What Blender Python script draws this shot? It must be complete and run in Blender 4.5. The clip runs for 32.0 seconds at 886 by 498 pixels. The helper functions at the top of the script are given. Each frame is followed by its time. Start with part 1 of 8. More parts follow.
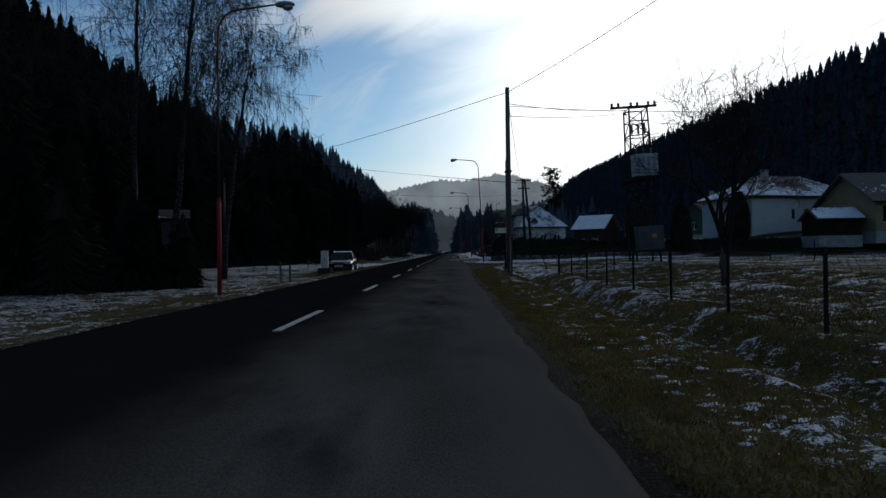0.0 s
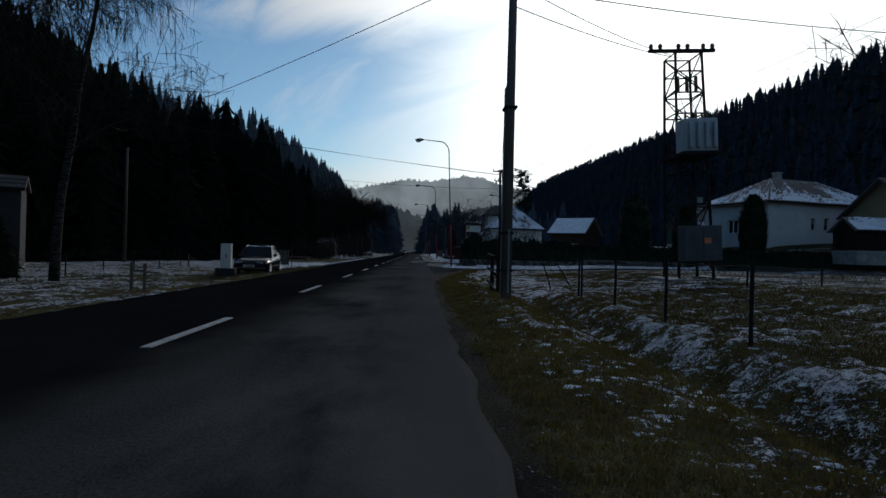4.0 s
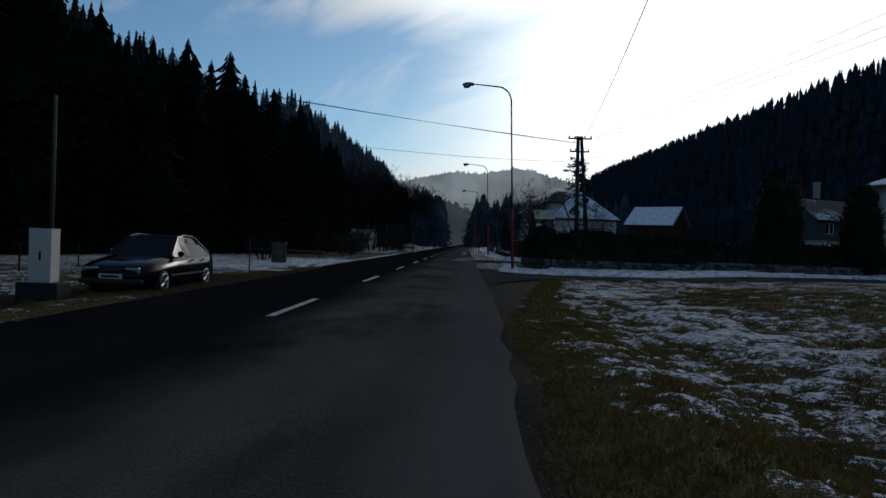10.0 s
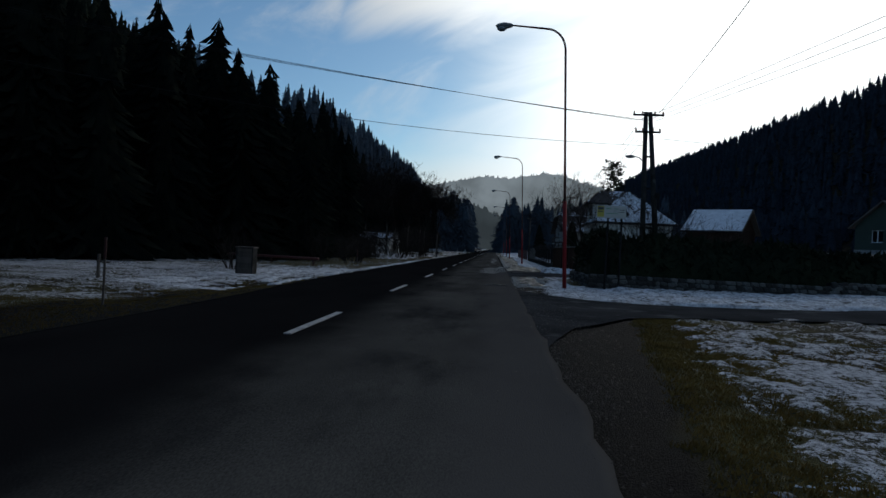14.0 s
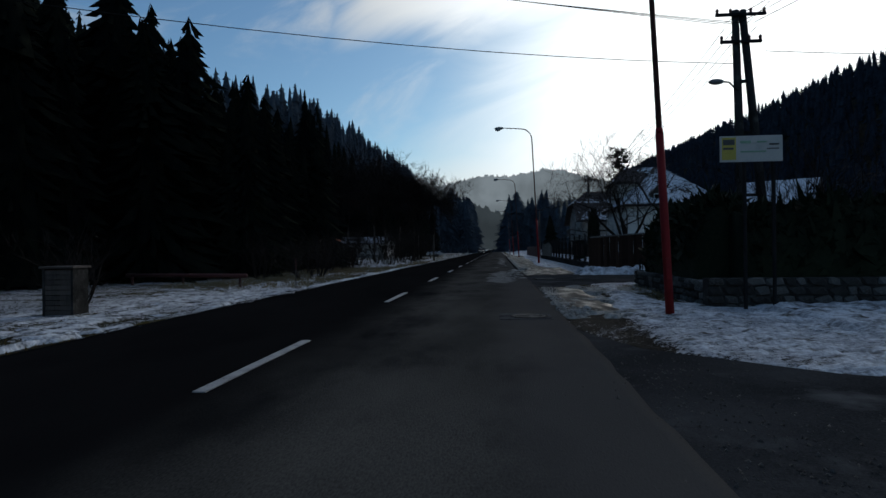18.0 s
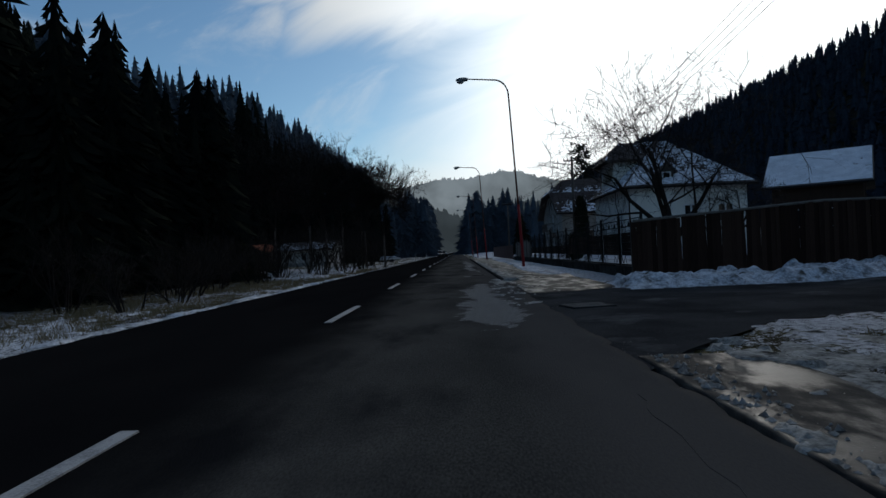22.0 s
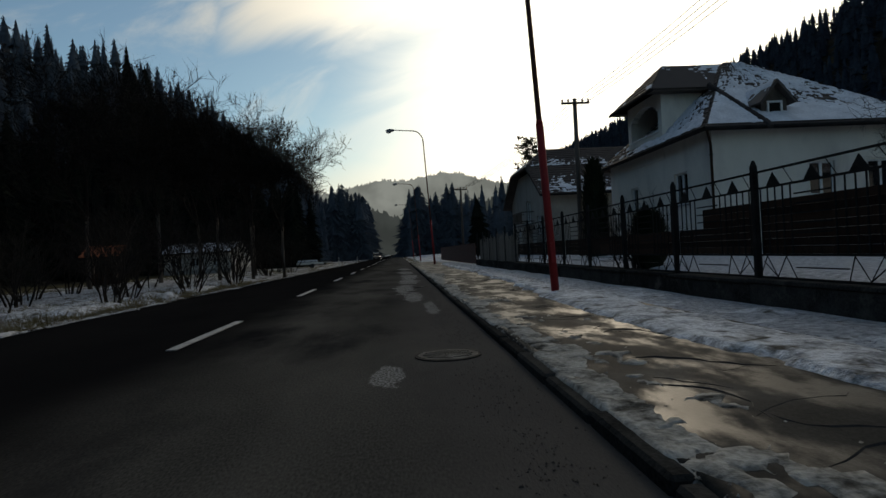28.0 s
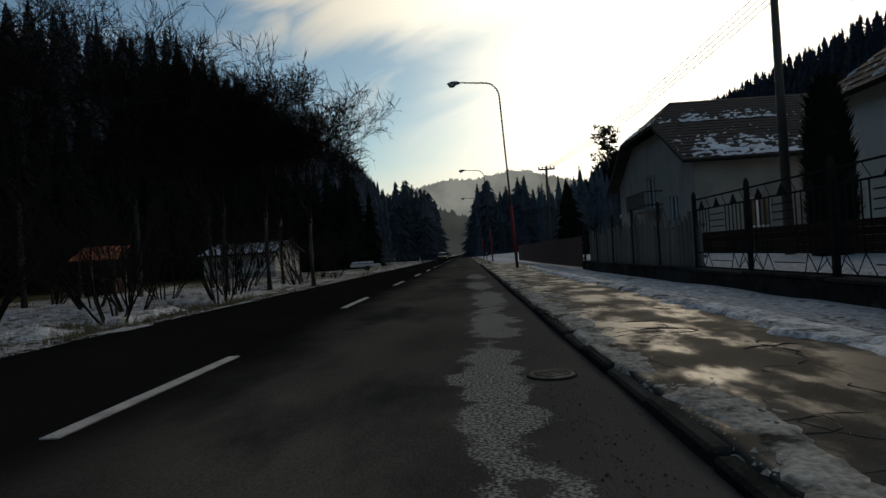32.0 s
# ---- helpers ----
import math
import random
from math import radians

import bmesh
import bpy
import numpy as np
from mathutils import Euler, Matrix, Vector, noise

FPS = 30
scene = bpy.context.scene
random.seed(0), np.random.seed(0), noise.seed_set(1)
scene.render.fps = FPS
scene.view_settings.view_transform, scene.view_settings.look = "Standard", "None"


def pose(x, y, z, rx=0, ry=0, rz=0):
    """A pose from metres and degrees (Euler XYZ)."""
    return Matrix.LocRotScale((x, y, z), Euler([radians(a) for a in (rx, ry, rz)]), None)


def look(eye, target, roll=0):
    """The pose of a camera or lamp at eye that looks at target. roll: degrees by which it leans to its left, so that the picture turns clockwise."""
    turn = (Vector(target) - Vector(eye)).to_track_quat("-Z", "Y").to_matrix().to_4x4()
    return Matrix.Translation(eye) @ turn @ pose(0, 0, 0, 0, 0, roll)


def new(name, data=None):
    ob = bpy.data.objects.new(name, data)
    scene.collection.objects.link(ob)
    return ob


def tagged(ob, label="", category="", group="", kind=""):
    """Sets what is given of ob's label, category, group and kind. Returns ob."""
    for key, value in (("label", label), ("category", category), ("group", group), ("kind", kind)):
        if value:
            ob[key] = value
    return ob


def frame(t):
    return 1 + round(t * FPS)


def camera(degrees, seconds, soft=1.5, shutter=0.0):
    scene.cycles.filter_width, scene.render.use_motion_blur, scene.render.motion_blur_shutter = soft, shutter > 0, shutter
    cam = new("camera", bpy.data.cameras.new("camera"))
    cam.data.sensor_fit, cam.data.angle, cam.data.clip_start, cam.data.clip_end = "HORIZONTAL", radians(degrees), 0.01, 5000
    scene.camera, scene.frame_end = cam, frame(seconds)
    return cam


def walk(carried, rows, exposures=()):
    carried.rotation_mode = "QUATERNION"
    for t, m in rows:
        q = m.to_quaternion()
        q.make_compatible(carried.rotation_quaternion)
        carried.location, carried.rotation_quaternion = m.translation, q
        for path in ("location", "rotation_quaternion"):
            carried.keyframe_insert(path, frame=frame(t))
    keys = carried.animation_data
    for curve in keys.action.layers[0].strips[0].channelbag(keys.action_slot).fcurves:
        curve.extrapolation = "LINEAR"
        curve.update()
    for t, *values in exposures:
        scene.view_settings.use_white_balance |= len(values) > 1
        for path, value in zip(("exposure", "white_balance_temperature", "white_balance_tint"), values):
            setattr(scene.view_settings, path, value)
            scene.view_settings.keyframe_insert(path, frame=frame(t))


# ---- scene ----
# Winter morning on a village road in a wooded valley. +y runs along the road, x = 0 is its centre line.
cam = camera(73.0, 32.0)
PATH = [
    (0, (2.642, -0.468, 1.169), (2.612, 1.532, 1.175), -0.8),
    (0.5, (2.661, 1.074, 1.159), (2.713, 3.074, 1.173), -2.0),
    (1, (2.648, 2.501, 1.108), (2.69, 4.5, 1.121), 0.8),
    (1.5, (2.789, 3.742, 1.146), (2.749, 5.741, 1.161), 0.2),
    (2, (2.577, 5.329, 1.111), (2.733, 7.323, 1.125), -2.2),
    (2.5, (2.68, 6.504, 1.095), (2.787, 8.501, 1.099), 0.1),
    (3, (2.798, 7.955, 1.169), (2.86, 9.954, 1.167), -0.3),
    (3.5, (2.8, 9.569, 1.153), (3.07, 11.55, 1.154), -1.8),
    (4, (3.014, 10.607, 1.165), (3.099, 12.605, 1.174), 1.5),
    (4.5, (3.152, 11.831, 1.156), (3.178, 13.831, 1.171), 1.1),
    (6.5, (3.079, 17.123, 1.246), (3.21, 19.119, 1.238), -1.3),
    (7, (3.04, 18.7, 1.229), (3.126, 20.698, 1.224), 1.7),
    (7.5, (2.976, 20.458, 1.247), (2.948, 22.458, 1.256), 1.2),
    (8, (3.05, 21.48, 1.188), (3.086, 23.479, 1.195), 0.4),
    (8.5, (3.172, 22.461, 1.206), (3.225, 24.46, 1.223), 0.5),
    (9, (3.273, 23.4, 1.243), (3.341, 25.399, 1.251), -0.2),
    (9.5, (3.305, 24.513, 1.243), (3.355, 26.513, 1.253), 1.3),
    (10, (3.132, 25.857, 1.297), (3.057, 27.855, 1.277), 2.2),
    (10.5, (3.092, 27.291, 1.352), (2.951, 29.286, 1.34), 1.8),
    (11, (3.214, 28.595, 1.296), (3.203, 30.595, 1.291), -1.1),
    (11.5, (3.273, 29.462, 1.258), (3.284, 31.462, 1.264), -0.6),
    (12, (3.06, 30.617, 1.335), (2.895, 32.61, 1.322), 3.1),
    (12.5, (2.992, 31.523, 1.334), (2.665, 33.496, 1.319), 1.8),
    (13, (3.249, 32.936, 1.338), (3.382, 34.931, 1.314), -6.7),
    (13.5, (3.265, 34.118, 1.316), (3.325, 36.117, 1.313), 2.4),
    (14, (2.984, 35.815, 1.413), (2.814, 37.808, 1.404), 2.9),
    (14.5, (2.891, 37.205, 1.478), (2.674, 39.193, 1.461), 2.4),
    (16.5, (2.77, 43.817, 1.213), (2.761, 45.817, 1.22), 0.6),
    (17, (2.802, 45.075, 1.237), (2.605, 47.066, 1.248), 0.2),
    (17.5, (2.705, 47.057, 1.235), (2.64, 49.056, 1.235), -2.1),
    (18, (2.665, 48.347, 1.253), (2.482, 50.338, 1.253), -0.7),
    (18.5, (2.51, 50.039, 1.224), (2.368, 52.034, 1.218), -3.2),
    (19, (2.453, 52.147, 1.139), (2.547, 54.144, 1.133), -4.5),
    (19.5, (2.431, 53.562, 1.134), (2.457, 55.562, 1.143), 1.1),
    (20, (2.441, 55.231, 1.164), (2.306, 57.227, 1.18), -0.6),
    (20.5, (2.343, 57.057, 1.104), (2.311, 59.057, 1.105), -2.6),
    (21, (2.287, 58.581, 1.079), (2.217, 60.58, 1.067), -2.3),
    (21.5, (2.237, 60.137, 1.068), (2.17, 62.136, 1.073), -2.0),
    (22, (2.2, 61.567, 1.094), (2.152, 63.566, 1.104), -2.5),
    (22.5, (2.286, 63.312, 1.048), (2.286, 65.312, 1.075), -2.4),
    (23, (2.254, 64.763, 1.042), (2.232, 66.763, 1.081), -1.6),
    (23.5, (2.334, 66.329, 1.031), (2.417, 68.327, 1.06), -2.4),
    (24, (2.33, 67.807, 1.051), (2.399, 69.806, 1.072), -1.7),
    (24.5, (2.283, 69.421, 1.036), (2.252, 71.421, 1.059), 0.4),
    (25, (2.19, 71.091, 1.098), (2.059, 73.086, 1.132), -1.8),
    (25.5, (2.097, 72.919, 1.068), (2.068, 74.919, 1.092), -3.4),
    (27.5, (2.563, 80.351, 1.021), (2.605, 82.351, 1.03), -1.3),
    (28, (2.696, 82.246, 0.995), (2.845, 84.24, 1.004), -2.9),
    (28.5, (2.729, 83.799, 0.993), (2.831, 85.796, 1.002), -0.1),
    (29, (2.753, 85.394, 0.991), (2.774, 87.394, 1.002), 1.1),
    (29.5, (2.842, 86.903, 0.967), (2.689, 88.896, 1.016), -1.4),
    (30, (2.826, 88.73, 0.996), (2.861, 90.729, 1.013), -2.8),
    (30.5, (2.853, 90.269, 1.017), (2.792, 92.268, 1.035), -1.2),
    (31, (2.73, 92.004, 0.973), (2.702, 94.004, 1.0), -1.8),
    (31.5, (2.883, 93.25, 1.031), (2.771, 95.247, 1.055), -2.0),
    (32, (2.678, 94.793, 1.012), (2.601, 96.791, 1.031), -3.4),
]
EXPOSURES = [(0.0, 0.15, 6500, 10), (25.5, 0.15, 6500, 10), (27.5, 0.35, 8400, 10), (32.0, 0.28, 8600, 10)]
walk(cam, [(t, look(eye, target, roll)) for t, eye, target, roll in PATH], EXPOSURES)

# ---- light ----
SUN_AZ, SUN_EL = 21.0, 21.0  # degrees to the right of +y, and above the horizon
world = bpy.data.worlds.new("sky")
scene.world = world
world.use_nodes = True
wt = world.node_tree
wt.nodes.clear()


def sky_nodes():
    """Blue sky under thin cloud: a sheet overhead, a veil rising from the valley's end, and a white glow round the sun."""
    n, l = wt.nodes, wt.links
    out, bg = n.new("ShaderNodeOutputWorld"), n.new("ShaderNodeBackground")
    sky = n.new("ShaderNodeTexSky")
    sky.sky_type, sky.sun_disc = "NISHITA", False
    sky.sun_elevation, sky.sun_rotation = radians(SUN_EL), radians(SUN_AZ)
    sky.air_density, sky.dust_density, sky.ozone_density = 1.0, 0.6, 2.5
    tc = n.new("ShaderNodeTexCoord")
    sun_dir = Vector((math.sin(radians(SUN_AZ)) * math.cos(radians(SUN_EL)), math.cos(radians(SUN_AZ)) * math.cos(radians(SUN_EL)), math.sin(radians(SUN_EL))))
    sep = n.new("ShaderNodeSeparateXYZ")
    l.new(tc.outputs["Generated"], sep.inputs[0])

    def calc(op, *values):
        k = n.new("ShaderNodeMath")
        k.operation = op
        for slot, v in zip(k.inputs, values):
            if isinstance(v, (int, float)):
                slot.default_value = v
            else:
                l.new(v, slot)
        return k.outputs[0]

    def ease(lo, hi, v, top=1.0):
        k = n.new("ShaderNodeMapRange")
        k.interpolation_type = "SMOOTHSTEP"
        k.inputs["From Min"].default_value, k.inputs["From Max"].default_value, k.inputs["To Max"].default_value = lo, hi, top
        l.new(v, k.inputs["Value"])
        return k.outputs[0]

    # bearing from the road's line and height above the horizon, in radians
    u = calc("ARCTAN2", sep.outputs["X"], sep.outputs["Y"])
    v = calc("ARCSINE", sep.outputs["Z"])
    comb = n.new("ShaderNodeCombineXYZ")
    l.new(calc("MULTIPLY", u, 1.5), comb.inputs[0])
    l.new(calc("MULTIPLY_ADD", u, -1.3, calc("MULTIPLY", v, 4.2)), comb.inputs[1])

    def cloud_noise(scale, detail, rough, dist):
        k = n.new("ShaderNodeTexNoise")
        k.inputs["Scale"].default_value, k.inputs["Detail"].default_value, k.inputs["Roughness"].default_value, k.inputs["Distortion"].default_value = scale, detail, rough, dist
        l.new(comb.outputs[0], k.inputs["Vector"])
        return calc("SUBTRACT", k.outputs["Fac"], 0.5)
    w = cloud_noise(2.3, 7, 0.55, 0.7)
    uu, vv = calc("MULTIPLY_ADD", w, 0.30, u), calc("MULTIPLY_ADD", w, 0.12, v)
    bend = calc("POWER", calc("MAXIMUM", calc("SUBTRACT", -0.08, uu), 0.0), 2.0)
    sheet_ = calc("MULTIPLY", ease(0.0, 0.10, calc("SUBTRACT", vv, calc("MULTIPLY_ADD", bend, 0.9, 0.30))), ease(-0.48, -0.30, uu, 0.92))
    veil = calc("MULTIPLY", ease(0.0, 0.13, calc("SUBTRACT", calc("MULTIPLY_ADD", uu, 0.33, 0.235), vv), 0.85), ease(-0.62, -0.14, uu))
    glare = ease(-0.17, 0.20, calc("MULTIPLY_ADD", v, -0.45, calc("ADD", uu, 0.10)))
    wisps = ease(0.02, 0.30, cloud_noise(1.6, 6, 0.6, 0.9), 0.55)
    cover = calc("MAXIMUM", calc("MAXIMUM", sheet_, veil), calc("MAXIMUM", glare, wisps))
    side = calc("MAXIMUM", ease(0.75, 1.3, calc("ABSOLUTE", u), 0.88), ease(0.5, 0.9, v, 0.75))
    cover = calc("MULTIPLY", cover, calc("SUBTRACT", 1.0, side))
    # cloud brightness: thin white, very bright round the sun
    dot = n.new("ShaderNodeVectorMath"); dot.operation = "DOT_PRODUCT"; dot.inputs[1].default_value = sun_dir
    l.new(tc.outputs["Generated"], dot.inputs[0])
    near = ease(0.80, 1.0, dot.outputs["Value"])
    amt = calc("MULTIPLY_ADD", calc("POWER", near, 1.6), CLOUD_GLOW, CLOUD_BASE)
    cc = n.new("ShaderNodeVectorMath"); cc.operation = "SCALE"; cc.inputs[0].default_value = (0.94, 0.985, 1.0)
    l.new(amt, cc.inputs["Scale"])
    blue = n.new("ShaderNodeVectorMath"); blue.operation = "MULTIPLY"; blue.inputs[1].default_value = SKY_TINT
    l.new(sky.outputs[0], blue.inputs[0])
    mix = n.new("ShaderNodeMix"); mix.data_type = "RGBA"
    l.new(cover, mix.inputs["Factor"]); l.new(blue.outputs[0], mix.inputs[6]); l.new(cc.outputs[0], mix.inputs[7])
    l.new(mix.outputs[2], bg.inputs["Color"])
    bg.inputs["Strength"].default_value = SKY_STRENGTH
    l.new(bg.outputs[0], out.inputs["Surface"])


SKY_STRENGTH, SKY_TINT = 0.06, (0.92, 1.21, 1.33)
CLOUD_GLOW, CLOUD_BASE = 11.0, 10.0
sky_nodes()
sun = new("sun", bpy.data.lights.new("sun", "SUN"))
sun.data.energy, sun.data.angle, sun.data.color = 0.4, radians(12), (1.0, 0.965, 0.91)
sun.matrix_world = look((0, 0, 60), (-math.sin(radians(SUN_AZ)) * math.cos(radians(SUN_EL)), -math.cos(radians(SUN_AZ)) * math.cos(radians(SUN_EL)), 60 - math.sin(radians(SUN_EL))))


# ---- materials ----
def material(name, c1, c2, rough=0.8, metal=0.0, scale=2.0, fine=30.0, bump=0.3, dist=0.02, contrast=(0.35, 0.65), c3=None, c3_scale=6.0, c3_amt=(0.55, 0.7), stretch=(1, 1, 1), per_object=0.0, rough_var=0.15, coat=0.0, spec=0.5):
    """Two-scale noise between two colours, an optional third as patches, and bump; in metres of the object's own space."""
    m = bpy.data.materials.new(name)
    m.use_nodes = True
    n, l = m.node_tree.nodes, m.node_tree.links
    p = n["Principled BSDF"]
    tc, mp = n.new("ShaderNodeTexCoord"), n.new("ShaderNodeMapping")
    mp.inputs["Scale"].default_value = stretch
    l.new(tc.outputs["Object"], mp.inputs[0])

    def nz(s, detail=4, rough_=0.55):
        k = n.new("ShaderNodeTexNoise")
        k.inputs["Scale"].default_value, k.inputs["Detail"].default_value, k.inputs["Roughness"].default_value = s, detail, rough_
        l.new(mp.outputs[0], k.inputs["Vector"])
        return k
    big, small = nz(scale), nz(fine, 3)
    ad = n.new("ShaderNodeMath"); ad.operation = "MULTIPLY_ADD"; ad.inputs[1].default_value = 0.45
    l.new(small.outputs["Fac"], ad.inputs[0])
    hf = n.new("ShaderNodeMath"); hf.operation = "MULTIPLY"; hf.inputs[1].default_value = 0.55
    l.new(big.outputs["Fac"], hf.inputs[0]); l.new(hf.outputs[0], ad.inputs[2])
    src = ad.outputs[0]
    if per_object:
        oi = n.new("ShaderNodeObjectInfo")
        po = n.new("ShaderNodeMath"); po.operation = "MULTIPLY_ADD"; po.inputs[1].default_value = per_object
        l.new(oi.outputs["Random"], po.inputs[0]); l.new(src, po.inputs[2])
        sb = n.new("ShaderNodeMath"); sb.operation = "SUBTRACT"; sb.inputs[1].default_value = per_object / 2
        l.new(po.outputs[0], sb.inputs[0]); src = sb.outputs[0]
    mr = n.new("ShaderNodeMapRange"); mr.inputs["From Min"].default_value, mr.inputs["From Max"].default_value = contrast
    l.new(src, mr.inputs["Value"])
    mx = n.new("ShaderNodeMix"); mx.data_type = "RGBA"
    mx.inputs[6].default_value, mx.inputs[7].default_value = (*c1, 1), (*c2, 1)
    l.new(mr.outputs[0], mx.inputs["Factor"])
    colour = mx.outputs[2]
    if c3:
        k = nz(c3_scale, 6, 0.6)
        r3 = n.new("ShaderNodeMapRange"); r3.inputs["From Min"].default_value, r3.inputs["From Max"].default_value = c3_amt
        l.new(k.outputs["Fac"], r3.inputs["Value"])
        m3 = n.new("ShaderNodeMix"); m3.data_type = "RGBA"; m3.inputs[7].default_value = (*c3, 1)
        l.new(r3.outputs[0], m3.inputs["Factor"]); l.new(colour, m3.inputs[6])
        colour = m3.outputs[2]
    l.new(colour, p.inputs["Base Color"])
    rr = n.new("ShaderNodeMapRange"); rr.inputs["To Min"].default_value, rr.inputs["To Max"].default_value = max(0.02, rough - rough_var), min(1.0, rough + rough_var)
    l.new(big.outputs["Fac"], rr.inputs["Value"]); l.new(rr.outputs[0], p.inputs["Roughness"])
    p.inputs["Metallic"].default_value = metal
    p.inputs["Coat Weight"].default_value = coat
    p.inputs["Specular IOR Level"].default_value = spec
    if bump:
        b = n.new("ShaderNodeBump"); b.inputs["Strength"].default_value, b.inputs["Distance"].default_value = bump, dist
        l.new(ad.outputs[0], b.inputs["Height"]); l.new(b.outputs[0], p.inputs["Normal"])
    return m


M = {}


def asphalt_material():
    """Old grey asphalt that darkens in a wide soft band to the left lane, with a dusty right edge."""
    m = material("asphalt", (0.035, 0.034, 0.0318), (0.087, 0.083, 0.0745), 0.9, scale=0.55, fine=70, bump=0.7, dist=0.01, contrast=(0.38, 0.62), c3=(0.018, 0.018, 0.019), c3_scale=0.6, c3_amt=(0.50, 0.68), stretch=(1, 0.4, 1), rough_var=0.08, spec=0.0)
    n, l = m.node_tree.nodes, m.node_tree.links
    p = n["Principled BSDF"]
    old = p.inputs["Base Color"].links[0].from_socket
    tc, sp = n.new("ShaderNodeTexCoord"), n.new("ShaderNodeSeparateXYZ")
    l.new(tc.outputs["Object"], sp.inputs[0])

    def noise(scale, detail=5):
        k = n.new("ShaderNodeTexNoise")
        k.inputs["Scale"].default_value, k.inputs["Detail"].default_value = scale, detail
        l.new(tc.outputs["Object"], k.inputs["Vector"])
        return k.outputs["Fac"]

    def madd(a_, f, b_):
        k = n.new("ShaderNodeMath"); k.operation = "MULTIPLY_ADD"; k.inputs[1].default_value = f
        l.new(a_, k.inputs[0]); l.new(b_, k.inputs[2])
        return k.outputs[0]

    def blend(value, lo, hi, amount, first, colour):
        r = n.new("ShaderNodeMapRange"); r.interpolation_type = "SMOOTHSTEP"
        r.inputs["From Min"].default_value, r.inputs["From Max"].default_value, r.inputs["To Max"].default_value = lo, hi, amount
        l.new(value, r.inputs["Value"])
        x = n.new("ShaderNodeMix"); x.data_type = "RGBA"
        l.new(r.outputs[0], x.inputs["Factor"]); l.new(first, x.inputs[6])
        if isinstance(colour, tuple):
            x.inputs[7].default_value = (*colour, 1)
        else:
            l.new(colour, x.inputs[7])
        return x.outputs[2]
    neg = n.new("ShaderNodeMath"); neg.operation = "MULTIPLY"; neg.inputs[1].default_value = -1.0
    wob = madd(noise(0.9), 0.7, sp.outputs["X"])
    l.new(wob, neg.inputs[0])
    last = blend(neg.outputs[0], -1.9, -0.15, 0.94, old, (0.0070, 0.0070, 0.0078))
    last = blend(wob, 2.7, 3.6, 0.75, last, (0.078, 0.073, 0.069))
    # granular ice crust where the mesh attribute says, broken up at its edge
    at = n.new("ShaderNodeAttribute"); at.attribute_name = "ice"
    grain = noise(45, 2)
    crust = blend(grain, 0.36, 0.64, 1.0, last, (0.31, 0.308, 0.30))
    edge = madd(noise(3.0, 8), 0.9, at.outputs["Fac"])
    last = blend(madd(grain, 0.35, edge), 1.04, 1.16, 0.8, last, crust)
    l.new(last, p.inputs["Base Color"])
    return m


M["asphalt"] = asphalt_material()
M["side_asphalt"] = material("side_asphalt", (0.022, 0.0222, 0.023), (0.056, 0.0562, 0.057), 0.8, scale=0.6, fine=60, bump=0.7, dist=0.012, contrast=(0.38, 0.62), c3=(0.095, 0.095, 0.094), c3_scale=0.8, c3_amt=(0.56, 0.70), rough_var=0.1, spec=0.0)
M["asphalt_dark"] = material("asphalt_dark", (0.016, 0.016, 0.018), (0.03, 0.03, 0.032), 0.75, scale=0.5, fine=90, bump=0.5, dist=0.008, spec=0.2)
M["line"] = material("line", (0.13, 0.13, 0.135), (0.40, 0.40, 0.40), 0.8, spec=0.1, scale=3, fine=60, bump=0.2, dist=0.003, contrast=(0.3, 0.55))
# dirt patches, and hollows darkened in the colour as if shaded
M["snow"] = material("snow", (0.24, 0.25, 0.265), (0.70, 0.72, 0.75), 0.8, scale=3.0, fine=16, bump=1.0, dist=0.07, contrast=(0.38, 0.58), c3=(0.11, 0.10, 0.085), c3_scale=3.2, c3_amt=(0.53, 0.66), spec=0.0)
M["patch"] = material("patch", (0.050, 0.050, 0.051), (0.098, 0.098, 0.098), 0.85, scale=1.6, fine=60, bump=0.6, dist=0.01, c3=(0.03, 0.03, 0.031), c3_scale=2.6, c3_amt=(0.5, 0.62), spec=0.0)
M["lid_concrete"] = material("lid_concrete", (0.075, 0.072, 0.066), (0.15, 0.145, 0.135), 0.9, scale=3, fine=50, bump=0.6, dist=0.008, c3=(0.05, 0.048, 0.045), c3_scale=4, c3_amt=(0.52, 0.66), spec=0.0)
M["dirty_snow"] = material("dirty_snow", (0.075, 0.073, 0.066), (0.40, 0.395, 0.37), 0.7, scale=4.0, fine=22, bump=0.8, dist=0.035, contrast=(0.34, 0.60), c3=(0.045, 0.043, 0.038), c3_scale=3.5, c3_amt=(0.55, 0.66), spec=0.0)
M["kerb_dark"] = material("kerb_dark", (0.018, 0.018, 0.0175), (0.055, 0.054, 0.051), 0.9, scale=3, fine=40, bump=0.9, dist=0.015, per_object=0.2, spec=0.0)
M["wet_concrete"] = material("wet_concrete", (0.022, 0.0215, 0.0205), (0.068, 0.066, 0.062), 0.85, scale=2.5, fine=35, bump=0.8, dist=0.012, c3=(0.115, 0.11, 0.10), c3_scale=2.2, c3_amt=(0.58, 0.72), per_object=0.2, spec=0.0)
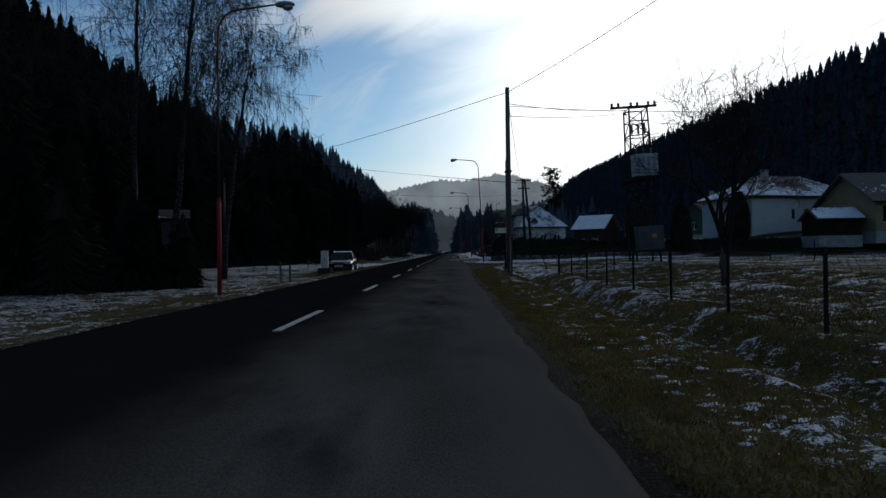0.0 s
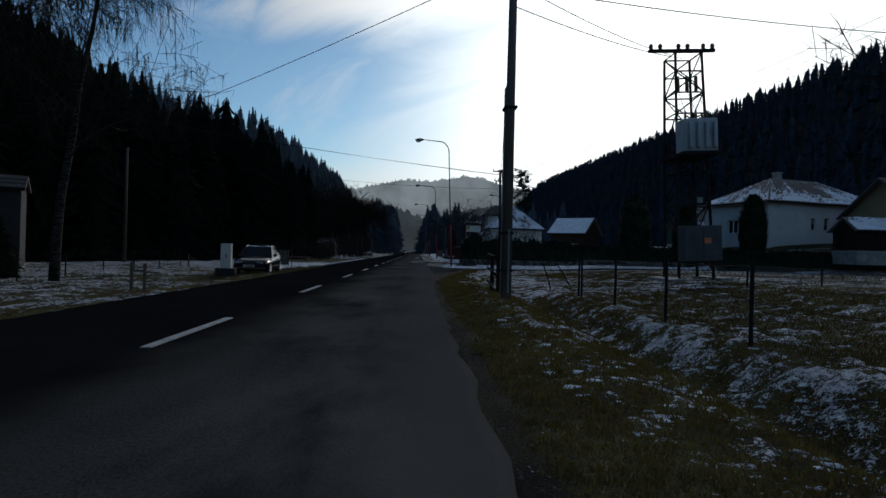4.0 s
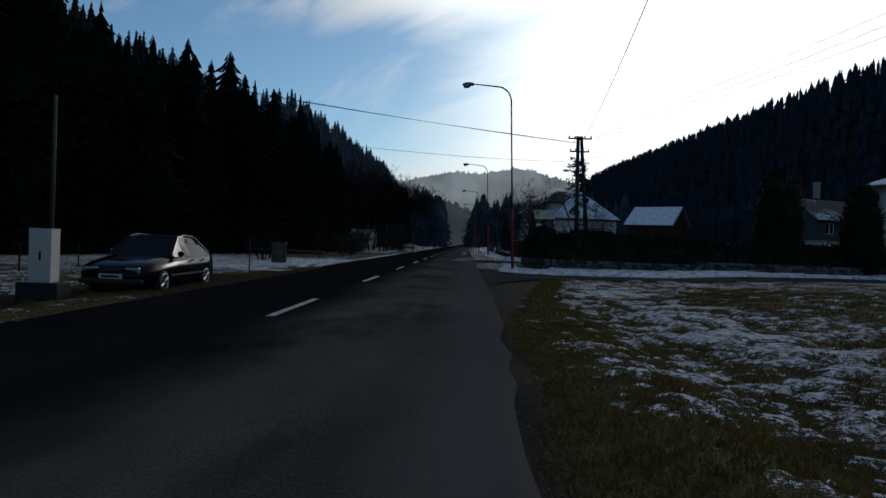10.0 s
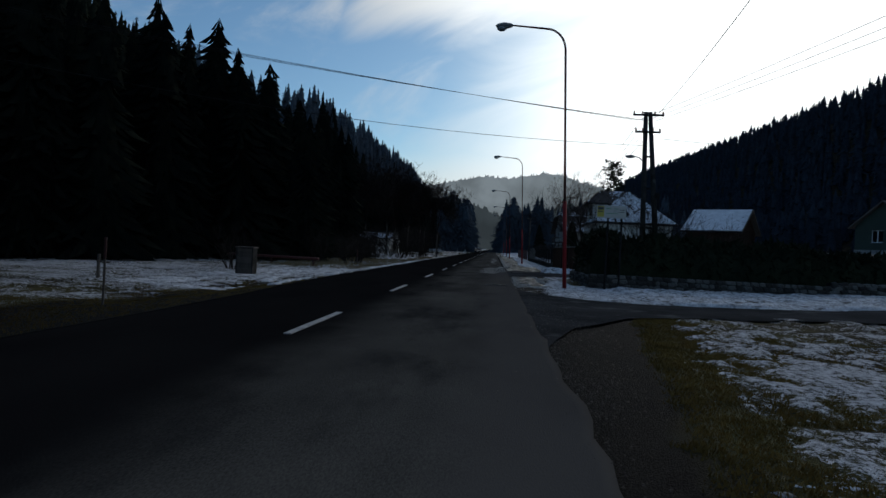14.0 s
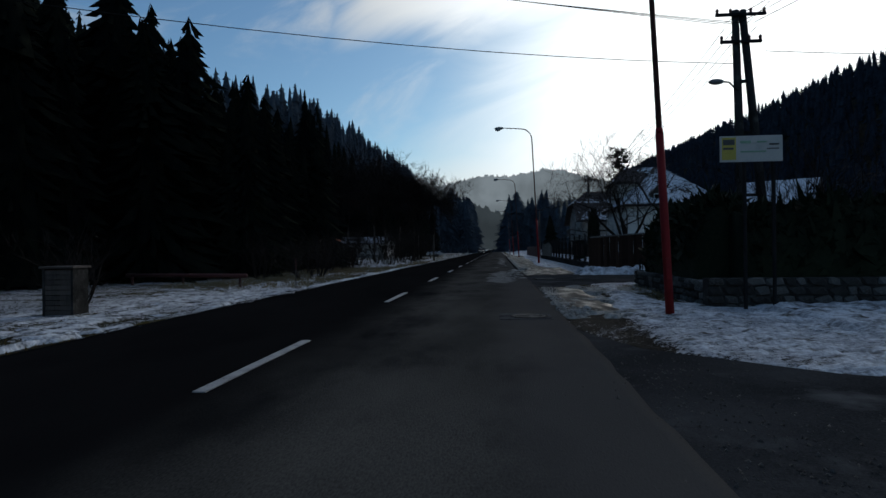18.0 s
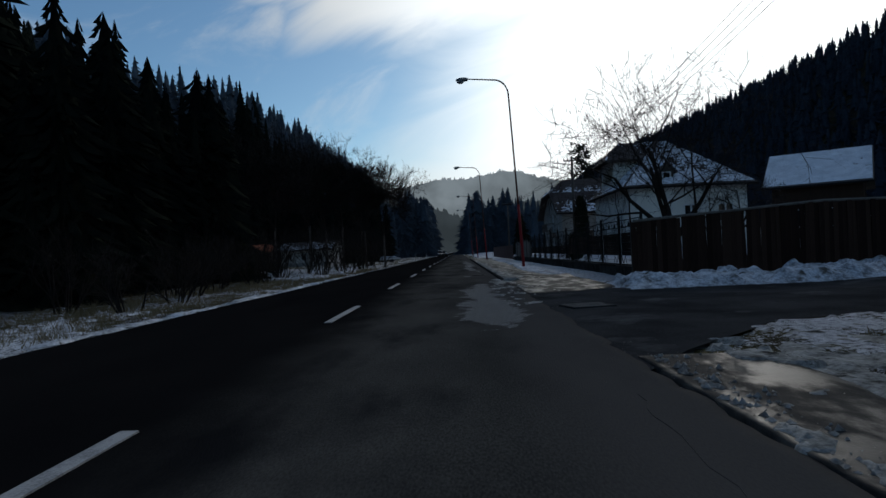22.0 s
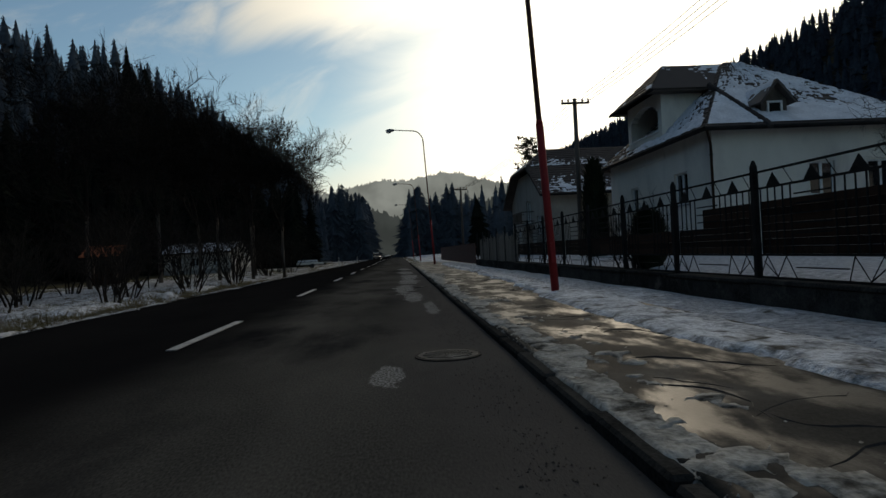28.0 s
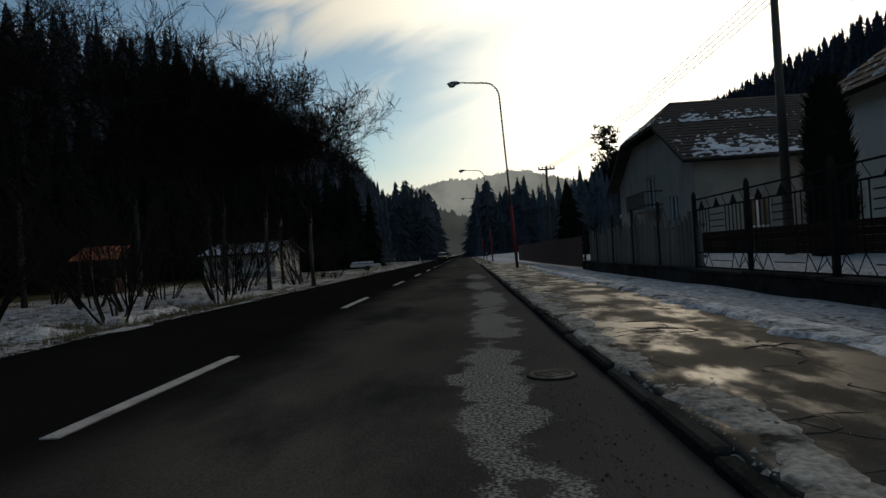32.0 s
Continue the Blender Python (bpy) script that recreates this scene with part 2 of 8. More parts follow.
def pavement_material():
    """Old asphalt walk, matt where dry, glossy where meltwater and clear ice lie in the hollows."""
    m = material("pavement", (0.017, 0.018, 0.0185), (0.040, 0.041, 0.041), 0.8, scale=1.6, fine=60, bump=0.5, dist=0.006, contrast=(0.35, 0.65), c3=(0.066, 0.069, 0.068), c3_scale=1.4, c3_amt=(0.54, 0.72), stretch=(1, 0.7, 1))
    n, l = m.node_tree.nodes, m.node_tree.links
    p = n["Principled BSDF"]
    tc, k = n.new("ShaderNodeTexCoord"), n.new("ShaderNodeTexNoise")
    mp = n.new("ShaderNodeMapping"); mp.inputs["Scale"].default_value = (1.0, 0.45, 1.0)
    l.new(tc.outputs["Object"], mp.inputs[0]); l.new(mp.outputs[0], k.inputs["Vector"])
    k.inputs["Scale"].default_value, k.inputs["Detail"].default_value, k.inputs["Roughness"].default_value = 1.8, 8, 0.66
    for slot, dry, wet in (("Roughness", 0.70, 0.40), ("Specular IOR Level", 0.012, 0.06)):
        r = n.new("ShaderNodeMapRange"); r.interpolation_type = "SMOOTHSTEP"
        r.inputs["From Min"].default_value, r.inputs["From Max"].default_value = 0.45, 0.60
        r.inputs["To Min"].default_value, r.inputs["To Max"].default_value = dry, wet
        l.new(k.outputs["Fac"], r.inputs["Value"]); l.new(r.outputs[0], p.inputs[slot])
    return m


M["pavement"] = pavement_material()
M["wood_black"] = material("wood_black", (0.010, 0.0085, 0.0075), (0.030, 0.025, 0.021), 0.9, spec=0.1, scale=3, fine=40, bump=0.7, dist=0.008, stretch=(1, 1, 0.12), per_object=0.2)
M["snow_roof"] = material("snow_roof", (0.50, 0.53, 0.58), (0.78, 0.81, 0.86), 0.7, scale=1.6, fine=14, bump=0.6, dist=0.04, spec=0.1)
M["bark"] = material("bark", (0.05, 0.042, 0.035), (0.13, 0.11, 0.095), 0.9, scale=6, fine=25, bump=0.8, dist=0.03, stretch=(1, 1, 0.25))
M["birch"] = material("birch", (0.022, 0.021, 0.020), (0.075, 0.073, 0.07), 0.8, scale=5, fine=25, bump=0.5, dist=0.02, stretch=(1, 1, 3), c3=(0.012, 0.011, 0.01), c3_scale=4, c3_amt=(0.47, 0.54), spec=0.1)
M["twig"] = material("twig", (0.012, 0.010, 0.009), (0.034, 0.028, 0.025), 0.95, spec=0.1, scale=8, fine=40, bump=0.3)
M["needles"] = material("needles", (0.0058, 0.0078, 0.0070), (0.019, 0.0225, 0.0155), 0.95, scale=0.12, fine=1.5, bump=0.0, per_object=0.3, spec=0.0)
# needles again, paler and bluer: haze of distance put into the colour
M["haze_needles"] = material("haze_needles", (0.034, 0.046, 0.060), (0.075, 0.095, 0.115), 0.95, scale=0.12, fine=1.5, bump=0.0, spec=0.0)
# same foliage with a fainter haze tint mixed into its colour
M["faint_haze_needles"] = material("faint_haze_needles", (0.012, 0.017, 0.026), (0.030, 0.041, 0.056), 0.95, scale=0.12, fine=1.5, bump=0.0, spec=0.0)
M["larch"] = material("larch", (0.016, 0.010, 0.004), (0.04, 0.024, 0.008), 0.85, scale=0.3, fine=2.0, bump=0.0)
M["wood_dark"] = material("wood_dark", (0.045, 0.036, 0.03), (0.11, 0.09, 0.075), 0.85, scale=3, fine=40, bump=0.6, dist=0.01, stretch=(1, 1, 0.12), per_object=0.2)
M["wood_brown"] = material("wood_brown", (0.022, 0.012, 0.009), (0.052, 0.03, 0.021), 0.9, spec=0.1, scale=3, fine=40, bump=0.5, dist=0.008, stretch=(1, 1, 0.12), per_object=0.4)
M["wood_pale"] = material("wood_pale", (0.09, 0.08, 0.07), (0.19, 0.17, 0.145), 0.85, scale=3, fine=40, bump=0.5, dist=0.008, stretch=(1, 1, 0.12), per_object=0.4)
M["concrete"] = material("concrete", (0.2, 0.195, 0.185), (0.36, 0.35, 0.33), 0.88, scale=2, fine=45, bump=0.5, dist=0.01, c3=(0.13, 0.125, 0.115), c3_scale=3, per_object=0.15)
M["plaster"] = material("plaster", (0.64, 0.60, 0.53), (0.78, 0.73, 0.65), 0.9, scale=0.8, fine=60, bump=0.3, dist=0.006, c3=(0.46, 0.43, 0.39), c3_scale=0.7, c3_amt=(0.52, 0.8), stretch=(1, 1, 0.5))
M["plaster_white"] = material("plaster_white", (0.42, 0.42, 0.42), (0.56, 0.56, 0.55), 0.9, scale=0.8, fine=60, bump=0.3, dist=0.006, c3=(0.34, 0.34, 0.33), c3_scale=1.2, c3_amt=(0.6, 0.8))
M["plaster_grey"] = material("plaster_grey", (0.24, 0.23, 0.205), (0.36, 0.345, 0.31), 0.9, scale=0.8, fine=60, bump=0.3, dist=0.006, c3=(0.18, 0.17, 0.155), c3_scale=0.9, c3_amt=(0.52, 0.8), stretch=(1, 1, 0.5))
M["plaster_ochre"] = material("plaster_ochre", (0.22, 0.16, 0.075), (0.30, 0.225, 0.12), 0.9, scale=0.8, fine=60, bump=0.3, dist=0.006)
M["stone"] = material("stone", (0.05, 0.046, 0.042), (0.16, 0.15, 0.137), 0.95, spec=0.1, scale=4, fine=40, bump=0.8, dist=0.02, per_object=0.6)
M["roof_tile"] = material("roof_tile", (0.06, 0.05, 0.048), (0.13, 0.105, 0.095), 0.85, scale=2, fine=30, bump=0.5, dist=0.01, per_object=0.4)
M["roof_dark"] = material("roof_dark", (0.030, 0.026, 0.026), (0.075, 0.062, 0.058), 0.85, scale=2, fine=30, bump=0.6, dist=0.012, per_object=0.4, spec=0.15)
M["roof_red"] = material("roof_red", (0.2, 0.05, 0.035), (0.32, 0.09, 0.055), 0.8, scale=2, fine=30, bump=0.5, dist=0.01, per_object=0.3)
M["red_paint"] = material("red_paint", (0.20, 0.014, 0.016), (0.30, 0.026, 0.026), 0.7, spec=0.2, scale=3, fine=40, bump=0.2, dist=0.004, c3=(0.17, 0.05, 0.04), c3_scale=5, c3_amt=(0.6, 0.75))
M["rust_paint"] = material("rust_paint", (0.045, 0.012, 0.011), (0.085, 0.022, 0.018), 0.8, scale=3, fine=40, bump=0.3, dist=0.004, per_object=0.2)
M["mast_brown"] = material("mast_brown", (0.07, 0.035, 0.032), (0.13, 0.065, 0.055), 0.8, spec=0.1, scale=3, fine=40, bump=0.2, dist=0.004)
M["cast_iron"] = material("cast_iron", (0.045, 0.043, 0.04), (0.11, 0.105, 0.098), 0.75, spec=0.02, scale=3, fine=40, bump=0.4, dist=0.004, c3=(0.2, 0.195, 0.185), c3_scale=2.5, c3_amt=(0.56, 0.7))
M["steel_dark"] = material("steel_dark", (0.014, 0.014, 0.015), (0.036, 0.035, 0.034), 0.8, metal=0.0, spec=0.02, scale=3, fine=40, bump=0.3, dist=0.004)
M["grey_paint"] = material("grey_paint", (0.15, 0.16, 0.17), (0.23, 0.245, 0.255), 0.5, scale=2, fine=40, bump=0.2, dist=0.004, c3=(0.2, 0.19, 0.18), c3_scale=4, c3_amt=(0.6, 0.75))
M["pale_paint"] = material("pale_paint", (0.30, 0.32, 0.335), (0.42, 0.44, 0.455), 0.5, scale=2, fine=40, bump=0.2, dist=0.004, c3=(0.2, 0.19, 0.18), c3_scale=4, c3_amt=(0.6, 0.75))
M["dull_paint"] = material("dull_paint", (0.045, 0.05, 0.055), (0.085, 0.092, 0.10), 0.6, scale=2, fine=40, bump=0.2, dist=0.004, c3=(0.05, 0.045, 0.04), c3_scale=4, c3_amt=(0.6, 0.75), spec=0.2)
M["white_plastic"] = material("white_plastic", (0.50, 0.48, 0.44), (0.62, 0.59, 0.54), 0.6, scale=2, fine=40, bump=0.1, dist=0.003, c3=(0.42, 0.41, 0.38), c3_scale=3, c3_amt=(0.6, 0.8))
M["white_frame"] = material("white_frame", (0.62, 0.62, 0.6), (0.76, 0.76, 0.74), 0.5, scale=4, fine=40, bump=0.1, dist=0.002)
M["ceramic"] = material("ceramic", (0.10, 0.055, 0.04), (0.16, 0.09, 0.06), 0.3, scale=4, fine=30, bump=0.05)
M["rubber"] = material("rubber", (0.012, 0.012, 0.012), (0.03, 0.03, 0.03), 0.85, scale=10, fine=60, bump=0.3, dist=0.003)
M["car_paint"] = material("car_paint", (0.004, 0.0045, 0.007), (0.009, 0.010, 0.014), 0.14, scale=3, fine=30, bump=0.0, coat=0.0, rough_var=0.04, spec=0.10)
M["alloy"] = material("alloy", (0.4, 0.4, 0.41), (0.55, 0.55, 0.56), 0.35, metal=0.8, scale=8, fine=40, bump=0.1, dist=0.002)
M["grass"] = material("grass", (0.085, 0.059, 0.015), (0.25, 0.16, 0.05), 0.95, spec=0.0, scale=1.5, fine=8, bump=0.0, per_object=0.2)
M["straw"] = material("straw", (0.16, 0.12, 0.06), (0.28, 0.22, 0.12), 0.9, scale=1.5, fine=8, bump=0.0)
M["hedge"] = material("hedge", (0.008, 0.013, 0.008), (0.026, 0.034, 0.018), 0.85, scale=1.0, fine=12, bump=0.0, spec=0.1)
M["orange"] = material("orange", (0.55, 0.13, 0.04), (0.68, 0.2, 0.07), 0.7, scale=2, fine=20, bump=0.2, dist=0.01)
M["dark_void"] = material("dark_void", (0.02, 0.02, 0.02), (0.04, 0.038, 0.035), 0.9, scale=2, fine=20, bump=0.1)


def glass_material(name, tint, rough=0.03):
    m = bpy.data.materials.new(name)
    m.use_nodes = True
    p = m.node_tree.nodes["Principled BSDF"]
    p.inputs["Base Color"].default_value = (*tint, 1)
    p.inputs["Roughness"].default_value = rough
    p.inputs["IOR"].default_value = 1.5
    p.inputs["Coat Weight"].default_value = 1.0
    return m


M["pane"] = glass_material("pane", (0.012, 0.014, 0.016))
M["lamp_glass"] = glass_material("lamp_glass", (0.25, 0.26, 0.27), 0.2)
M["car_glass"] = material("car_glass", (0.012, 0.014, 0.017), (0.02, 0.022, 0.026), 0.15, scale=2, fine=20, bump=0.0, spec=0.05, rough_var=0.05)
M["tail_red"] = glass_material("tail_red", (0.35, 0.01, 0.01), 0.1)


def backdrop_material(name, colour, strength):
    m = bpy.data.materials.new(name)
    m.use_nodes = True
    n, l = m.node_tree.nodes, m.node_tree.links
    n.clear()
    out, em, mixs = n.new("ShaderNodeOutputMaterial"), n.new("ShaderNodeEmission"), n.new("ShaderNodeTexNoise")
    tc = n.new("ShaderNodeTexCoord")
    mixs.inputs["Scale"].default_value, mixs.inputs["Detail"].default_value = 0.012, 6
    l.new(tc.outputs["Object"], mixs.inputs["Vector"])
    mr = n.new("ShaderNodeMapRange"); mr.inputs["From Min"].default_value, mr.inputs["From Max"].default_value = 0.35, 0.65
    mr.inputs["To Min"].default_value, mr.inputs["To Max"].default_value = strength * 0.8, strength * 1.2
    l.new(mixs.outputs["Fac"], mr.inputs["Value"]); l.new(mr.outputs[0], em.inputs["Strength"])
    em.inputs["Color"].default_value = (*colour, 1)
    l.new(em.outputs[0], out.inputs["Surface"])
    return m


def ground_material():
    """Grass, bare earth and snow; the snow lies where the mesh attribute says, with a ragged edge."""
    m = bpy.data.materials.new("ground")
    m.use_nodes = True
    n, l = m.node_tree.nodes, m.node_tree.links
    p = n["Principled BSDF"]
    tc = n.new("ShaderNodeTexCoord")

    def nz(s, d=5, r=0.6):
        k = n.new("ShaderNodeTexNoise")
        k.inputs["Scale"].default_value, k.inputs["Detail"].default_value, k.inputs["Roughness"].default_value = s, d, r
        l.new(tc.outputs["Object"], k.inputs["Vector"])
        return k.outputs["Fac"]

    def rng(v, a, b):
        k = n.new("ShaderNodeMapRange"); k.inputs["From Min"].default_value, k.inputs["From Max"].default_value = a, b
        l.new(v, k.inputs["Value"])
        return k.outputs[0]

    def mix(f, a, b):
        k = n.new("ShaderNodeMix"); k.data_type = "RGBA"
        l.new(f, k.inputs["Factor"])
        for s, v in ((6, a), (7, b)):
            if isinstance(v, tuple):
                k.inputs[s].default_value = (*v, 1)
            else:
                l.new(v, k.inputs[s])
        return k.outputs[2]
    fine, mid = nz(40, 3), nz(10, 6, 0.65)
    green = mix(rng(fine, 0.3, 0.7), (0.028, 0.028, 0.011), (0.10, 0.088, 0.034))
    green = mix(rng(mid, 0.45, 0.7), green, (0.10, 0.08, 0.04))
    soil = mix(rng(fine, 0.3, 0.7), (0.007, 0.0066, 0.0058), (0.022, 0.0205, 0.018))
    soil = mix(rng(mid, 0.38, 0.62), soil, (0.0055, 0.005, 0.0045))
    at = n.new("ShaderNodeAttribute"); at.attribute_name = "cover"
    sp = n.new("ShaderNodeSeparateXYZ"); l.new(at.outputs["Vector"], sp.inputs[0])
    base = mix(sp.outputs["Y"], green, soil)
    white = mix(rng(mid, 0.35, 0.65), (0.26, 0.275, 0.30), (0.64, 0.66, 0.70))
    k = n.new("ShaderNodeMath"); k.operation = "MULTIPLY_ADD"; k.inputs[1].default_value = 1.7
    l.new(mid, k.inputs[0]); l.new(sp.outputs["X"], k.inputs[2])
    k2 = n.new("ShaderNodeMath"); k2.operation = "MULTIPLY_ADD"; k2.inputs[1].default_value = 0.8
    l.new(fine, k2.inputs[0]); l.new(k.outputs[0], k2.inputs[2])
    sn = rng(k2.outputs[0], 1.77, 1.89)
    l.new(mix(sn, base, white), p.inputs["Base Color"])
    p.inputs["Roughness"].default_value = 0.95
    p.inputs["Specular IOR Level"].default_value = 0.05
    b = n.new("ShaderNodeBump"); b.inputs["Strength"].default_value, b.inputs["Distance"].default_value = 0.9, 0.05
    ad = n.new("ShaderNodeMath"); ad.operation = "ADD"
    l.new(fine, ad.inputs[0]); l.new(sn, ad.inputs[1])
    l.new(ad.outputs[0], b.inputs["Height"]); l.new(b.outputs[0], p.inputs["Normal"])
    return m


M["ground"] = ground_material()


# ---- building blocks ----
def part(name, bm, mat, parent=None, label="", smooth=False):
    """One mesh object out of a bmesh, under a thing or a part."""
    me = bpy.data.meshes.new(name)
    bm.to_mesh(me)
    bm.free()
    return from_mesh(name, me, mat, parent, label, smooth)


def from_mesh(name, me, mat, parent=None, label="", smooth=False):
    if mat is not None and not me.materials:
        me.materials.append(mat)
    if smooth:
        me.polygons.foreach_set("use_smooth", [True] * len(me.polygons))
    ob = new(name, me)
    ob.parent = parent
    if label:
        ob["label"] = label
    return ob


def thing(name, at=(0, 0, 0), rz=0.0, label="", category="", group="", kind=""):
    ob = new(name)
    ob.empty_display_size = 0.2
    ob.matrix_world = pose(*at, 0, 0, rz)
    return tagged(ob, label, category, group, kind)


def box(bm, a, b, bevel=0.0):
    """A box from corner a to corner b."""
    c = [(p + q) / 2 for p, q in zip(a, b)]
    s = [abs(q - p) for p, q in zip(a, b)]
    r = bmesh.ops.create_cube(bm, size=1.0, matrix=Matrix.Translation(c) @ Matrix.Diagonal((*s, 1)))
    if bevel:
        es = list({e for v in r["verts"] for e in v.link_edges})
        bmesh.ops.bevel(bm, geom=es, offset=bevel, segments=1, affect="EDGES", clamp_overlap=True)
    return bm


def rod(bm, a, b, r0, r1=None, n=8, caps=True):
    """A tapered rod from a to b."""
    a, b = Vector(a), Vector(b)
    d = b - a
    m = Matrix.Translation((a + b) / 2) @ d.to_track_quat("Z", "Y").to_matrix().to_4x4()
    bmesh.ops.create_cone(bm, cap_ends=caps, segments=n, radius1=r0, radius2=r0 if r1 is None else r1, depth=d.length, matrix=m)
    return bm


def tube(bm, pts, r, n=6):
    """A tube along a line of points; r is one radius or one a point."""
    pts = [Vector(p) for p in pts]
    rs = r if isinstance(r, (list, tuple)) else [r] * len(pts)
    rings = []
    for i, p in enumerate(pts):
        d = (pts[min(i + 1, len(pts) - 1)] - pts[max(i - 1, 0)]).normalized()
        q = d.to_track_quat("Z", "Y").to_matrix()
        rings.append([bm.verts.new(p + q @ Vector((rs[i] * math.cos(6.2832 * k / n), rs[i] * math.sin(6.2832 * k / n), 0))) for k in range(n)])
    for i in range(len(rings) - 1):
        for k in range(n):
            bm.faces.new((rings[i][k], rings[i][(k + 1) % n], rings[i + 1][(k + 1) % n], rings[i + 1][k]))
    bm.faces.new(rings[0][::-1])
    bm.faces.new(rings[-1])
    return bm


def slab(bm, pts, t):
    """A flat plate: polygon pts, thickened by t away from its upper face."""
    vs = [bm.verts.new(p) for p in pts]
    f = bm.faces.new(vs)
    f.normal_update()
    nrm = f.normal.copy()
    if nrm.z < -1e-4:
        nrm.negate()
    r = bmesh.ops.extrude_face_region(bm, geom=[f])
    off = -nrm * t
    for g in r["geom"]:
        if isinstance(g, bmesh.types.BMVert):
            g.co += off
    bmesh.ops.recalc_face_normals(bm, faces=bm.faces[:])
    return bm


def mesh_arrays(name, verts, faces, mat, parent=None, label="", smooth=False):
    me = bpy.data.meshes.new(name)
    me.from_pydata([tuple(v) for v in verts], [], [tuple(f) for f in faces])
    me.update()
    return from_mesh(name, me, mat, parent, label, smooth)


def fast_mesh(name, verts, tris, mat, parent=None, label="", smooth=False):
    """A big triangle mesh from numpy arrays."""
    me = bpy.data.meshes.new(name)
    me.vertices.add(len(verts))
    me.vertices.foreach_set("co", np.asarray(verts, np.float32).ravel())
    k = tris.shape[1]
    me.loops.add(tris.size)
    me.loops.foreach_set("vertex_index", tris.astype(np.int32).ravel())
    me.polygons.add(len(tris))
    me.polygons.foreach_set("loop_start", np.arange(0, tris.size, k, dtype=np.int32))
    me.update(calc_edges=True)
    return from_mesh(name, me, mat, parent, label, smooth)


# ---- the lie of the land ----
def sstep(a, b, v):
    u = np.clip((v - a) / (b - a), 0, 1)
    return u * u * (3 - 2 * u)


RNG = np.random.default_rng(7)
LATTICE = RNG.random((256, 256))


def vnoise(x, y, s, octaves=3):
    """Smooth value noise in 0..1 on arrays."""
    total, amp, norm = 0, 1.0, 0
    for o in range(octaves):
        u, v = np.asarray(x) * s * 2**o + 17.3 * o, np.asarray(y) * s * 2**o + 5.1 * o
        i, j = np.floor(u).astype(int), np.floor(v).astype(int)
        fu, fv = u - i, v - j
        fu, fv = fu * fu * (3 - 2 * fu), fv * fv * (3 - 2 * fv)
        g = lambda a, b: LATTICE[a % 256, b % 256]
        total = total + amp * ((g(i, j) * (1 - fu) + g(i + 1, j) * fu) * (1 - fv) + (g(i, j + 1) * (1 - fu) + g(i + 1, j + 1) * fu) * fv)
        norm += amp
        amp *= 0.55
    return total / norm


ROAD_L, ROAD_R = -3.05, 3.55


def left_ridge(y):
    """Height of the wooded ridge on the left, without its trees."""
    return (28 + 0.03 * np.clip(y - 60, -60, 400)) * (1 - sstep(400, 520, y))


def right_ridge(y):
    return (54 + 0.035 * np.clip(y - 150, -100, 600)) * (1 - sstep(620, 800, y))


def land(x, y):
    """Height of the ground."""
    x, y = np.asarray(x, float), np.asarray(y, float)
    z = np.zeros(np.broadcast(x, y).shape) - 0.05
    # left: the verge falls to a flat, then the slope; a lay-by keeps level
    z = z - (0.30 - 0.16 * sstep(35, 38, y) * (1 - sstep(47, 52, y))) * sstep(ROAD_L - 0.5, ROAD_L - 2.7, x)
    foot = -27 - 8 * sstep(80, 110, y) + 18 * sstep(178, 205, y)
    z = z + left_ridge(y) * sstep(0, 1, np.clip((foot - x) / 36, 0, 1)) ** 0.9
    # right: verge and ditch along the meadow, rising land behind
    open_ = 1 - sstep(26.5, 31, y)
    z = z - 0.42 * np.exp(-((x - 6.5) / 0.6) ** 2) * open_ - 0.16 * np.exp(-((x - 6.4) / 0.9) ** 2) * sstep(26, 31, y) * (1 - sstep(36, 42, y))
    z = z + 0.10 * np.exp(-((x - 7.3) / 0.8) ** 2) * open_
    z = z + 0.45 * sstep(8, 15, x) * (1 - sstep(42, 46, y)) + 0.25 * sstep(9, 20, x) * sstep(42, 46, y)
    z = z + 1.9 * sstep(26, 34, x) * sstep(54, 62, y) + 1.0 * sstep(30, 60, x)
    z = z + 0.42 * sstep(7.3, 8.6, x) * sstep(61, 64, y) * (1 - sstep(66.8, 68.4, y)) + 0.35 * sstep(8.2, 9.5, x) * sstep(79, 82, y)
    z = z + right_ridge(y) * sstep(0, 1, np.clip((x - 62) / 80, 0, 1))
    z = z + 0.24 * np.exp(-((x - 4.8) / 0.55) ** 2) * sstep(15, 22, y) * (1 - sstep(28, 35, y))
    rough = 0.05 * (vnoise(x, y, 1.3, 4) - 0.5) + 0.10 * (vnoise(x, y, 0.3, 2) - 0.5)
    off = np.where(x < 0, ROAD_L - x, x - ROAD_R)
    z = z + rough * sstep(0.1, 1.5, off)
    return z


def gz(x, y):
    return float(land(np.array([x]), np.array([y]))[0])


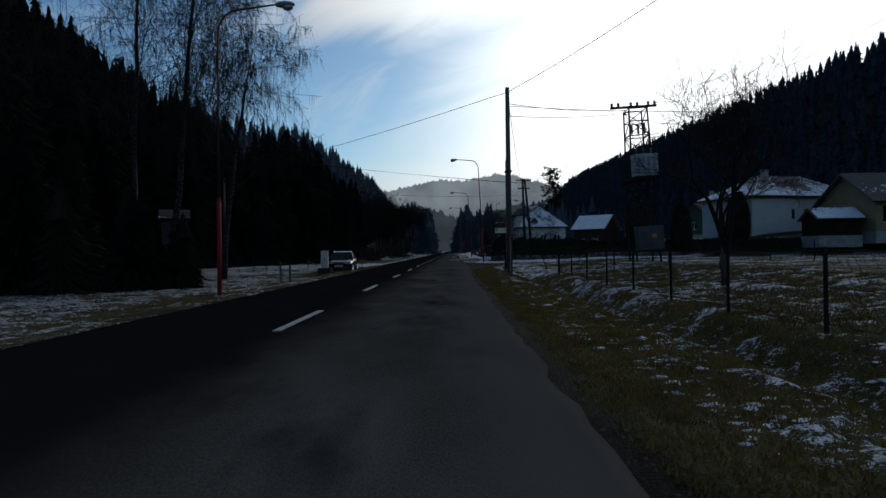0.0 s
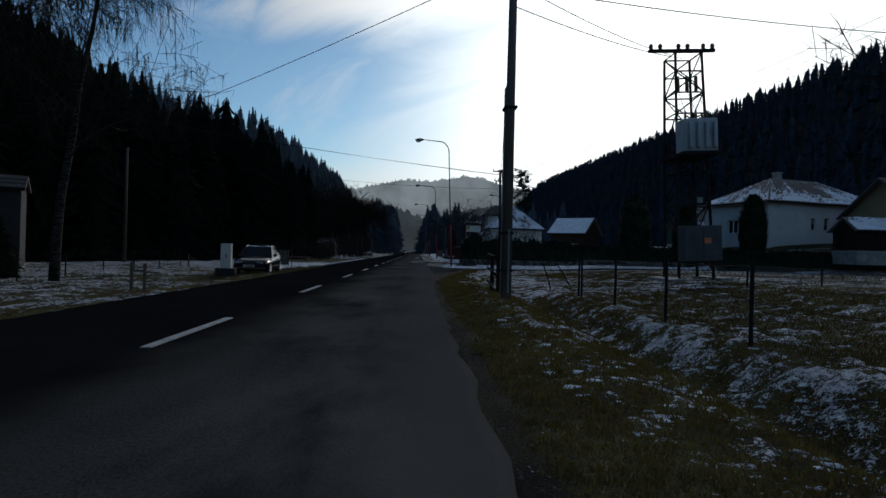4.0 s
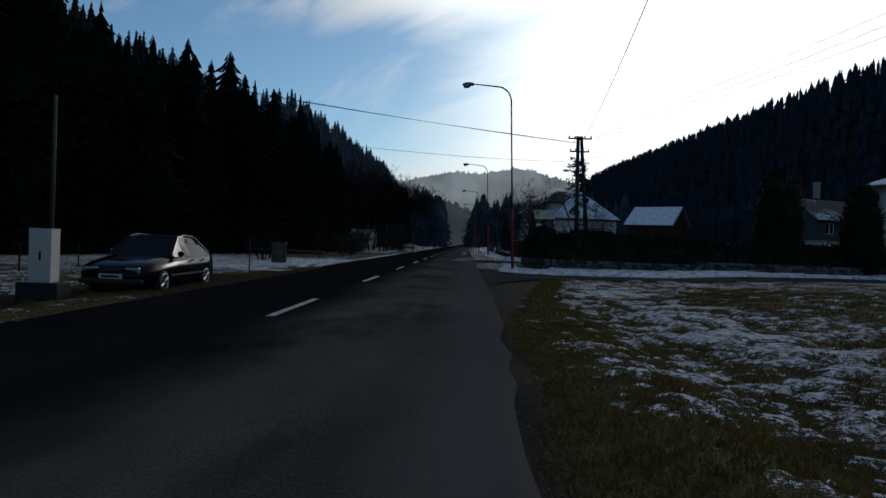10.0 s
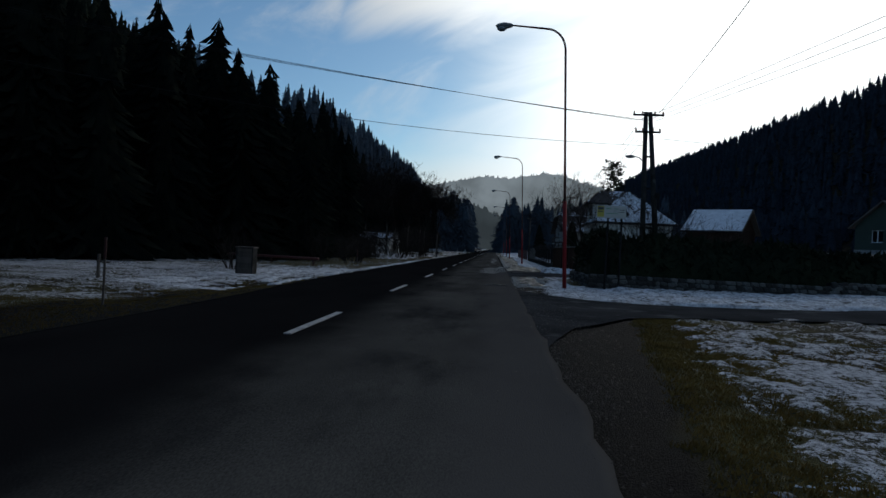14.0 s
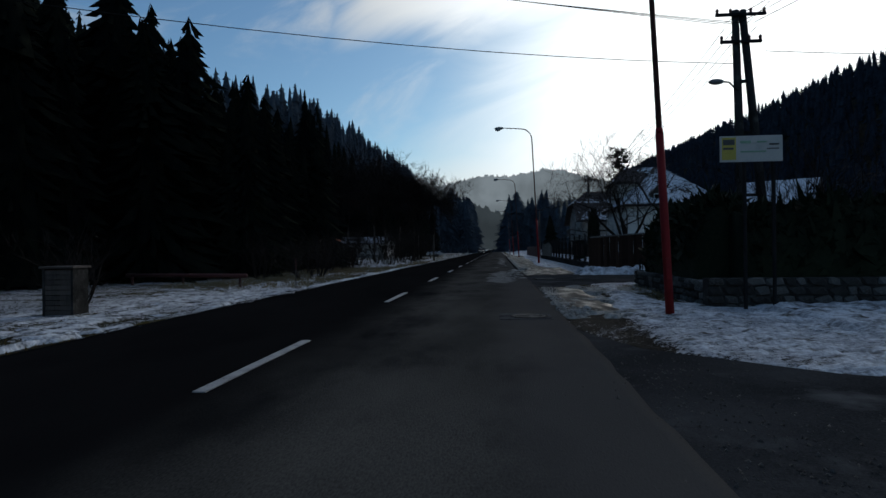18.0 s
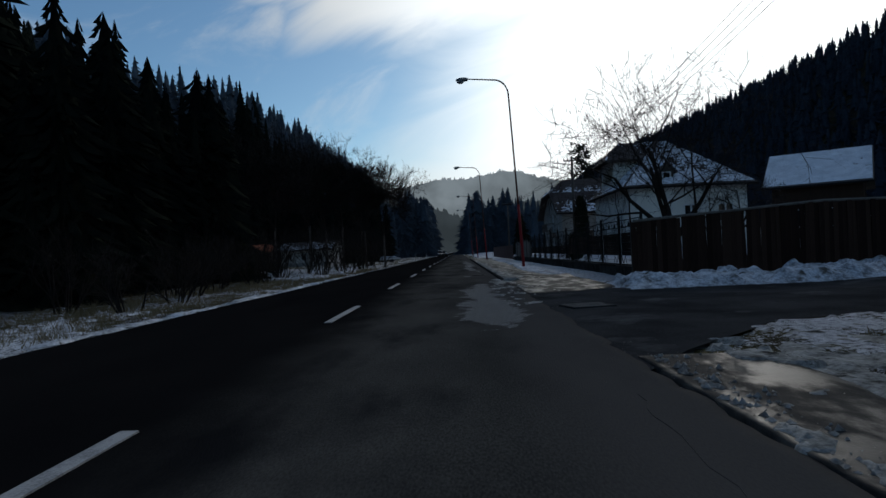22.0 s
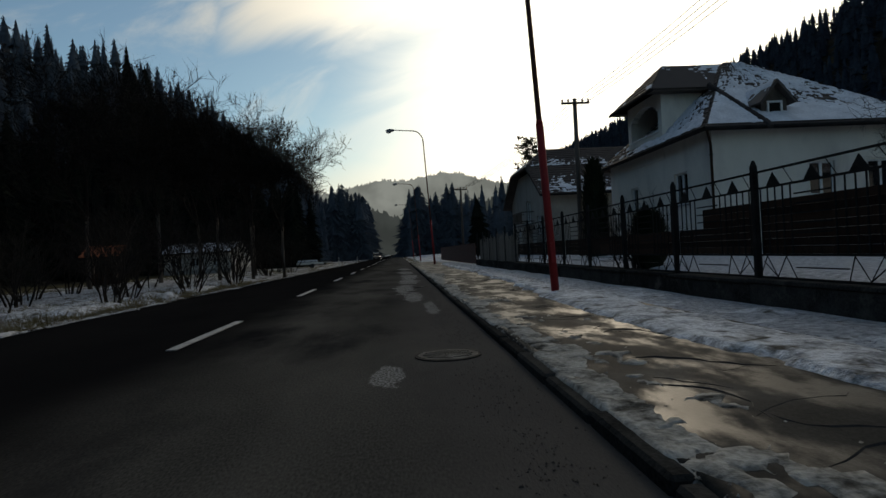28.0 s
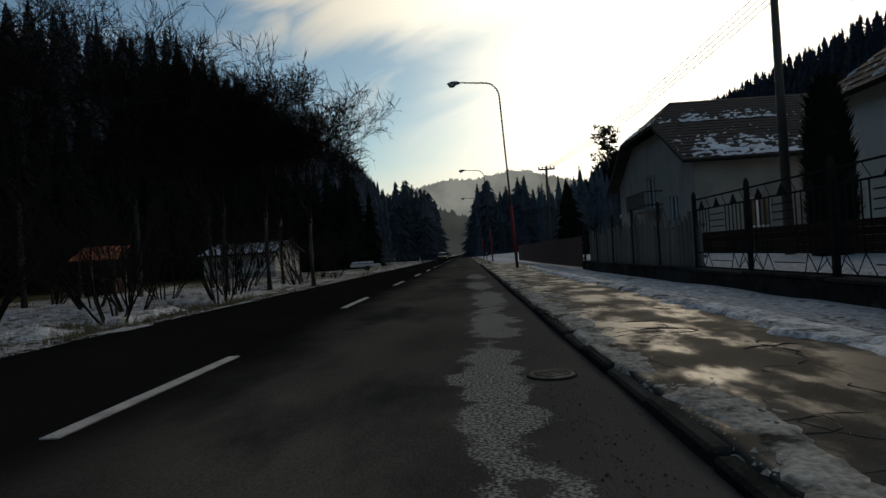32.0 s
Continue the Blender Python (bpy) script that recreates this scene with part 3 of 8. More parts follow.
def snow_cover(x, y):
    """0..1: how likely snow lies there."""
    n1 = vnoise(x + 40, y, 0.5, 3)
    n2 = vnoise(x, y + 90, 3.2, 4)
    right = -0.18 + 0.12 * sstep(6.2, 7.0, x) * sstep(10, 15, y) + 0.13 * np.exp(-((x - 7.15) / 0.45) ** 2) * sstep(11, 16, y) * (y < 30) - 0.04 * sstep(8, 12, x)
    right = right + sstep(27, 31, y) * (0.06 + 0.10 * sstep(4.6, 6.0, x) * (1 - sstep(40, 44, y)))
    right = right + 0.45 * sstep(52, 56, y) * sstep(0.0, 0.7, x - np.interp(y, [53, 59, 63, 68, 84, 90], [4.2, 4.6, 5.0, 5.5, 5.2, 5.0])) - 0.6 * sstep(6.1, 6.7, x) * sstep(61.5, 63, y) * (1 - sstep(67.6, 69, y)) + 0.1 * sstep(80, 82, y) + 0.4 * sstep(83, 85, y) * sstep(7.9, 8.2, x) * (1 - sstep(13, 15, x))
    right = right - 0.05 * sstep(18, 24, y) * (1 - sstep(40, 46, y))
    right = right + 0.14 * np.exp(-((x - 7.0) / 1.8) ** 2 - ((y - 44) / 3.5) ** 2) - 0.12 * sstep(8.5, 10, x) * sstep(33, 36, y) * (1 - sstep(45, 48, y))
    left = -0.14 * (1 - sstep(50, 60, y)) + 0.16 * sstep(-5.5, -8, x) + 0.02 * sstep(52, 62, y) * (1 - sstep(-5.0, -8.0, x)) - 0.10 * sstep(66, 74, y) * sstep(-7, -9, x)
    s = 0.46 + np.where(x > 0, right, left) + 0.40 * (n1 - 0.5) + 1.15 * (n2 - 0.5) + 0.5 * (vnoise(x + 17, y, 5.5, 3) - 0.5) * (x > 0) * (y < 53) + 0.02 * (x > 4.4) * (x < 6.5) * (y < 30)
    s = s - 0.7 * sstep(-6.6, -5.6, x) * sstep(37, 40, y) * (1 - sstep(55, 58, y)) * (x < 0)
    s = s + 0.45 * np.exp(-((x + 14.5) / 4.5) ** 2 - ((y - 122) / 12) ** 2)
    s = s - 1.6 * sstep(-20, -30, x) * (1 - 0.6 * sstep(100, 115, y) * (1 - sstep(172, 182, y))) - 1.6 * sstep(48, 60, x) - 0.5 * sstep(24, 28, x) * sstep(53, 57, y)
    s = np.where((x > 3.3) & (x < 4.3 + 0.5 * n1) & (y < 52), s - 0.35, s)
    s = s - 0.6 * (1 - sstep(0.0, 0.9, x - (4.15 + 0.17 * np.clip(y - 37, 0, 20)))) * sstep(34, 38, y) * (1 - sstep(50, 52, y)) * (x > 0)
    return np.clip(s, 0, 1)


def in_street(x, y):
    """1 on the main road, the two side streets and the pavement, 0 elsewhere."""
    main = (x > ROAD_L + 0.15 - 0.5 * sstep(46, 60, y)) & (x < ROAD_R - 0.05 + 0.30 * sstep(28, 40, y))
    s1 = (x > 3.0) & (x < 33) & (y > np.interp(x, [3.6, 3.95, 4.6, 6.0, 8, 12, 20, 32], [43.5, 45.2, 47.4, 49.3, 50.3, 51.4, 52.6, 55]) + 0.5 + 0.5 * (vnoise(x, y, 0.9, 3) - 0.5)) & (y < np.interp(x, [3.5, 3.9, 4.4, 6.0, 7.7, 12, 20, 32], [60.0, 57.5, 55.9, 54.5, 53.9, 54.6, 56.4, 59.4]))
    s2 = (x > 3.0) & (x < 25) & (y > np.interp(x, [3.4, 4.4, 6.4, 12, 24], [66.2, 67.6, 69.6, 70.6, 72]) + 0.1) & (y < np.interp(x, [3.4, 4.6, 6.2, 12, 24], [81.5, 79.4, 77.0, 76.4, 77.6]))
    pv = (x > 3.7) & (x < 5.5) & (((y > 81.6) & (y < 141)) | ((y > 60.4) & (y < 66)))
    return main | s1 | s2 | pv


def ground_sheet():
    """One sheet to the horizon, fine near the road."""
    def axis(parts):
        out = []
        for a, b, d in parts:
            out += list(np.arange(a, b, d))
        return np.array(out + [parts[-1][1]])
    xs = axis([(-2600, -300, 230), (-300, -90, 15), (-90, -30, 4), (-30, -12, 0.8), (-12, -3.0, 0.22), (-3.0, 3.3, 0.7), (3.3, 9.0, 0.115), (9.0, 15, 0.25), (15, 32, 0.8), (32, 60, 3), (60, 170, 6), (170, 320, 15), (320, 2600, 230)])
    ys = axis([(-700, -60, 40), (-60, -8, 3), (-8, 2, 0.4), (2, 36, 0.15), (36, 70, 0.24), (70, 130, 0.42), (130, 240, 3), (240, 700, 10), (700, 3000, 230)])
    X, Y = np.meshgrid(xs, ys)
    Z = land(X, Y)
    street = in_street(X, Y)
    C = np.where(street, 0.0, snow_cover(X, Y))
    Z = Z - 0.03 * street + 0.05 * sstep(0.44, 0.60, C) * (np.abs(X) < 40) * (Y < 140)
    nx, ny = len(xs), len(ys)
    V = np.stack([X, Y, Z], -1).reshape(-1, 3)
    i = np.arange(nx * ny).reshape(ny, nx)
    Q = np.stack([i[:-1, :-1], i[:-1, 1:], i[1:, 1:], i[1:, :-1]], -1).reshape(-1, 4)
    ob = fast_mesh("ground", V, Q, M["ground"], smooth=True)
    soil = sstep(0.45, 0.7, vnoise(X, Y, 0.9, 3)) * 0.7 + 1.4 * (1 - sstep(0.0, 1.0, X - (3.35 + 0.2 * np.clip(Y - 37, 0, 20)))) * sstep(33, 37, Y) * (1 - sstep(51, 53, Y)) * (X > 0) + 0.8 * np.exp(-((X - 3.65) / 0.3) ** 2) + 0.8 * sstep(-22, -34, X) + 0.8 * sstep(56, 70, X)
    soil = soil + 1.0 * sstep(3.4, 3.7, X) * (1 - sstep(5.2, 6.2, X)) * sstep(51, 54, Y) * (1 - sstep(66, 68, Y)) + 1.0 * sstep(-6.8, -5.8, X) * sstep(36, 40, Y) * (1 - sstep(56, 60, Y)) * (X < 0) + 0.7 * sstep(-6.0, -5.2, X) * sstep(60, 64, Y) * (X < 0)
    a = ob.data.attributes.new("cover", "FLOAT_VECTOR", "POINT")
    a.data.foreach_set("vector", np.stack([C, np.clip(soil, 0, 1), 0 * C], -1).astype(np.float32).ravel())
    return tagged(ob, "frosty meadow with thin patches of old snow", "ground", kind="structure")


ground_sheet()


# ---- road ----
def strip(name, xs, ys, zf, mat, parent=None, label="", depth=0.06):
    """A sheet over a grid with a skirt; zf gives its height."""
    X, Y = np.meshgrid(np.asarray(xs, float), np.asarray(ys, float))
    Z = zf(X, Y)
    nx, ny = X.shape[1], X.shape[0]
    V = np.concatenate([np.stack([X, Y, Z], -1).reshape(-1, 3), np.stack([X, Y, Z - depth], -1).reshape(-1, 3)])
    i = np.arange(nx * ny).reshape(ny, nx)
    Q = [np.stack([i[:-1, :-1], i[:-1, 1:], i[1:, 1:], i[1:, :-1]], -1).reshape(-1, 4)]
    o = nx * ny
    for e in (i[0, :], i[:, -1], i[-1, ::-1], i[::-1, 0]):
        Q.append(np.stack([e[1:], e[:-1], e[:-1] + o, e[1:] + o], -1))
    return fast_mesh(name, V, np.concatenate(Q), mat, parent, label, smooth=True)


def ragged(x, y, amp=0.10, s=1.1):
    return amp * (vnoise(y, 0 * y + x, s, 4) - 0.5) * 2


road = thing("road", label="worn grey asphalt village road with dark patches", category="road", kind="structure")


def build_road():
    ys = np.concatenate([np.arange(-60, -4, 2.0), np.arange(-4, 60, 0.5), np.arange(60, 125, 0.13), np.arange(125, 150, 0.3), np.arange(150, 900, 12)])
    us = np.linspace(0, 1, 64)
    U, Y = np.meshgrid(us, ys)
    L = ROAD_L - 0.5 * sstep(46, 60, Y) + ragged(1.0, Y, 0.08, 1.5)
    R = ROAD_R + 0.30 * sstep(28, 40, Y) + ragged(9.0, Y, 0.13, 1.6)
    X = L + (R - L) * U
    Z = 0.0 + 0.012 * (vnoise(X, Y, 0.5, 2) - 0.5) + 0 * U
    nx, ny = X.shape[1], X.shape[0]
    V = np.concatenate([np.stack([X, Y, Z], -1).reshape(-1, 3), np.stack([X, Y, Z - 0.12], -1).reshape(-1, 3)])
    i = np.arange(nx * ny).reshape(ny, nx)
    o = nx * ny
    Q = [np.stack([i[:-1, :-1], i[:-1, 1:], i[1:, 1:], i[1:, :-1]], -1).reshape(-1, 4)]
    for e in (i[0, :], i[:, -1], i[-1, ::-1], i[::-1, 0]):
        Q.append(np.stack([e[1:], e[:-1], e[:-1] + o, e[1:] + o], -1))
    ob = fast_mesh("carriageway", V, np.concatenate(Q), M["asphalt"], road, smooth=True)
    ice = np.zeros(X.shape)
    for px, py, rx, ry in ICE:
        ice = np.maximum(ice, np.clip(1.0 - 0.5 * np.hypot((X - px) / rx, (Y - py) / ry), 0, 1))
    ice = np.clip(ice + 0.7 * (vnoise(X + 30, Y, 1.3, 4) - 0.5) * (ice > 0), 0, 1)
    at = ob.data.attributes.new("ice", "FLOAT", "POINT")
    at.data.foreach_set("value", np.tile(ice.ravel(), 2).astype(np.float32))
    bm = bmesh.new()
    vs = []
    for x, y in ((-0.062, -3.0), (0.062, -3.0), (0.062, 0.0), (-0.062, 0.0)):
        vs.append(bm.verts.new((x, y, 0.012)))
    bmesh.ops.extrude_face_region(bm, geom=[bm.faces.new(vs)])
    for v in bm.verts:
        if v in vs:
            v.co.z = 0.0
    first = part("lane_dash", bm, M["line"], road, "worn white centre dash")
    first.location = (0, DASH_Y, 0.0)
    for k in list(range(-4, 0)) + list(range(1, 46)):
        d = new("lane_dash", first.data)
        d.parent, d.location = road, (0, DASH_Y + 9.0 * k, 0.0)


DASH_Y = 20.45
# frozen puddles: x, y, half width, half length
ICE = [(2.75, 73.0, 0.46, 2.4), (2.70, 76.6, 0.36, 2.6), (2.9, 79.8, 0.2, 1.3), (2.56, 87.2, 0.10, 0.45), (3.24, 93.4, 0.10, 1.2), (3.0, 96.0, 0.2, 1.5), (2.82, 99.2, 0.26, 2.0), (3.0, 103.8, 0.30, 1.7), (3.1, 108.0, 0.30, 1.8), (3.0, 113.5, 0.34, 2.2), (3.0, 120.0, 0.34, 2.4)]
build_road()


# ---- woods ----
def spruce_arrays(rng, height=1.0, layers=18, blades=6, width=0.20, blunt=0.0):
    """A spruce of unit height: many drooping, narrow, uneven sprays round a thin stem."""
    V, T = [], []
    lop = rng.random() * 6.28
    power = 0.62 + 0.3 * rng.random() - blunt
    for k in range(layers):
        f = (k + 0.8 * rng.random()) / layers
        z = 0.07 + 0.91 * f
        r = width * (1 - f) ** power * (0.78 + 0.38 * rng.random()) + 0.008
        n = max(4, int(blades * (1.15 - 0.45 * f)))
        a0 = rng.random() * 6.28
        for b in range(n):
            a = a0 + 6.2832 * (b + 0.7 * (rng.random() - 0.5)) / n
            rr = r * (0.62 + 0.6 * rng.random()) * (1 + 0.22 * math.cos(a - lop))
            w = 1.05 / n * (0.6 + 0.7 * rng.random())
            drop = rr * (0.25 + 0.4 * rng.random()) * (1 - 0.4 * f)
            top = z + 0.045
            o = len(V)
            c, s, c1, s1, c2, s2 = math.cos(a), math.sin(a), math.cos(a - w), math.sin(a - w), math.cos(a + w), math.sin(a + w)
            V += [(0, 0, top), (rr * 0.6 * c1, rr * 0.6 * s1, z - drop * 0.75), (rr * c, rr * s, z - drop), (rr * 0.6 * c2, rr * 0.6 * s2, z - drop * 0.75)]
            T += [(o, o + 1, o + 2), (o, o + 2, o + 3)]
    o = len(V)
    V += [(0.5 * width * math.cos(1.0472 * k), 0.5 * width * math.sin(1.0472 * k), 0.03) for k in range(6)] + [(0, 0, 0.94)]
    T += [(o + k, o + (k + 1) % 6, o + 6) for k in range(6)]
    # a plain cone-shaped leader
    o = len(V)
    V += [(width * (0.22 + 0.14 * rng.random()) * math.cos(0.898 * k), width * (0.22 + 0.14 * rng.random()) * math.sin(0.898 * k), 0.62 + 0.06 * rng.random()) for k in range(7)] + [(0, 0, 1.0)]
    T += [(o + k, o + (k + 1) % 7, o + 7) for k in range(7)]
    return np.array(V), np.array(T)


def wood(name, places, heights, label, mat, variants=16, layers=20, blades=7, seed=3, wide=0.2, blunt=0.0):
    """A whole wood as one mesh."""
    rng = np.random.default_rng(seed)
    kinds = [spruce_arrays(rng, layers=layers, blades=blades, width=wide * (0.62 + 0.5 * rng.random()), blunt=blunt) for _ in range(variants)]
    VV, TT, base = [], [], 0
    for (x, y, z), h in zip(places, heights):
        h = h * (0.84 + 0.20 * rng.random() + (0.08 * rng.random() if rng.random() < 0.2 else 0.0))
        v, t = kinds[rng.integers(variants)]
        a = rng.random() * 6.2832
        c, s = math.cos(a), math.sin(a)
        w = h * (0.85 + 0.3 * rng.random())
        lean = (rng.random(2) - 0.5) * 0.04
        p = np.stack([(v[:, 0] * c - v[:, 1] * s) * w + lean[0] * v[:, 2] * h + x, (v[:, 0] * s + v[:, 1] * c) * w + lean[1] * v[:, 2] * h + y, v[:, 2] * h + z - 0.3], -1)
        VV.append(p)
        TT.append(t + base)
        base += len(v)
    ob = fast_mesh(name, np.concatenate(VV), np.concatenate(TT), mat)
    return tagged(ob, label, "forest", kind="stuff")


def scatter(rng, xr, yr, spacing, keep=None):
    out = []
    xs, ys = np.arange(*xr, spacing), np.arange(*yr, spacing)
    for x in xs:
        for y in ys:
            px, py = x + (rng.random() - 0.5) * spacing * 0.95, y + (rng.random() - 0.5) * spacing * 0.95
            if keep is None or keep(px, py, rng):
                out.append((px, py, gz(px, py)))
    return out


def build_woods():
    rng = np.random.default_rng(11)
    # left slope
    edge = lambda y: float(np.interp(y, [55, 62, 72, 79, 84, 95, 104, 110, 118, 174, 180], [-25, -22, -18, -17.5, -12.5, -12.5, -13.2, -22, -35, -35, -13]))
    near = scatter(rng, (-46, -12), (-30, 200), 2.55, lambda x, y, r: x < edge(y) + 0.8 * math.sin(y * 0.31) and r.random() < 0.93)
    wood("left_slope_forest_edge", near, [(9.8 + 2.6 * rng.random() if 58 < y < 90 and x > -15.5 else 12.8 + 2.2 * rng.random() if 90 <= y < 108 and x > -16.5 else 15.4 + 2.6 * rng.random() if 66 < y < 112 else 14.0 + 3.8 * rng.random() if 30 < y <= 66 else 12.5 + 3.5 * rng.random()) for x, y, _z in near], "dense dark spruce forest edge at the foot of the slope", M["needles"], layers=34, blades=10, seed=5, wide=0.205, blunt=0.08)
    mid = scatter(rng, (-84, -46), (-30, 160), 3.4)
    back = scatter(rng, (-84, -46), (160, 440), 4.3)
    wood("left_slope_forest_far", back, [13.0 + 3.0 * rng.random() for _ in back], "haze-tinted spruce forest further along the slope", M["haze_needles"], layers=19, blades=7, seed=16, wide=0.24)
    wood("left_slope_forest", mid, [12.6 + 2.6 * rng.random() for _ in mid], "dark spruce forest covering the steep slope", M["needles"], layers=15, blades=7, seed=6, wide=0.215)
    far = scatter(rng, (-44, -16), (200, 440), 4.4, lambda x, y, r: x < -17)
    wood("valley_forest_far", far, [11.0 + (3.0 if x < -28 else 9.0) * rng.random() for x, _y, _z in far], "far haze-tinted spruce forest narrowing towards the road", M["haze_needles"], layers=14, seed=8)
    gold = [(x, y, gz(x, y)) for x, y in ((-36.5, 121.0), (-38.0, 124.5), (-36.2, 128.0), (-40.0, 119.0), (-39.0, 131.0))]
    wood("larch_group", gold, [17, 19, 16, 20, 18], "russet larches standing out of the dark slope", M["larch"], layers=34, blades=9, seed=15, wide=0.15)
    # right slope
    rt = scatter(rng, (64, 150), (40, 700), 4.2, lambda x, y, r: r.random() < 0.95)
    wood("right_slope_forest", rt, [7.6 + 2.8 * rng.random() for _ in rt], "dark haze-tinted spruce forest on the far slope", M["faint_haze_needles"], layers=10, blades=5, seed=9, wide=0.29, blunt=0.15)
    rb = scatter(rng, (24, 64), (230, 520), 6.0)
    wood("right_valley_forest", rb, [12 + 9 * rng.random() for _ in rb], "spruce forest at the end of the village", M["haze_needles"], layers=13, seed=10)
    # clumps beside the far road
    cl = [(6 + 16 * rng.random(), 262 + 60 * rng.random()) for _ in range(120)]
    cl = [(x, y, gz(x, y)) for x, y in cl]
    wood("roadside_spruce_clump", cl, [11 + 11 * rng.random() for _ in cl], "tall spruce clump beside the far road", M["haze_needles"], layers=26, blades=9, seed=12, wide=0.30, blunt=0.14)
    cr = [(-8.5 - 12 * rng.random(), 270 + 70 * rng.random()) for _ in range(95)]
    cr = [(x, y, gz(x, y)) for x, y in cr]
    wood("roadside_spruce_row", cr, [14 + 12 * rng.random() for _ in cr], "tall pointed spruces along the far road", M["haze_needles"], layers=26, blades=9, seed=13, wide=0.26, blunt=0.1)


build_woods()


def far_hills():
    """The hills that close the valley, their haze put into a glowing colour."""
    rng = np.random.default_rng(21)
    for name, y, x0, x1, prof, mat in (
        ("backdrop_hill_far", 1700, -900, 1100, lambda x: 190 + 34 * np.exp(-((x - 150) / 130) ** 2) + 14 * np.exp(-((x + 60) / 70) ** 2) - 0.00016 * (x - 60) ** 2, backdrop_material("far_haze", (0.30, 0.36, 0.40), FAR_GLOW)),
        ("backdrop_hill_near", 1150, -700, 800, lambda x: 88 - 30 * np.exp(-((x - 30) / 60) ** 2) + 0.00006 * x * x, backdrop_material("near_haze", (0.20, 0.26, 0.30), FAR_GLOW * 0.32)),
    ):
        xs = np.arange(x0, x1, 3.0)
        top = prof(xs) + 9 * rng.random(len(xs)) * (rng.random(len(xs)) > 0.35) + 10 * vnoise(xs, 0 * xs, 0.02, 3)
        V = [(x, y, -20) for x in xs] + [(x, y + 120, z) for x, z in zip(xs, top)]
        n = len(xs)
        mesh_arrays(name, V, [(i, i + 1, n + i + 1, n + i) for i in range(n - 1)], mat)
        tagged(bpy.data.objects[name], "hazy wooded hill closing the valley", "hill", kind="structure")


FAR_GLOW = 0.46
far_hills()


# ---- street lamps ----
def street_lamp(x, y, side, height=10.4, arm=2.4, base_z=None):
    """A mast in two steps with a curved arm; side is the way of the arm along x."""
    z0 = gz(x, y) if base_z is None else base_z
    t = thing("street_lamp", (x, y, z0), 0, "tall red-based steel street lamp with a curved arm", "street lamp", "street lamps along the road")
    h = height - z0
    bm = bmesh.new()
    rod(bm, (0, 0, -0.15), (0, 0, 3.4), 0.078, 0.074, 14)
    rod(bm, (0, 0, 3.4), (0, 0, 3.5), 0.074, 0.058, 14)
    part("lower_mast", bm, M["red_paint"], t, "flaking red painted lower mast", True)
    bm = bmesh.new()
    pts = [(0, 0, 3.5), (0, 0, h - 1.0)]
    for k in range(1, 9):
        a = radians(90 * k / 8 * 0.93)
        pts.append((side * 0.75 * (1 - math.cos(a)), 0, h - 1.0 + 0.85 * math.sin(a)))
    pts.append((side * (arm - 0.35), 0, h + 0.02))
    tube(bm, pts, [0.056, 0.045] + [0.04] * 8 + [0.03], 10)
    part("upper_mast", bm, M["mast_brown"], t, "thin rusty upper mast bent into an arm", True)
    head = bmesh.new()
    bmesh.ops.create_uvsphere(head, u_segments=14, v_segments=8, radius=1.0, matrix=Matrix.Translation((side * arm, 0, h + 0.02)) @ Matrix.Diagonal((0.36, 0.15, 0.12, 1)))
    hd = part("lamp_head", head, M["grey_paint"], t, "grey oval lamp head", True)
    g = bmesh.new()
    bmesh.ops.create_uvsphere(g, u_segments=12, v_segments=8, radius=1.0, matrix=Matrix.Translation((side * (arm + 0.1), 0, h - 0.08)) @ Matrix.Diagonal((0.2, 0.13, 0.12, 1)))
    part("lamp_bowl", g, M["lamp_glass"], hd, "glass bowl", True)
    bm = bmesh.new()
    rod(bm, (0, 0, -0.1), (0, 0, 0.06), 0.2, 0.18, 14)
    part("base_collar", bm, M["concrete"], t, "concrete footing")
    bm = bmesh.new()
    box(bm, (-0.04, -0.088, 0.7), (0.04, -0.07, 1.1), 0.006)
    part("service_door", bm, M["red_paint"], t)
    return t


LAMPS = [(-5.6, 20.6, 1), (5.82, 59.75, -1), (5.72, 93.75, -1), (5.4, 127.4, -1), (5.6, 162.0, -1), (5.6, 196.0, -1)]
for lx, ly, ls in LAMPS:
    lamp = street_lamp(lx, ly, ls, 9.95 if ls > 0 else 10.4)
    lamp.rotation_euler = (0, radians(2.6 * ls if ls < 0 else 0.3), 0)


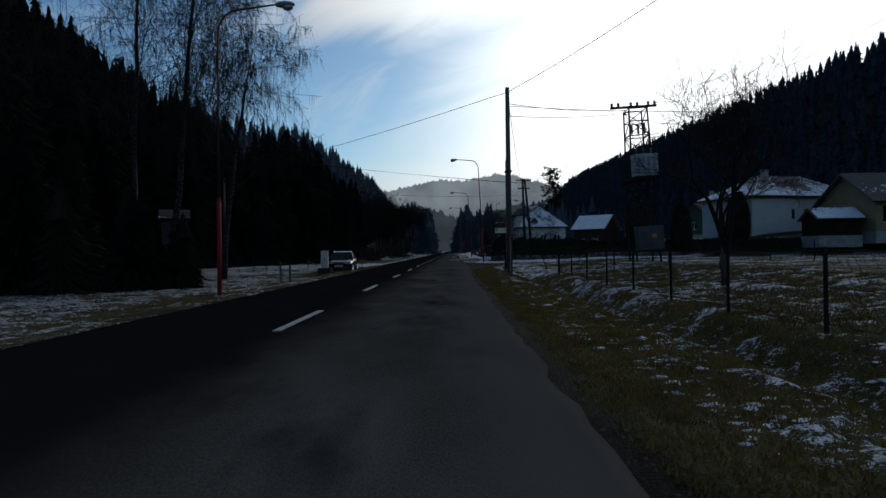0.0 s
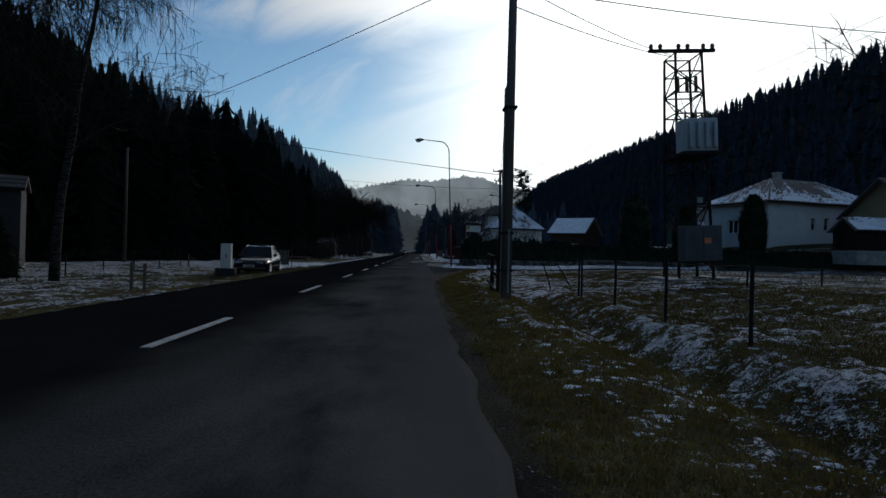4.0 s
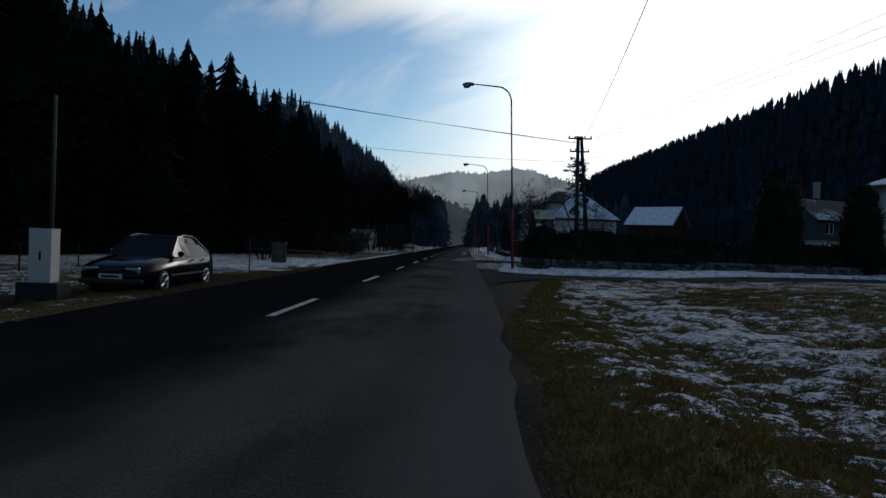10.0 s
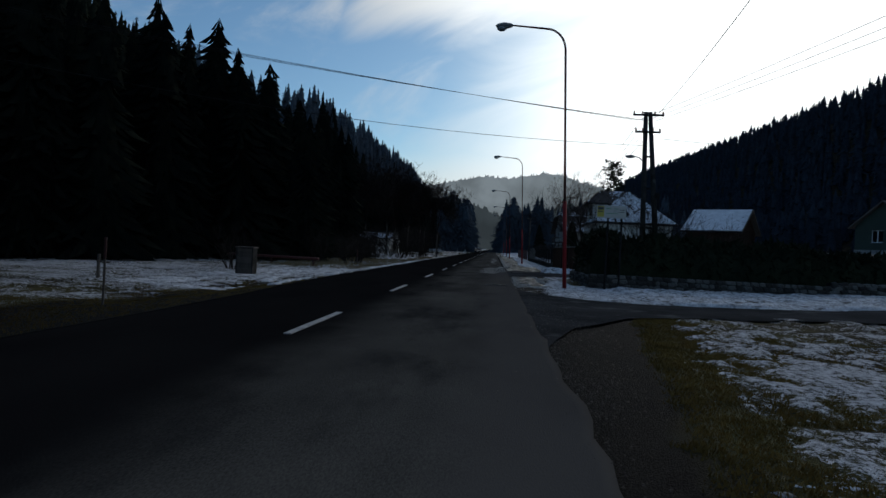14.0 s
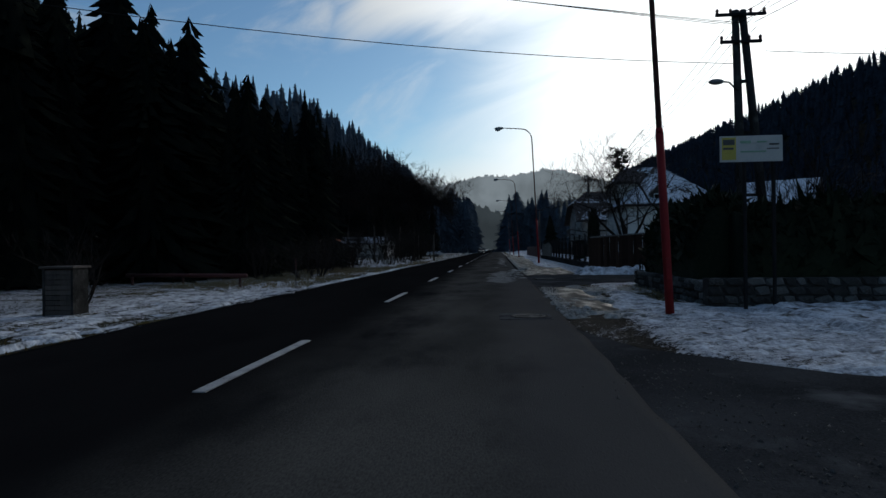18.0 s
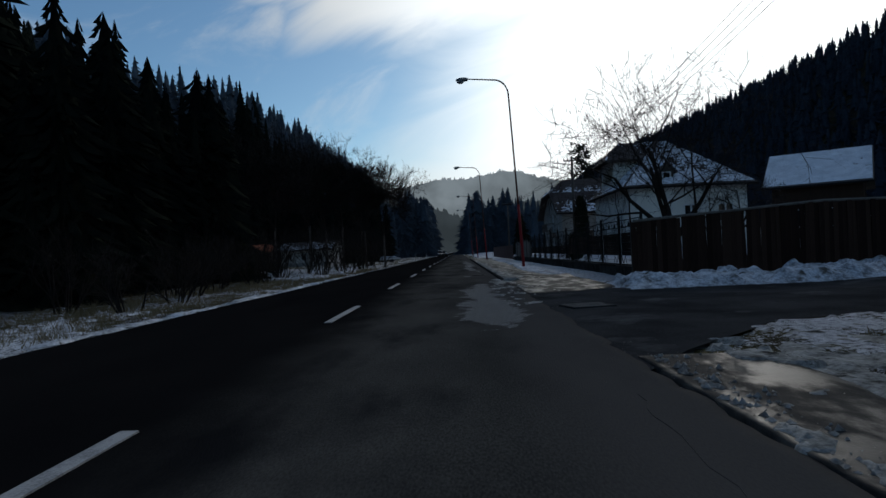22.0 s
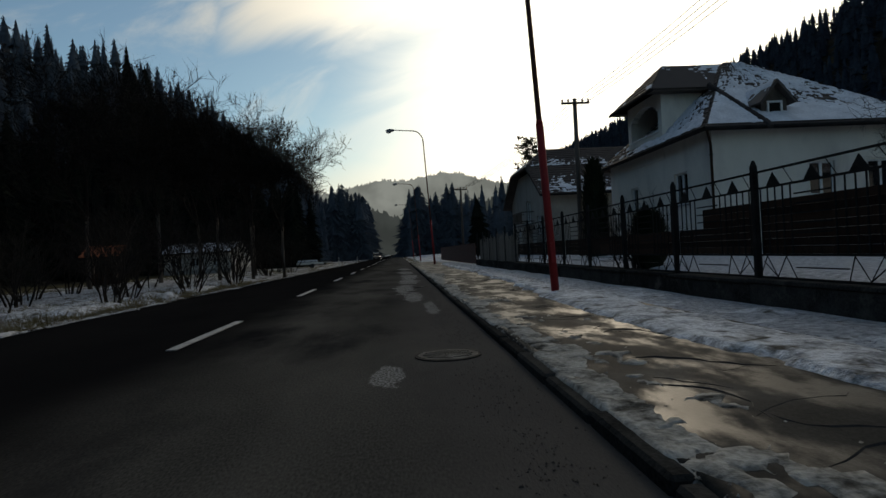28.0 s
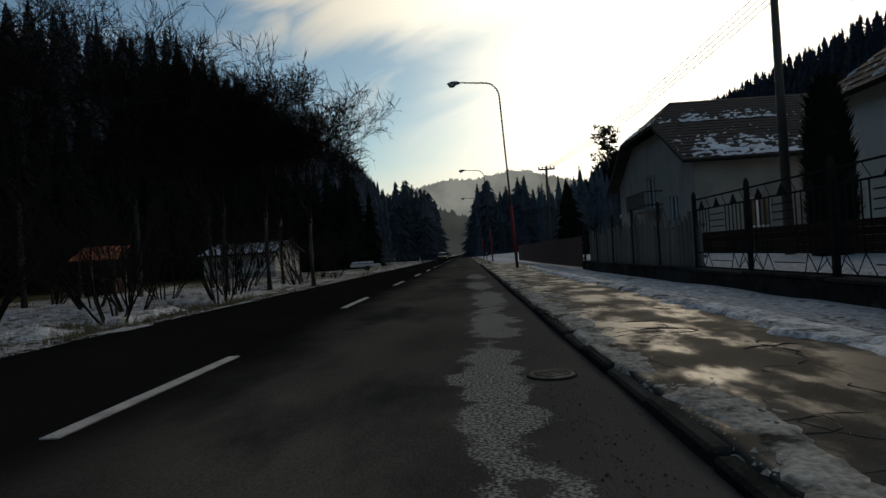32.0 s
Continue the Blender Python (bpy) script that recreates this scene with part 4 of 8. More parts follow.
# ---- houses ----
def wall_panel(bm, m, length, height, holes, t=0.35):
    """A wall in its own plane (u along, v up, thickness inwards), with holes [(u0, u1, v0, v1)]; one closed mesh."""
    us = sorted({0.0, length, *[h[0] for h in holes], *[h[1] for h in holes]})
    vs = sorted({0.0, height, *[h[2] for h in holes], *[h[3] for h in holes]})
    solid = lambda i, j: 0 <= i < len(us) - 1 and 0 <= j < len(vs) - 1 and not any(h[0] - 1e-6 <= us[i] and us[i + 1] <= h[1] + 1e-6 and h[2] - 1e-6 <= vs[j] and vs[j + 1] <= h[3] + 1e-6 for h in holes)
    made = {}

    def vert(i, j, k):
        if (i, j, k) not in made:
            made[i, j, k] = bm.verts.new(m @ Vector((us[i], t * k, vs[j])))
        return made[i, j, k]
    for i in range(len(us) - 1):
        for j in range(len(vs) - 1):
            if not solid(i, j):
                continue
            bm.faces.new([vert(i, j, 0), vert(i + 1, j, 0), vert(i + 1, j + 1, 0), vert(i, j + 1, 0)])
            bm.faces.new([vert(i, j, 1), vert(i, j + 1, 1), vert(i + 1, j + 1, 1), vert(i + 1, j, 1)])
            for (di, dj), (p, q) in (((-1, 0), ((i, j + 1), (i, j))), ((1, 0), ((i + 1, j), (i + 1, j + 1))), ((0, -1), ((i, j), (i + 1, j))), ((0, 1), ((i + 1, j + 1), (i, j + 1)))):
                if not solid(i + di, j + dj):
                    bm.faces.new([vert(*q, 0), vert(*p, 0), vert(*p, 1), vert(*q, 1)])
    return bm


def window_set(parent, m, u0, u1, v0, v1, leaves=2, name="window", frame_mat="white_frame"):
    """A window in a wall hole: frame, leaves, panes and a sill, each a mesh."""
    bm = bmesh.new()
    f, d0, d1 = 0.07, 0.10, 0.17
    for a, b in (((u0, d0, v0), (u0 + f, d1, v1)), ((u1 - f, d0, v0), (u1, d1, v1)), ((u0 + f, d0, v0), (u1 - f, d1, v0 + f)), ((u0 + f, d0, v1 - f), (u1 - f, d1, v1))):
        box(bm, a, b)
    w = (u1 - u0) / leaves
    for k in range(1, leaves):
        box(bm, (u0 + k * w - 0.05, d0 - 0.01, v0 + f), (u0 + k * w + 0.05, d1, v1 - f))
    bm.transform(m)
    fr = part(name + "_frame", bm, M[frame_mat], parent)
    for k in range(leaves):
        bm = bmesh.new()
        box(bm, (u0 + k * w + 0.05, 0.135, v0 + f), (u0 + (k + 1) * w - 0.05, 0.145, v1 - f))
        bm.transform(m)
        part("pane", bm, M["pane"], fr)
    bm = bmesh.new()
    box(bm, (u0 - 0.06, -0.08, v0 - 0.05), (u1 + 0.06, 0.12, v0 - 0.002))
    bm.transform(m)
    part("sill", bm, M["grey_paint"], fr)
    bm = bmesh.new()
    box(bm, (u0 - 0.02, 0.36, v0 - 0.02), (u1 + 0.02, 0.40, v1 + 0.02))
    bm.transform(m)
    part("curtain", bm, M["plaster"], fr)
    return fr


def side_matrix(w, d, k):
    """Wall k of a block w x d centred on the origin: 0 front (-y), 1 right (+x), 2 back (+y), 3 left (-x)."""
    return (pose(-w / 2, -d / 2, 0), pose(w / 2, -d / 2, 0, 0, 0, 90), pose(w / 2, d / 2, 0, 0, 0, 180), pose(-w / 2, d / 2, 0, 0, 0, -90))[k]


def roof_slope(parent, pts, thick, mat, snow=0.0, seed=1, rows=0):
    """One roof plane with thickness; snow: the share of it that is white, as ragged sheets lying on the tiles."""
    bm = bmesh.new()
    slab(bm, pts, thick)
    r = part("roof_slope", bm, M[mat], parent)
    p = [Vector(q) for q in pts]
    nrm = (p[1] - p[0]).cross(p[2] - p[0]).normalized()
    if nrm.z < 0:
        nrm = -nrm
    a, b = p[0], p[1]
    c, d = (p[2], p[3]) if len(p) == 4 else (p[2], p[2])
    at = lambda u, v: (a.lerp(b, u)).lerp(d.lerp(c, u), v)
    slope_len = ((a + b) / 2 - (c + d) / 2).length
    rows = rows or max(3, int(slope_len / 0.36))
    wide = (b - a).length
    rng = np.random.default_rng(seed)
    # courses of tiles as low steps
    bm = bmesh.new()
    for k in range(rows):
        v0, v1 = k / rows, (k + 1) / rows
        q = [at(0.0, v0) + nrm * 0.035, at(1.0, v0) + nrm * 0.035, at(1.0, v1) + nrm * 0.008, at(0.0, v1) + nrm * 0.008]
        lo = [at(0.0, v0) + nrm * 0.008, at(1.0, v0) + nrm * 0.008]
        v = [bm.verts.new(x) for x in q + lo]
        bm.faces.new(v[:4])
        bm.faces.new((v[4], v[5], v[1], v[0]))
    bmesh.ops.remove_doubles(bm, verts=bm.verts[:], dist=0.002)
    part("tiling", bm, M[mat], parent)
    if snow > 0:
        nu, nv = max(4, int(wide / 0.11)), max(4, int(slope_len / 0.11))
        bm = bmesh.new()
        U, Vv = np.meshgrid(np.linspace(0.01, 0.99, nu), np.linspace(0.02, 0.98, nv), indexing="ij")
        N = 0.48 * vnoise(U * wide + 13 * seed, Vv * slope_len, 0.4, 3) + 0.52 * vnoise(U * wide, Vv * slope_len * 1.3 + 7 * seed, 5.2, 2) + 0.30 * (0.5 - Vv)
        cut = np.quantile(N, 1 - snow)
        H = 0.028 + np.clip((N - cut) * 0.55, -0.06, 0.045)
        g = [[bm.verts.new(at(U[i, j], Vv[i, j]) + nrm * float(H[i, j])) for j in range(nv)] for i in range(nu)]
        for i in range(nu - 1):
            for j in range(nv - 1):
                if max(N[i, j], N[i + 1, j], N[i, j + 1], N[i + 1, j + 1]) > cut - 0.05:
                    bm.faces.new((g[i][j], g[i + 1][j], g[i + 1][j + 1], g[i][j + 1]))
        bmesh.ops.delete(bm, geom=[v for v in bm.verts if not v.link_faces], context="VERTS")
        if bm.faces:
            tagged(part("roof_snow", bm, M["snow_roof"], r, "", True), "thin patchy snow", kind="stuff")
        else:
            bm.free()
    return r


def house(x, y, z, rz, w, d, eave, ridge, label, walls="plaster", roof="roof_tile", snow=0.4, holes=(), over=0.55, hip=0.0, chimney=None, name="house", leaves=2, gable_axis="x", seed=1, hip_ends=(0, 1), jerkin=0.0, end_snow=0.8):
    """A block w (along x) x d (along y), ridge along its x axis; holes: [(wall, u0, u1, v0, v1)]; hip: how far the ridge is cut in at the ends (0 gable)."""
    t = thing(name, (x, y, z), rz, label, "house")
    for k in range(4):
        m = side_matrix(w, d, k)
        length = w if k in (0, 2) else d
        hs = [h[1:] for h in holes if h[0] == k]
        bm = bmesh.new()
        inset = 0.35 if k in (1, 3) else 0.0
        wall_panel(bm, m @ Matrix.Translation((inset, 0, 0)), length - 2 * inset, eave, [(a - inset, b - inset, c, e) for a, b, c, e in hs])
        wl = part("wall", bm, M[walls], t)
        for h in hs:
            window_set(wl, m, *h, leaves=leaves if h[1] - h[0] > 0.8 else 1)
    bm = bmesh.new()
    box(bm, (-w / 2 - 0.03, -d / 2 - 0.03, -0.6), (w / 2 + 0.03, d / 2 + 0.03, 0.45))
    part("plinth", bm, M["concrete"], t)
    s = (ridge - eave) / (d / 2)
    ez = eave - over * s
    X0, X1, Y0_, Y1_ = -w / 2 - over, w / 2 + over, -d / 2 - over, d / 2 + over
    hl = hip if 0 in hip_ends else 0.0
    hr = hip if 1 in hip_ends else 0.0
    ra, rb = (X0 + hl, 0, ridge), (X1 - hr, 0, ridge)
    th = 0.14
    if jerkin:
        # half-hipped at the first end: full verge up to the height jerkin, hipped above it
        yj = (ridge - jerkin) / s
        for q in (-1, 1):
            roof_slope(t, [(X0, q * (d / 2 + over), ez), (X1, q * (d / 2 + over), ez), (X1, q * yj, jerkin), (X0, q * yj, jerkin)], th, roof, snow if q < 0 else snow * 0.6, seed + q)
            roof_slope(t, [(X0, q * yj, jerkin), (X1, q * yj, jerkin), rb, ra], th, roof, snow * 0.3, seed + 5 + q)
        roof_slope(t, [(X0, yj, jerkin), (X0, -yj, jerkin), ra], th, roof, snow * 0.5, seed + 9)
        yw = (ridge - (jerkin - 0.1)) / s
        for xw in (-w / 2, w / 2):
            bm = bmesh.new()
            slab(bm, [(xw, -d / 2, eave), (xw, d / 2, eave), (xw, yw, jerkin - 0.15), (xw, -yw, jerkin - 0.15)][:: (-1 if xw < 0 else 1)], 0.3)
            part("gable", bm, M[walls], t)
    else:
        roof_slope(t, [(X0, Y0_, ez), (X1, Y0_, ez), rb, ra], th, roof, snow, seed)
        roof_slope(t, [(X1, Y1_, ez), (X0, Y1_, ez), ra, rb], th, roof, snow * 0.6, seed + 1)
        for k, (xx, pt, h_) in enumerate(((X0, ra, hl), (X1, rb, hr))):
            if h_ > 0:
                roof_slope(t, [(xx, Y1_ if k == 0 else Y0_, ez), (xx, Y0_ if k == 0 else Y1_, ez), pt], th, roof, snow * end_snow, seed + 2 + k)
            else:
                bm = bmesh.new()
                xw = -w / 2 if k == 0 else w / 2
                slab(bm, [(xw, -d / 2, eave), (xw, d / 2, eave), (xw, 0, ridge - 0.02)][:: (-1 if k == 0 else 1)], 0.3)
                part("gable", bm, M[walls], t)
    for yy in (Y0_, Y1_):
        bm = bmesh.new()
        tube(bm, [(X0, yy, ez - 0.04), (X1, yy, ez - 0.04)], 0.07, 8)
        part("gutter", bm, M["steel_dark"], t)
    if chimney:
        cx, cy, cz = chimney
        bm = bmesh.new()
        box(bm, (cx - 0.3, cy - 0.3, cz - 2.0), (cx + 0.3, cy + 0.3, cz), 0.01)
        box(bm, (cx - 0.37, cy - 0.37, cz), (cx + 0.37, cy + 0.37, cz + 0.1), 0.01)
        part("chimney", bm, M["concrete"], t)
    return t


# ---- the houses of the village ----
HB = [(3, 2.7, 3.5, 2.1, 3.3), (3, 7.3, 8.45, 2.1, 3.4), (0, 3.7, 4.7, 2.1, 3.35), (0, 6.0, 7.1, 2.1, 3.35)]
house(18.3, 108.5, 0.3, 0, 8.0, 10.4, 5.03, 8.67, "cream plastered house with a hipped dark tile roof under patchy snow", roof="roof_dark", end_snow=0.35, snow=0.68, hip=4.15, hip_ends=(0, 1), holes=HB)
HC = [(3, 2.2, 3.3, 1.6, 2.9), (3, 9.0, 10.2, 1.6, 2.9), (3, 5.6, 7.0, 2.5, 4.2), (0, 2.0, 3.2, 1.1, 2.4), (0, 5.5, 7.0, 1.1, 2.4)]
house(18.2, 127.2, 0.3, 0, 11.0, 12.4, 4.5, 8.1, "grey plastered house with a half-hipped dark roof and thin snow", walls="plaster_grey", roof="roof_dark", snow=0.25, hip=2.0, hip_ends=(0,), over=0.7, holes=HC, seed=5, jerkin=6.4)
house(27.84, 104.2, 0.5, -35, 5.1, 7.3, 4.24, 6.5, "low brown house under an unbroken white snow roof", walls="wood_brown", snow=0.985, seed=9, holes=[(0, 0.8, 1.9, 1.2, 2.4), (0, 3.1, 4.2, 1.2, 2.4)])
M["plaster_green"] = material("plaster_green", (0.03, 0.048, 0.038), (0.05, 0.075, 0.058), 0.9, scale=0.8, fine=60, bump=0.3, dist=0.006)
M["plaster_dark"] = material("plaster_dark", (0.03, 0.029, 0.028), (0.065, 0.063, 0.06), 0.9, scale=0.8, fine=60, bump=0.3, dist=0.006, c3=(0.06, 0.055, 0.05), c3_scale=1.2)
HA = [(0, 5.1, 5.7, 2.2, 3.4), (0, 6.7, 7.3, 2.2, 3.4), (3, 3.0, 4.2, 1.8, 3.1)]
house(39.8, 68.0, 1.8, 16, 14.4, 7.6, 4.95, 7.3, "long white house with a snow-dusted hipped roof", walls="plaster_white", snow=0.35, hip=4.9, seed=12, holes=HA, chimney=(-1, 1.0, 8.0))
house(45.6, 56.2, 1.9, 0, 12, 8, 3.4, 6.0, "ochre plastered house with a dark roof", walls="plaster_ochre", snow=0.05, seed=15, holes=[(0, 0.6, 2.2, 1.2, 2.8), (0, 5, 6.5, 1.2, 2.8), (3, 2, 3.4, 1.2, 2.8)])
house(37.2, 54.6, 1.6, 0, 3.8, 2.6, 2.1, 3.0, "small dark timber shed with a snowy roof", walls="wood_black", snow=0.9, seed=16, over=0.25, name="shed")
house(50.0, 108.0, 3.0, 20, 8, 7, 3.4, 6.0, "dull green house with a tall chimney on the rise", walls="plaster_green", snow=0.15, seed=18, holes=[(0, 1.5, 2.9, 1.3, 2.7), (3, 2, 3.4, 1.3, 2.7)], chimney=(-2, -1.5, 8.0))
house(-25.8, 31.0, -0.4, 0, 8.5, 8, 2.7, 5.2, "old house with a red tile roof and a timber veranda", walls="plaster_dark", roof="roof_red", snow=0.04, seed=21, holes=[(0, 4.5, 5.7, 0.9, 2.1), (1, 2, 3.2, 0.9, 2.1)], chimney=(1.5, 0.5, 6.0))
house(-14.9, 37.2, -0.4, 25, 1.5, 1.5, 3.9, 4.4, "grey plastered outbuilding behind birches", walls="plaster_dark", snow=0.03, seed=24, over=0.15, name="outbuilding")
house(-23.6, 167.5, -0.2, -12, 9.5, 6.0, 2.9, 4.1, "low white hut with a shallow snow-edged roof", walls="plaster", snow=0.5, seed=27, holes=[(0, 1.2, 2.2, 0.9, 2.0), (0, 4.0, 5.0, 0.9, 2.0), (0, 7.0, 8.0, 0.9, 2.0)], name="roadside_hut")
house(22.0, 62.0 + 84, 0.3, 0, 9, 8, 3.6, 7.4, "plain house with a dark roof", snow=0.3, seed=30, hip=1.5, hip_ends=(0,), holes=[(3, 1.5, 2.7, 1.0, 2.3)])


def balcony():
    """A small balcony on the gable of the grey house."""
    t = thing("balcony", (12.7, 127.0, 2.6), 0, "small balcony with a dark timber rail on the grey gable", "balcony")
    bm = bmesh.new()
    box(bm, (-0.95, -1.7, 0.0), (0.0, 1.7, 0.14), 0.01)
    part("deck", bm, M["concrete"], t)
    for k in range(16):
        bm = bmesh.new()
        box(bm, (-0.93, -1.66 + k * 0.215, 0.14), (-0.90, -1.58 + k * 0.215, 0.98))
        part("baluster", bm, M["wood_dark"], t)
    for z in (0.3, 0.98):
        bm = bmesh.new()
        tube(bm, [(0.0, -1.66, z), (-0.92, -1.66, z), (-0.92, 1.66, z), (0.0, 1.66, z)], 0.04, 6)
        part("rail", bm, M["wood_dark"], t)


balcony()


def gable_room():
    """The attic room of the cream house: a flush wall over the road side with a deep loggia, and a dormer."""
    t = thing("attic_loggia", (14.3, 109.0, 4.5), 0, "cream attic front with a deep arched loggia", "loggia")
    bm = bmesh.new()
    for a, b in (((-0.05, -1.85, 0.0), (0.25, -1.48, 2.95)), ((-0.05, 1.48, 0.0), (0.25, 1.85, 2.95)), ((-0.05, -1.48, 0.0), (0.25, 1.48, 1.22))):
        box(bm, a, b)
    # head of the opening: an arch cut in short steps
    for k in range(16):
        u0, u1 = -1.48 + 0.185 * k, -1.48 + 0.185 * (k + 1)
        c = (u0 + u1) / 2 / 1.48
        box(bm, (-0.05, u0, 1.95 + 0.68 * math.sqrt(max(0.0, 1 - c * c))), (0.25, u1, 2.95))
    part("front_wall", bm, M["plaster"], t)
    for yy in (-1.85, 1.6):
        bm = bmesh.new()
        box(bm, (0.25, yy, 0.0), (3.4, yy + 0.25, 2.95))
        part("side_wall", bm, M["plaster"], t)
    # back wall, much darker than the cream walls round it
    bm = bmesh.new()
    box(bm, (1.9, -1.6, 0.0), (2.0, 1.6, 2.95))
    part("loggia_back", bm, M["plaster_dark"], t, "dark wall at the back of the loggia")
    bm = bmesh.new()
    box(bm, (0.25, -1.6, 2.9), (1.9, 1.6, 2.96))
    part("loggia_ceiling", bm, M["wood_dark"], t, "dark boarded soffit")
    bm = bmesh.new()
    box(bm, (1.82, -0.7, 0.2), (1.9, 0.3, 2.2), 0.01)
    part("loggia_door", bm, M["dark_void"], t, "dark balcony door")
    bm = bmesh.new()
    box(bm, (-0.10, -1.5, 1.22), (0.28, 1.5, 1.29), 0.01)
    part("sill", bm, M["white_frame"], t, "pale sill along the parapet")
    for s in (-1, 1):
        roof_slope(t, [(-0.7, s * 2.45, 2.88), (4.0, s * 2.45, 2.88), (4.0, 0, 4.5), (0.9, 0, 4.5)][:: s], 0.12, "roof_dark", 0.16, 40 + s)
        bm = bmesh.new()
        box(bm, (-0.7, min(s * 1.85, s * 2.45), 2.78), (3.4, max(s * 1.85, s * 2.45), 2.81))
        part("soffit", bm, M["wood_dark"], t, "dark boarded soffit")
    roof_slope(t, [(-0.7, -2.45, 2.88), (-0.7, 2.45, 2.88), (0.9, 0, 4.5)], 0.1, "roof_dark", 0.03, 44)
    bm = bmesh.new()
    tube(bm, [(-0.7, -2.48, 2.82), (-0.72, 2.48, 2.82)], 0.06, 8)
    part("gutter", bm, M["steel_dark"], t)
    d = thing("roof_dormer", (16.95, 103.6, 5.28), 0, "small gabled dormer with a white window", "dormer")
    bm = bmesh.new()
    box(bm, (-0.5, 0, -0.3), (0.5, 2.2, 0.78))
    slab(bm, [(-0.5, -0.001, 0.78), (0.5, -0.001, 0.78), (0, -0.001, 1.34)], 0.2)
    part("cheek", bm, M["wood_dark"], d)
    window_set(d, pose(-0.30, -0.17, 0.12), 0, 0.6, 0, 0.6, leaves=1)
    for s in (-1, 1):
        roof_slope(d, [(s * 0.72, -0.3, 0.62), (s * 0.72, 3.0, 0.62), (0, 3.0, 1.46), (0, -0.3, 1.46)][:: s], 0.07, "roof_tile", 0.45, 50 + s)
    # ridge tiles folding the snowy slope beside the dormer
    q = thing("roof_ridge", (0, 0, 0), 0, "line of dark ridge tiles clear of snow", "roof tiles")
    a, b = Vector((16.15, 102.78, 4.97)), Vector((15.85, 105.9, 7.15))
    bm = bmesh.new()
    tube(bm, [(-0.2, 0, -0.05), (0.0, 0, 0.0), (0.2, 0, 0.02)], [0.10, 0.12, 0.11], 8)
    me = bpy.data.meshes.new("ridge_tile")
    bm.to_mesh(me)
    bm.free()
    me.materials.append(M["roof_dark"])
    for k in range(11):
        o = new("ridge_tile", me)
        o.parent, o.location = q, a.lerp(b, k / 10) + Vector((0, 0, 0.05))
        o.rotation_euler = (b - a).to_track_quat("X", "Z").to_euler()


gable_room()


# ---- poles, tower and wires ----
def insulator(bm, x, y, z, r=0.05, h=0.16):
    rod(bm, (x, y, z), (x, y, z + h * 0.5), r, r * 0.9, 8)
    rod(bm, (x, y, z + h * 0.5), (x, y, z + h), r * 1.25, r * 0.7, 8)


def timber_pole(x, y, height, label, arms=((0.0, 0.9),), r=0.13, stub=0.0, face=0.0, mat="wood_dark"):
    z0 = gz(x, y)
    t = thing("utility_pole", (x, y, z0), face, label, "utility pole", "utility poles")
    bm = bmesh.new()
    rod(bm, (0, 0, -0.3), (0, 0, height), r, r * 0.68, 12)
    part("shaft", bm, M[mat], t, "", True)
    for dz, half in arms:
        bm = bmesh.new()
        box(bm, (-half, -0.16, height - 0.3 - dz), (half, -0.07, height - 0.2 - dz), 0.01)
        arm = part("crossarm", bm, M["steel_dark"], t)
        for s in (-0.92, -0.5, 0.5, 0.92):
            bm = bmesh.new()
            insulator(bm, s * half, -0.115, height - 0.2 - dz)
            part("insulator", bm, M["ceramic"], arm, "", True)
    if stub:
        bm = bmesh.new()
        box(bm, (-0.10, 0.11, -0.3), (0.08, 0.28, stub), 0.02)
        part("concrete_stub", bm, M["concrete"], t, "pale concrete stub strapped to the pole")
        for zz in (0.6, 1.4, stub - 0.5):
            bm = bmesh.new()
            box(bm, (-0.135, -0.135, zz), (0.135, 0.30, zz + 0.04))
            part("strap", bm, M["steel_dark"], t)
        bm = bmesh.new()
        rod(bm, (0.02, -0.145, 0.15), (0.02, -0.135, 1.5), 0.022, n=8)
        part("cable_duct", bm, M["grey_paint"], t)
    return t


timber_pole(4.93, 23.4, 7.45, "weathered timber utility pole strapped to a pale concrete stub", arms=(), r=0.12, stub=4.6)
timber_pole(-19.6, 57.9, 8.9, "slim timber utility pole beside the snowy field", arms=(), r=0.13)
timber_pole(12.3, 113.0, 8.3, "timber utility pole with one crossarm between the houses", arms=((0.0, 0.75),), r=0.15)
timber_pole(8.9, 139.0, 6.9, "dark timber utility pole with a short crossarm", arms=((0.0, 0.6),), r=0.13)


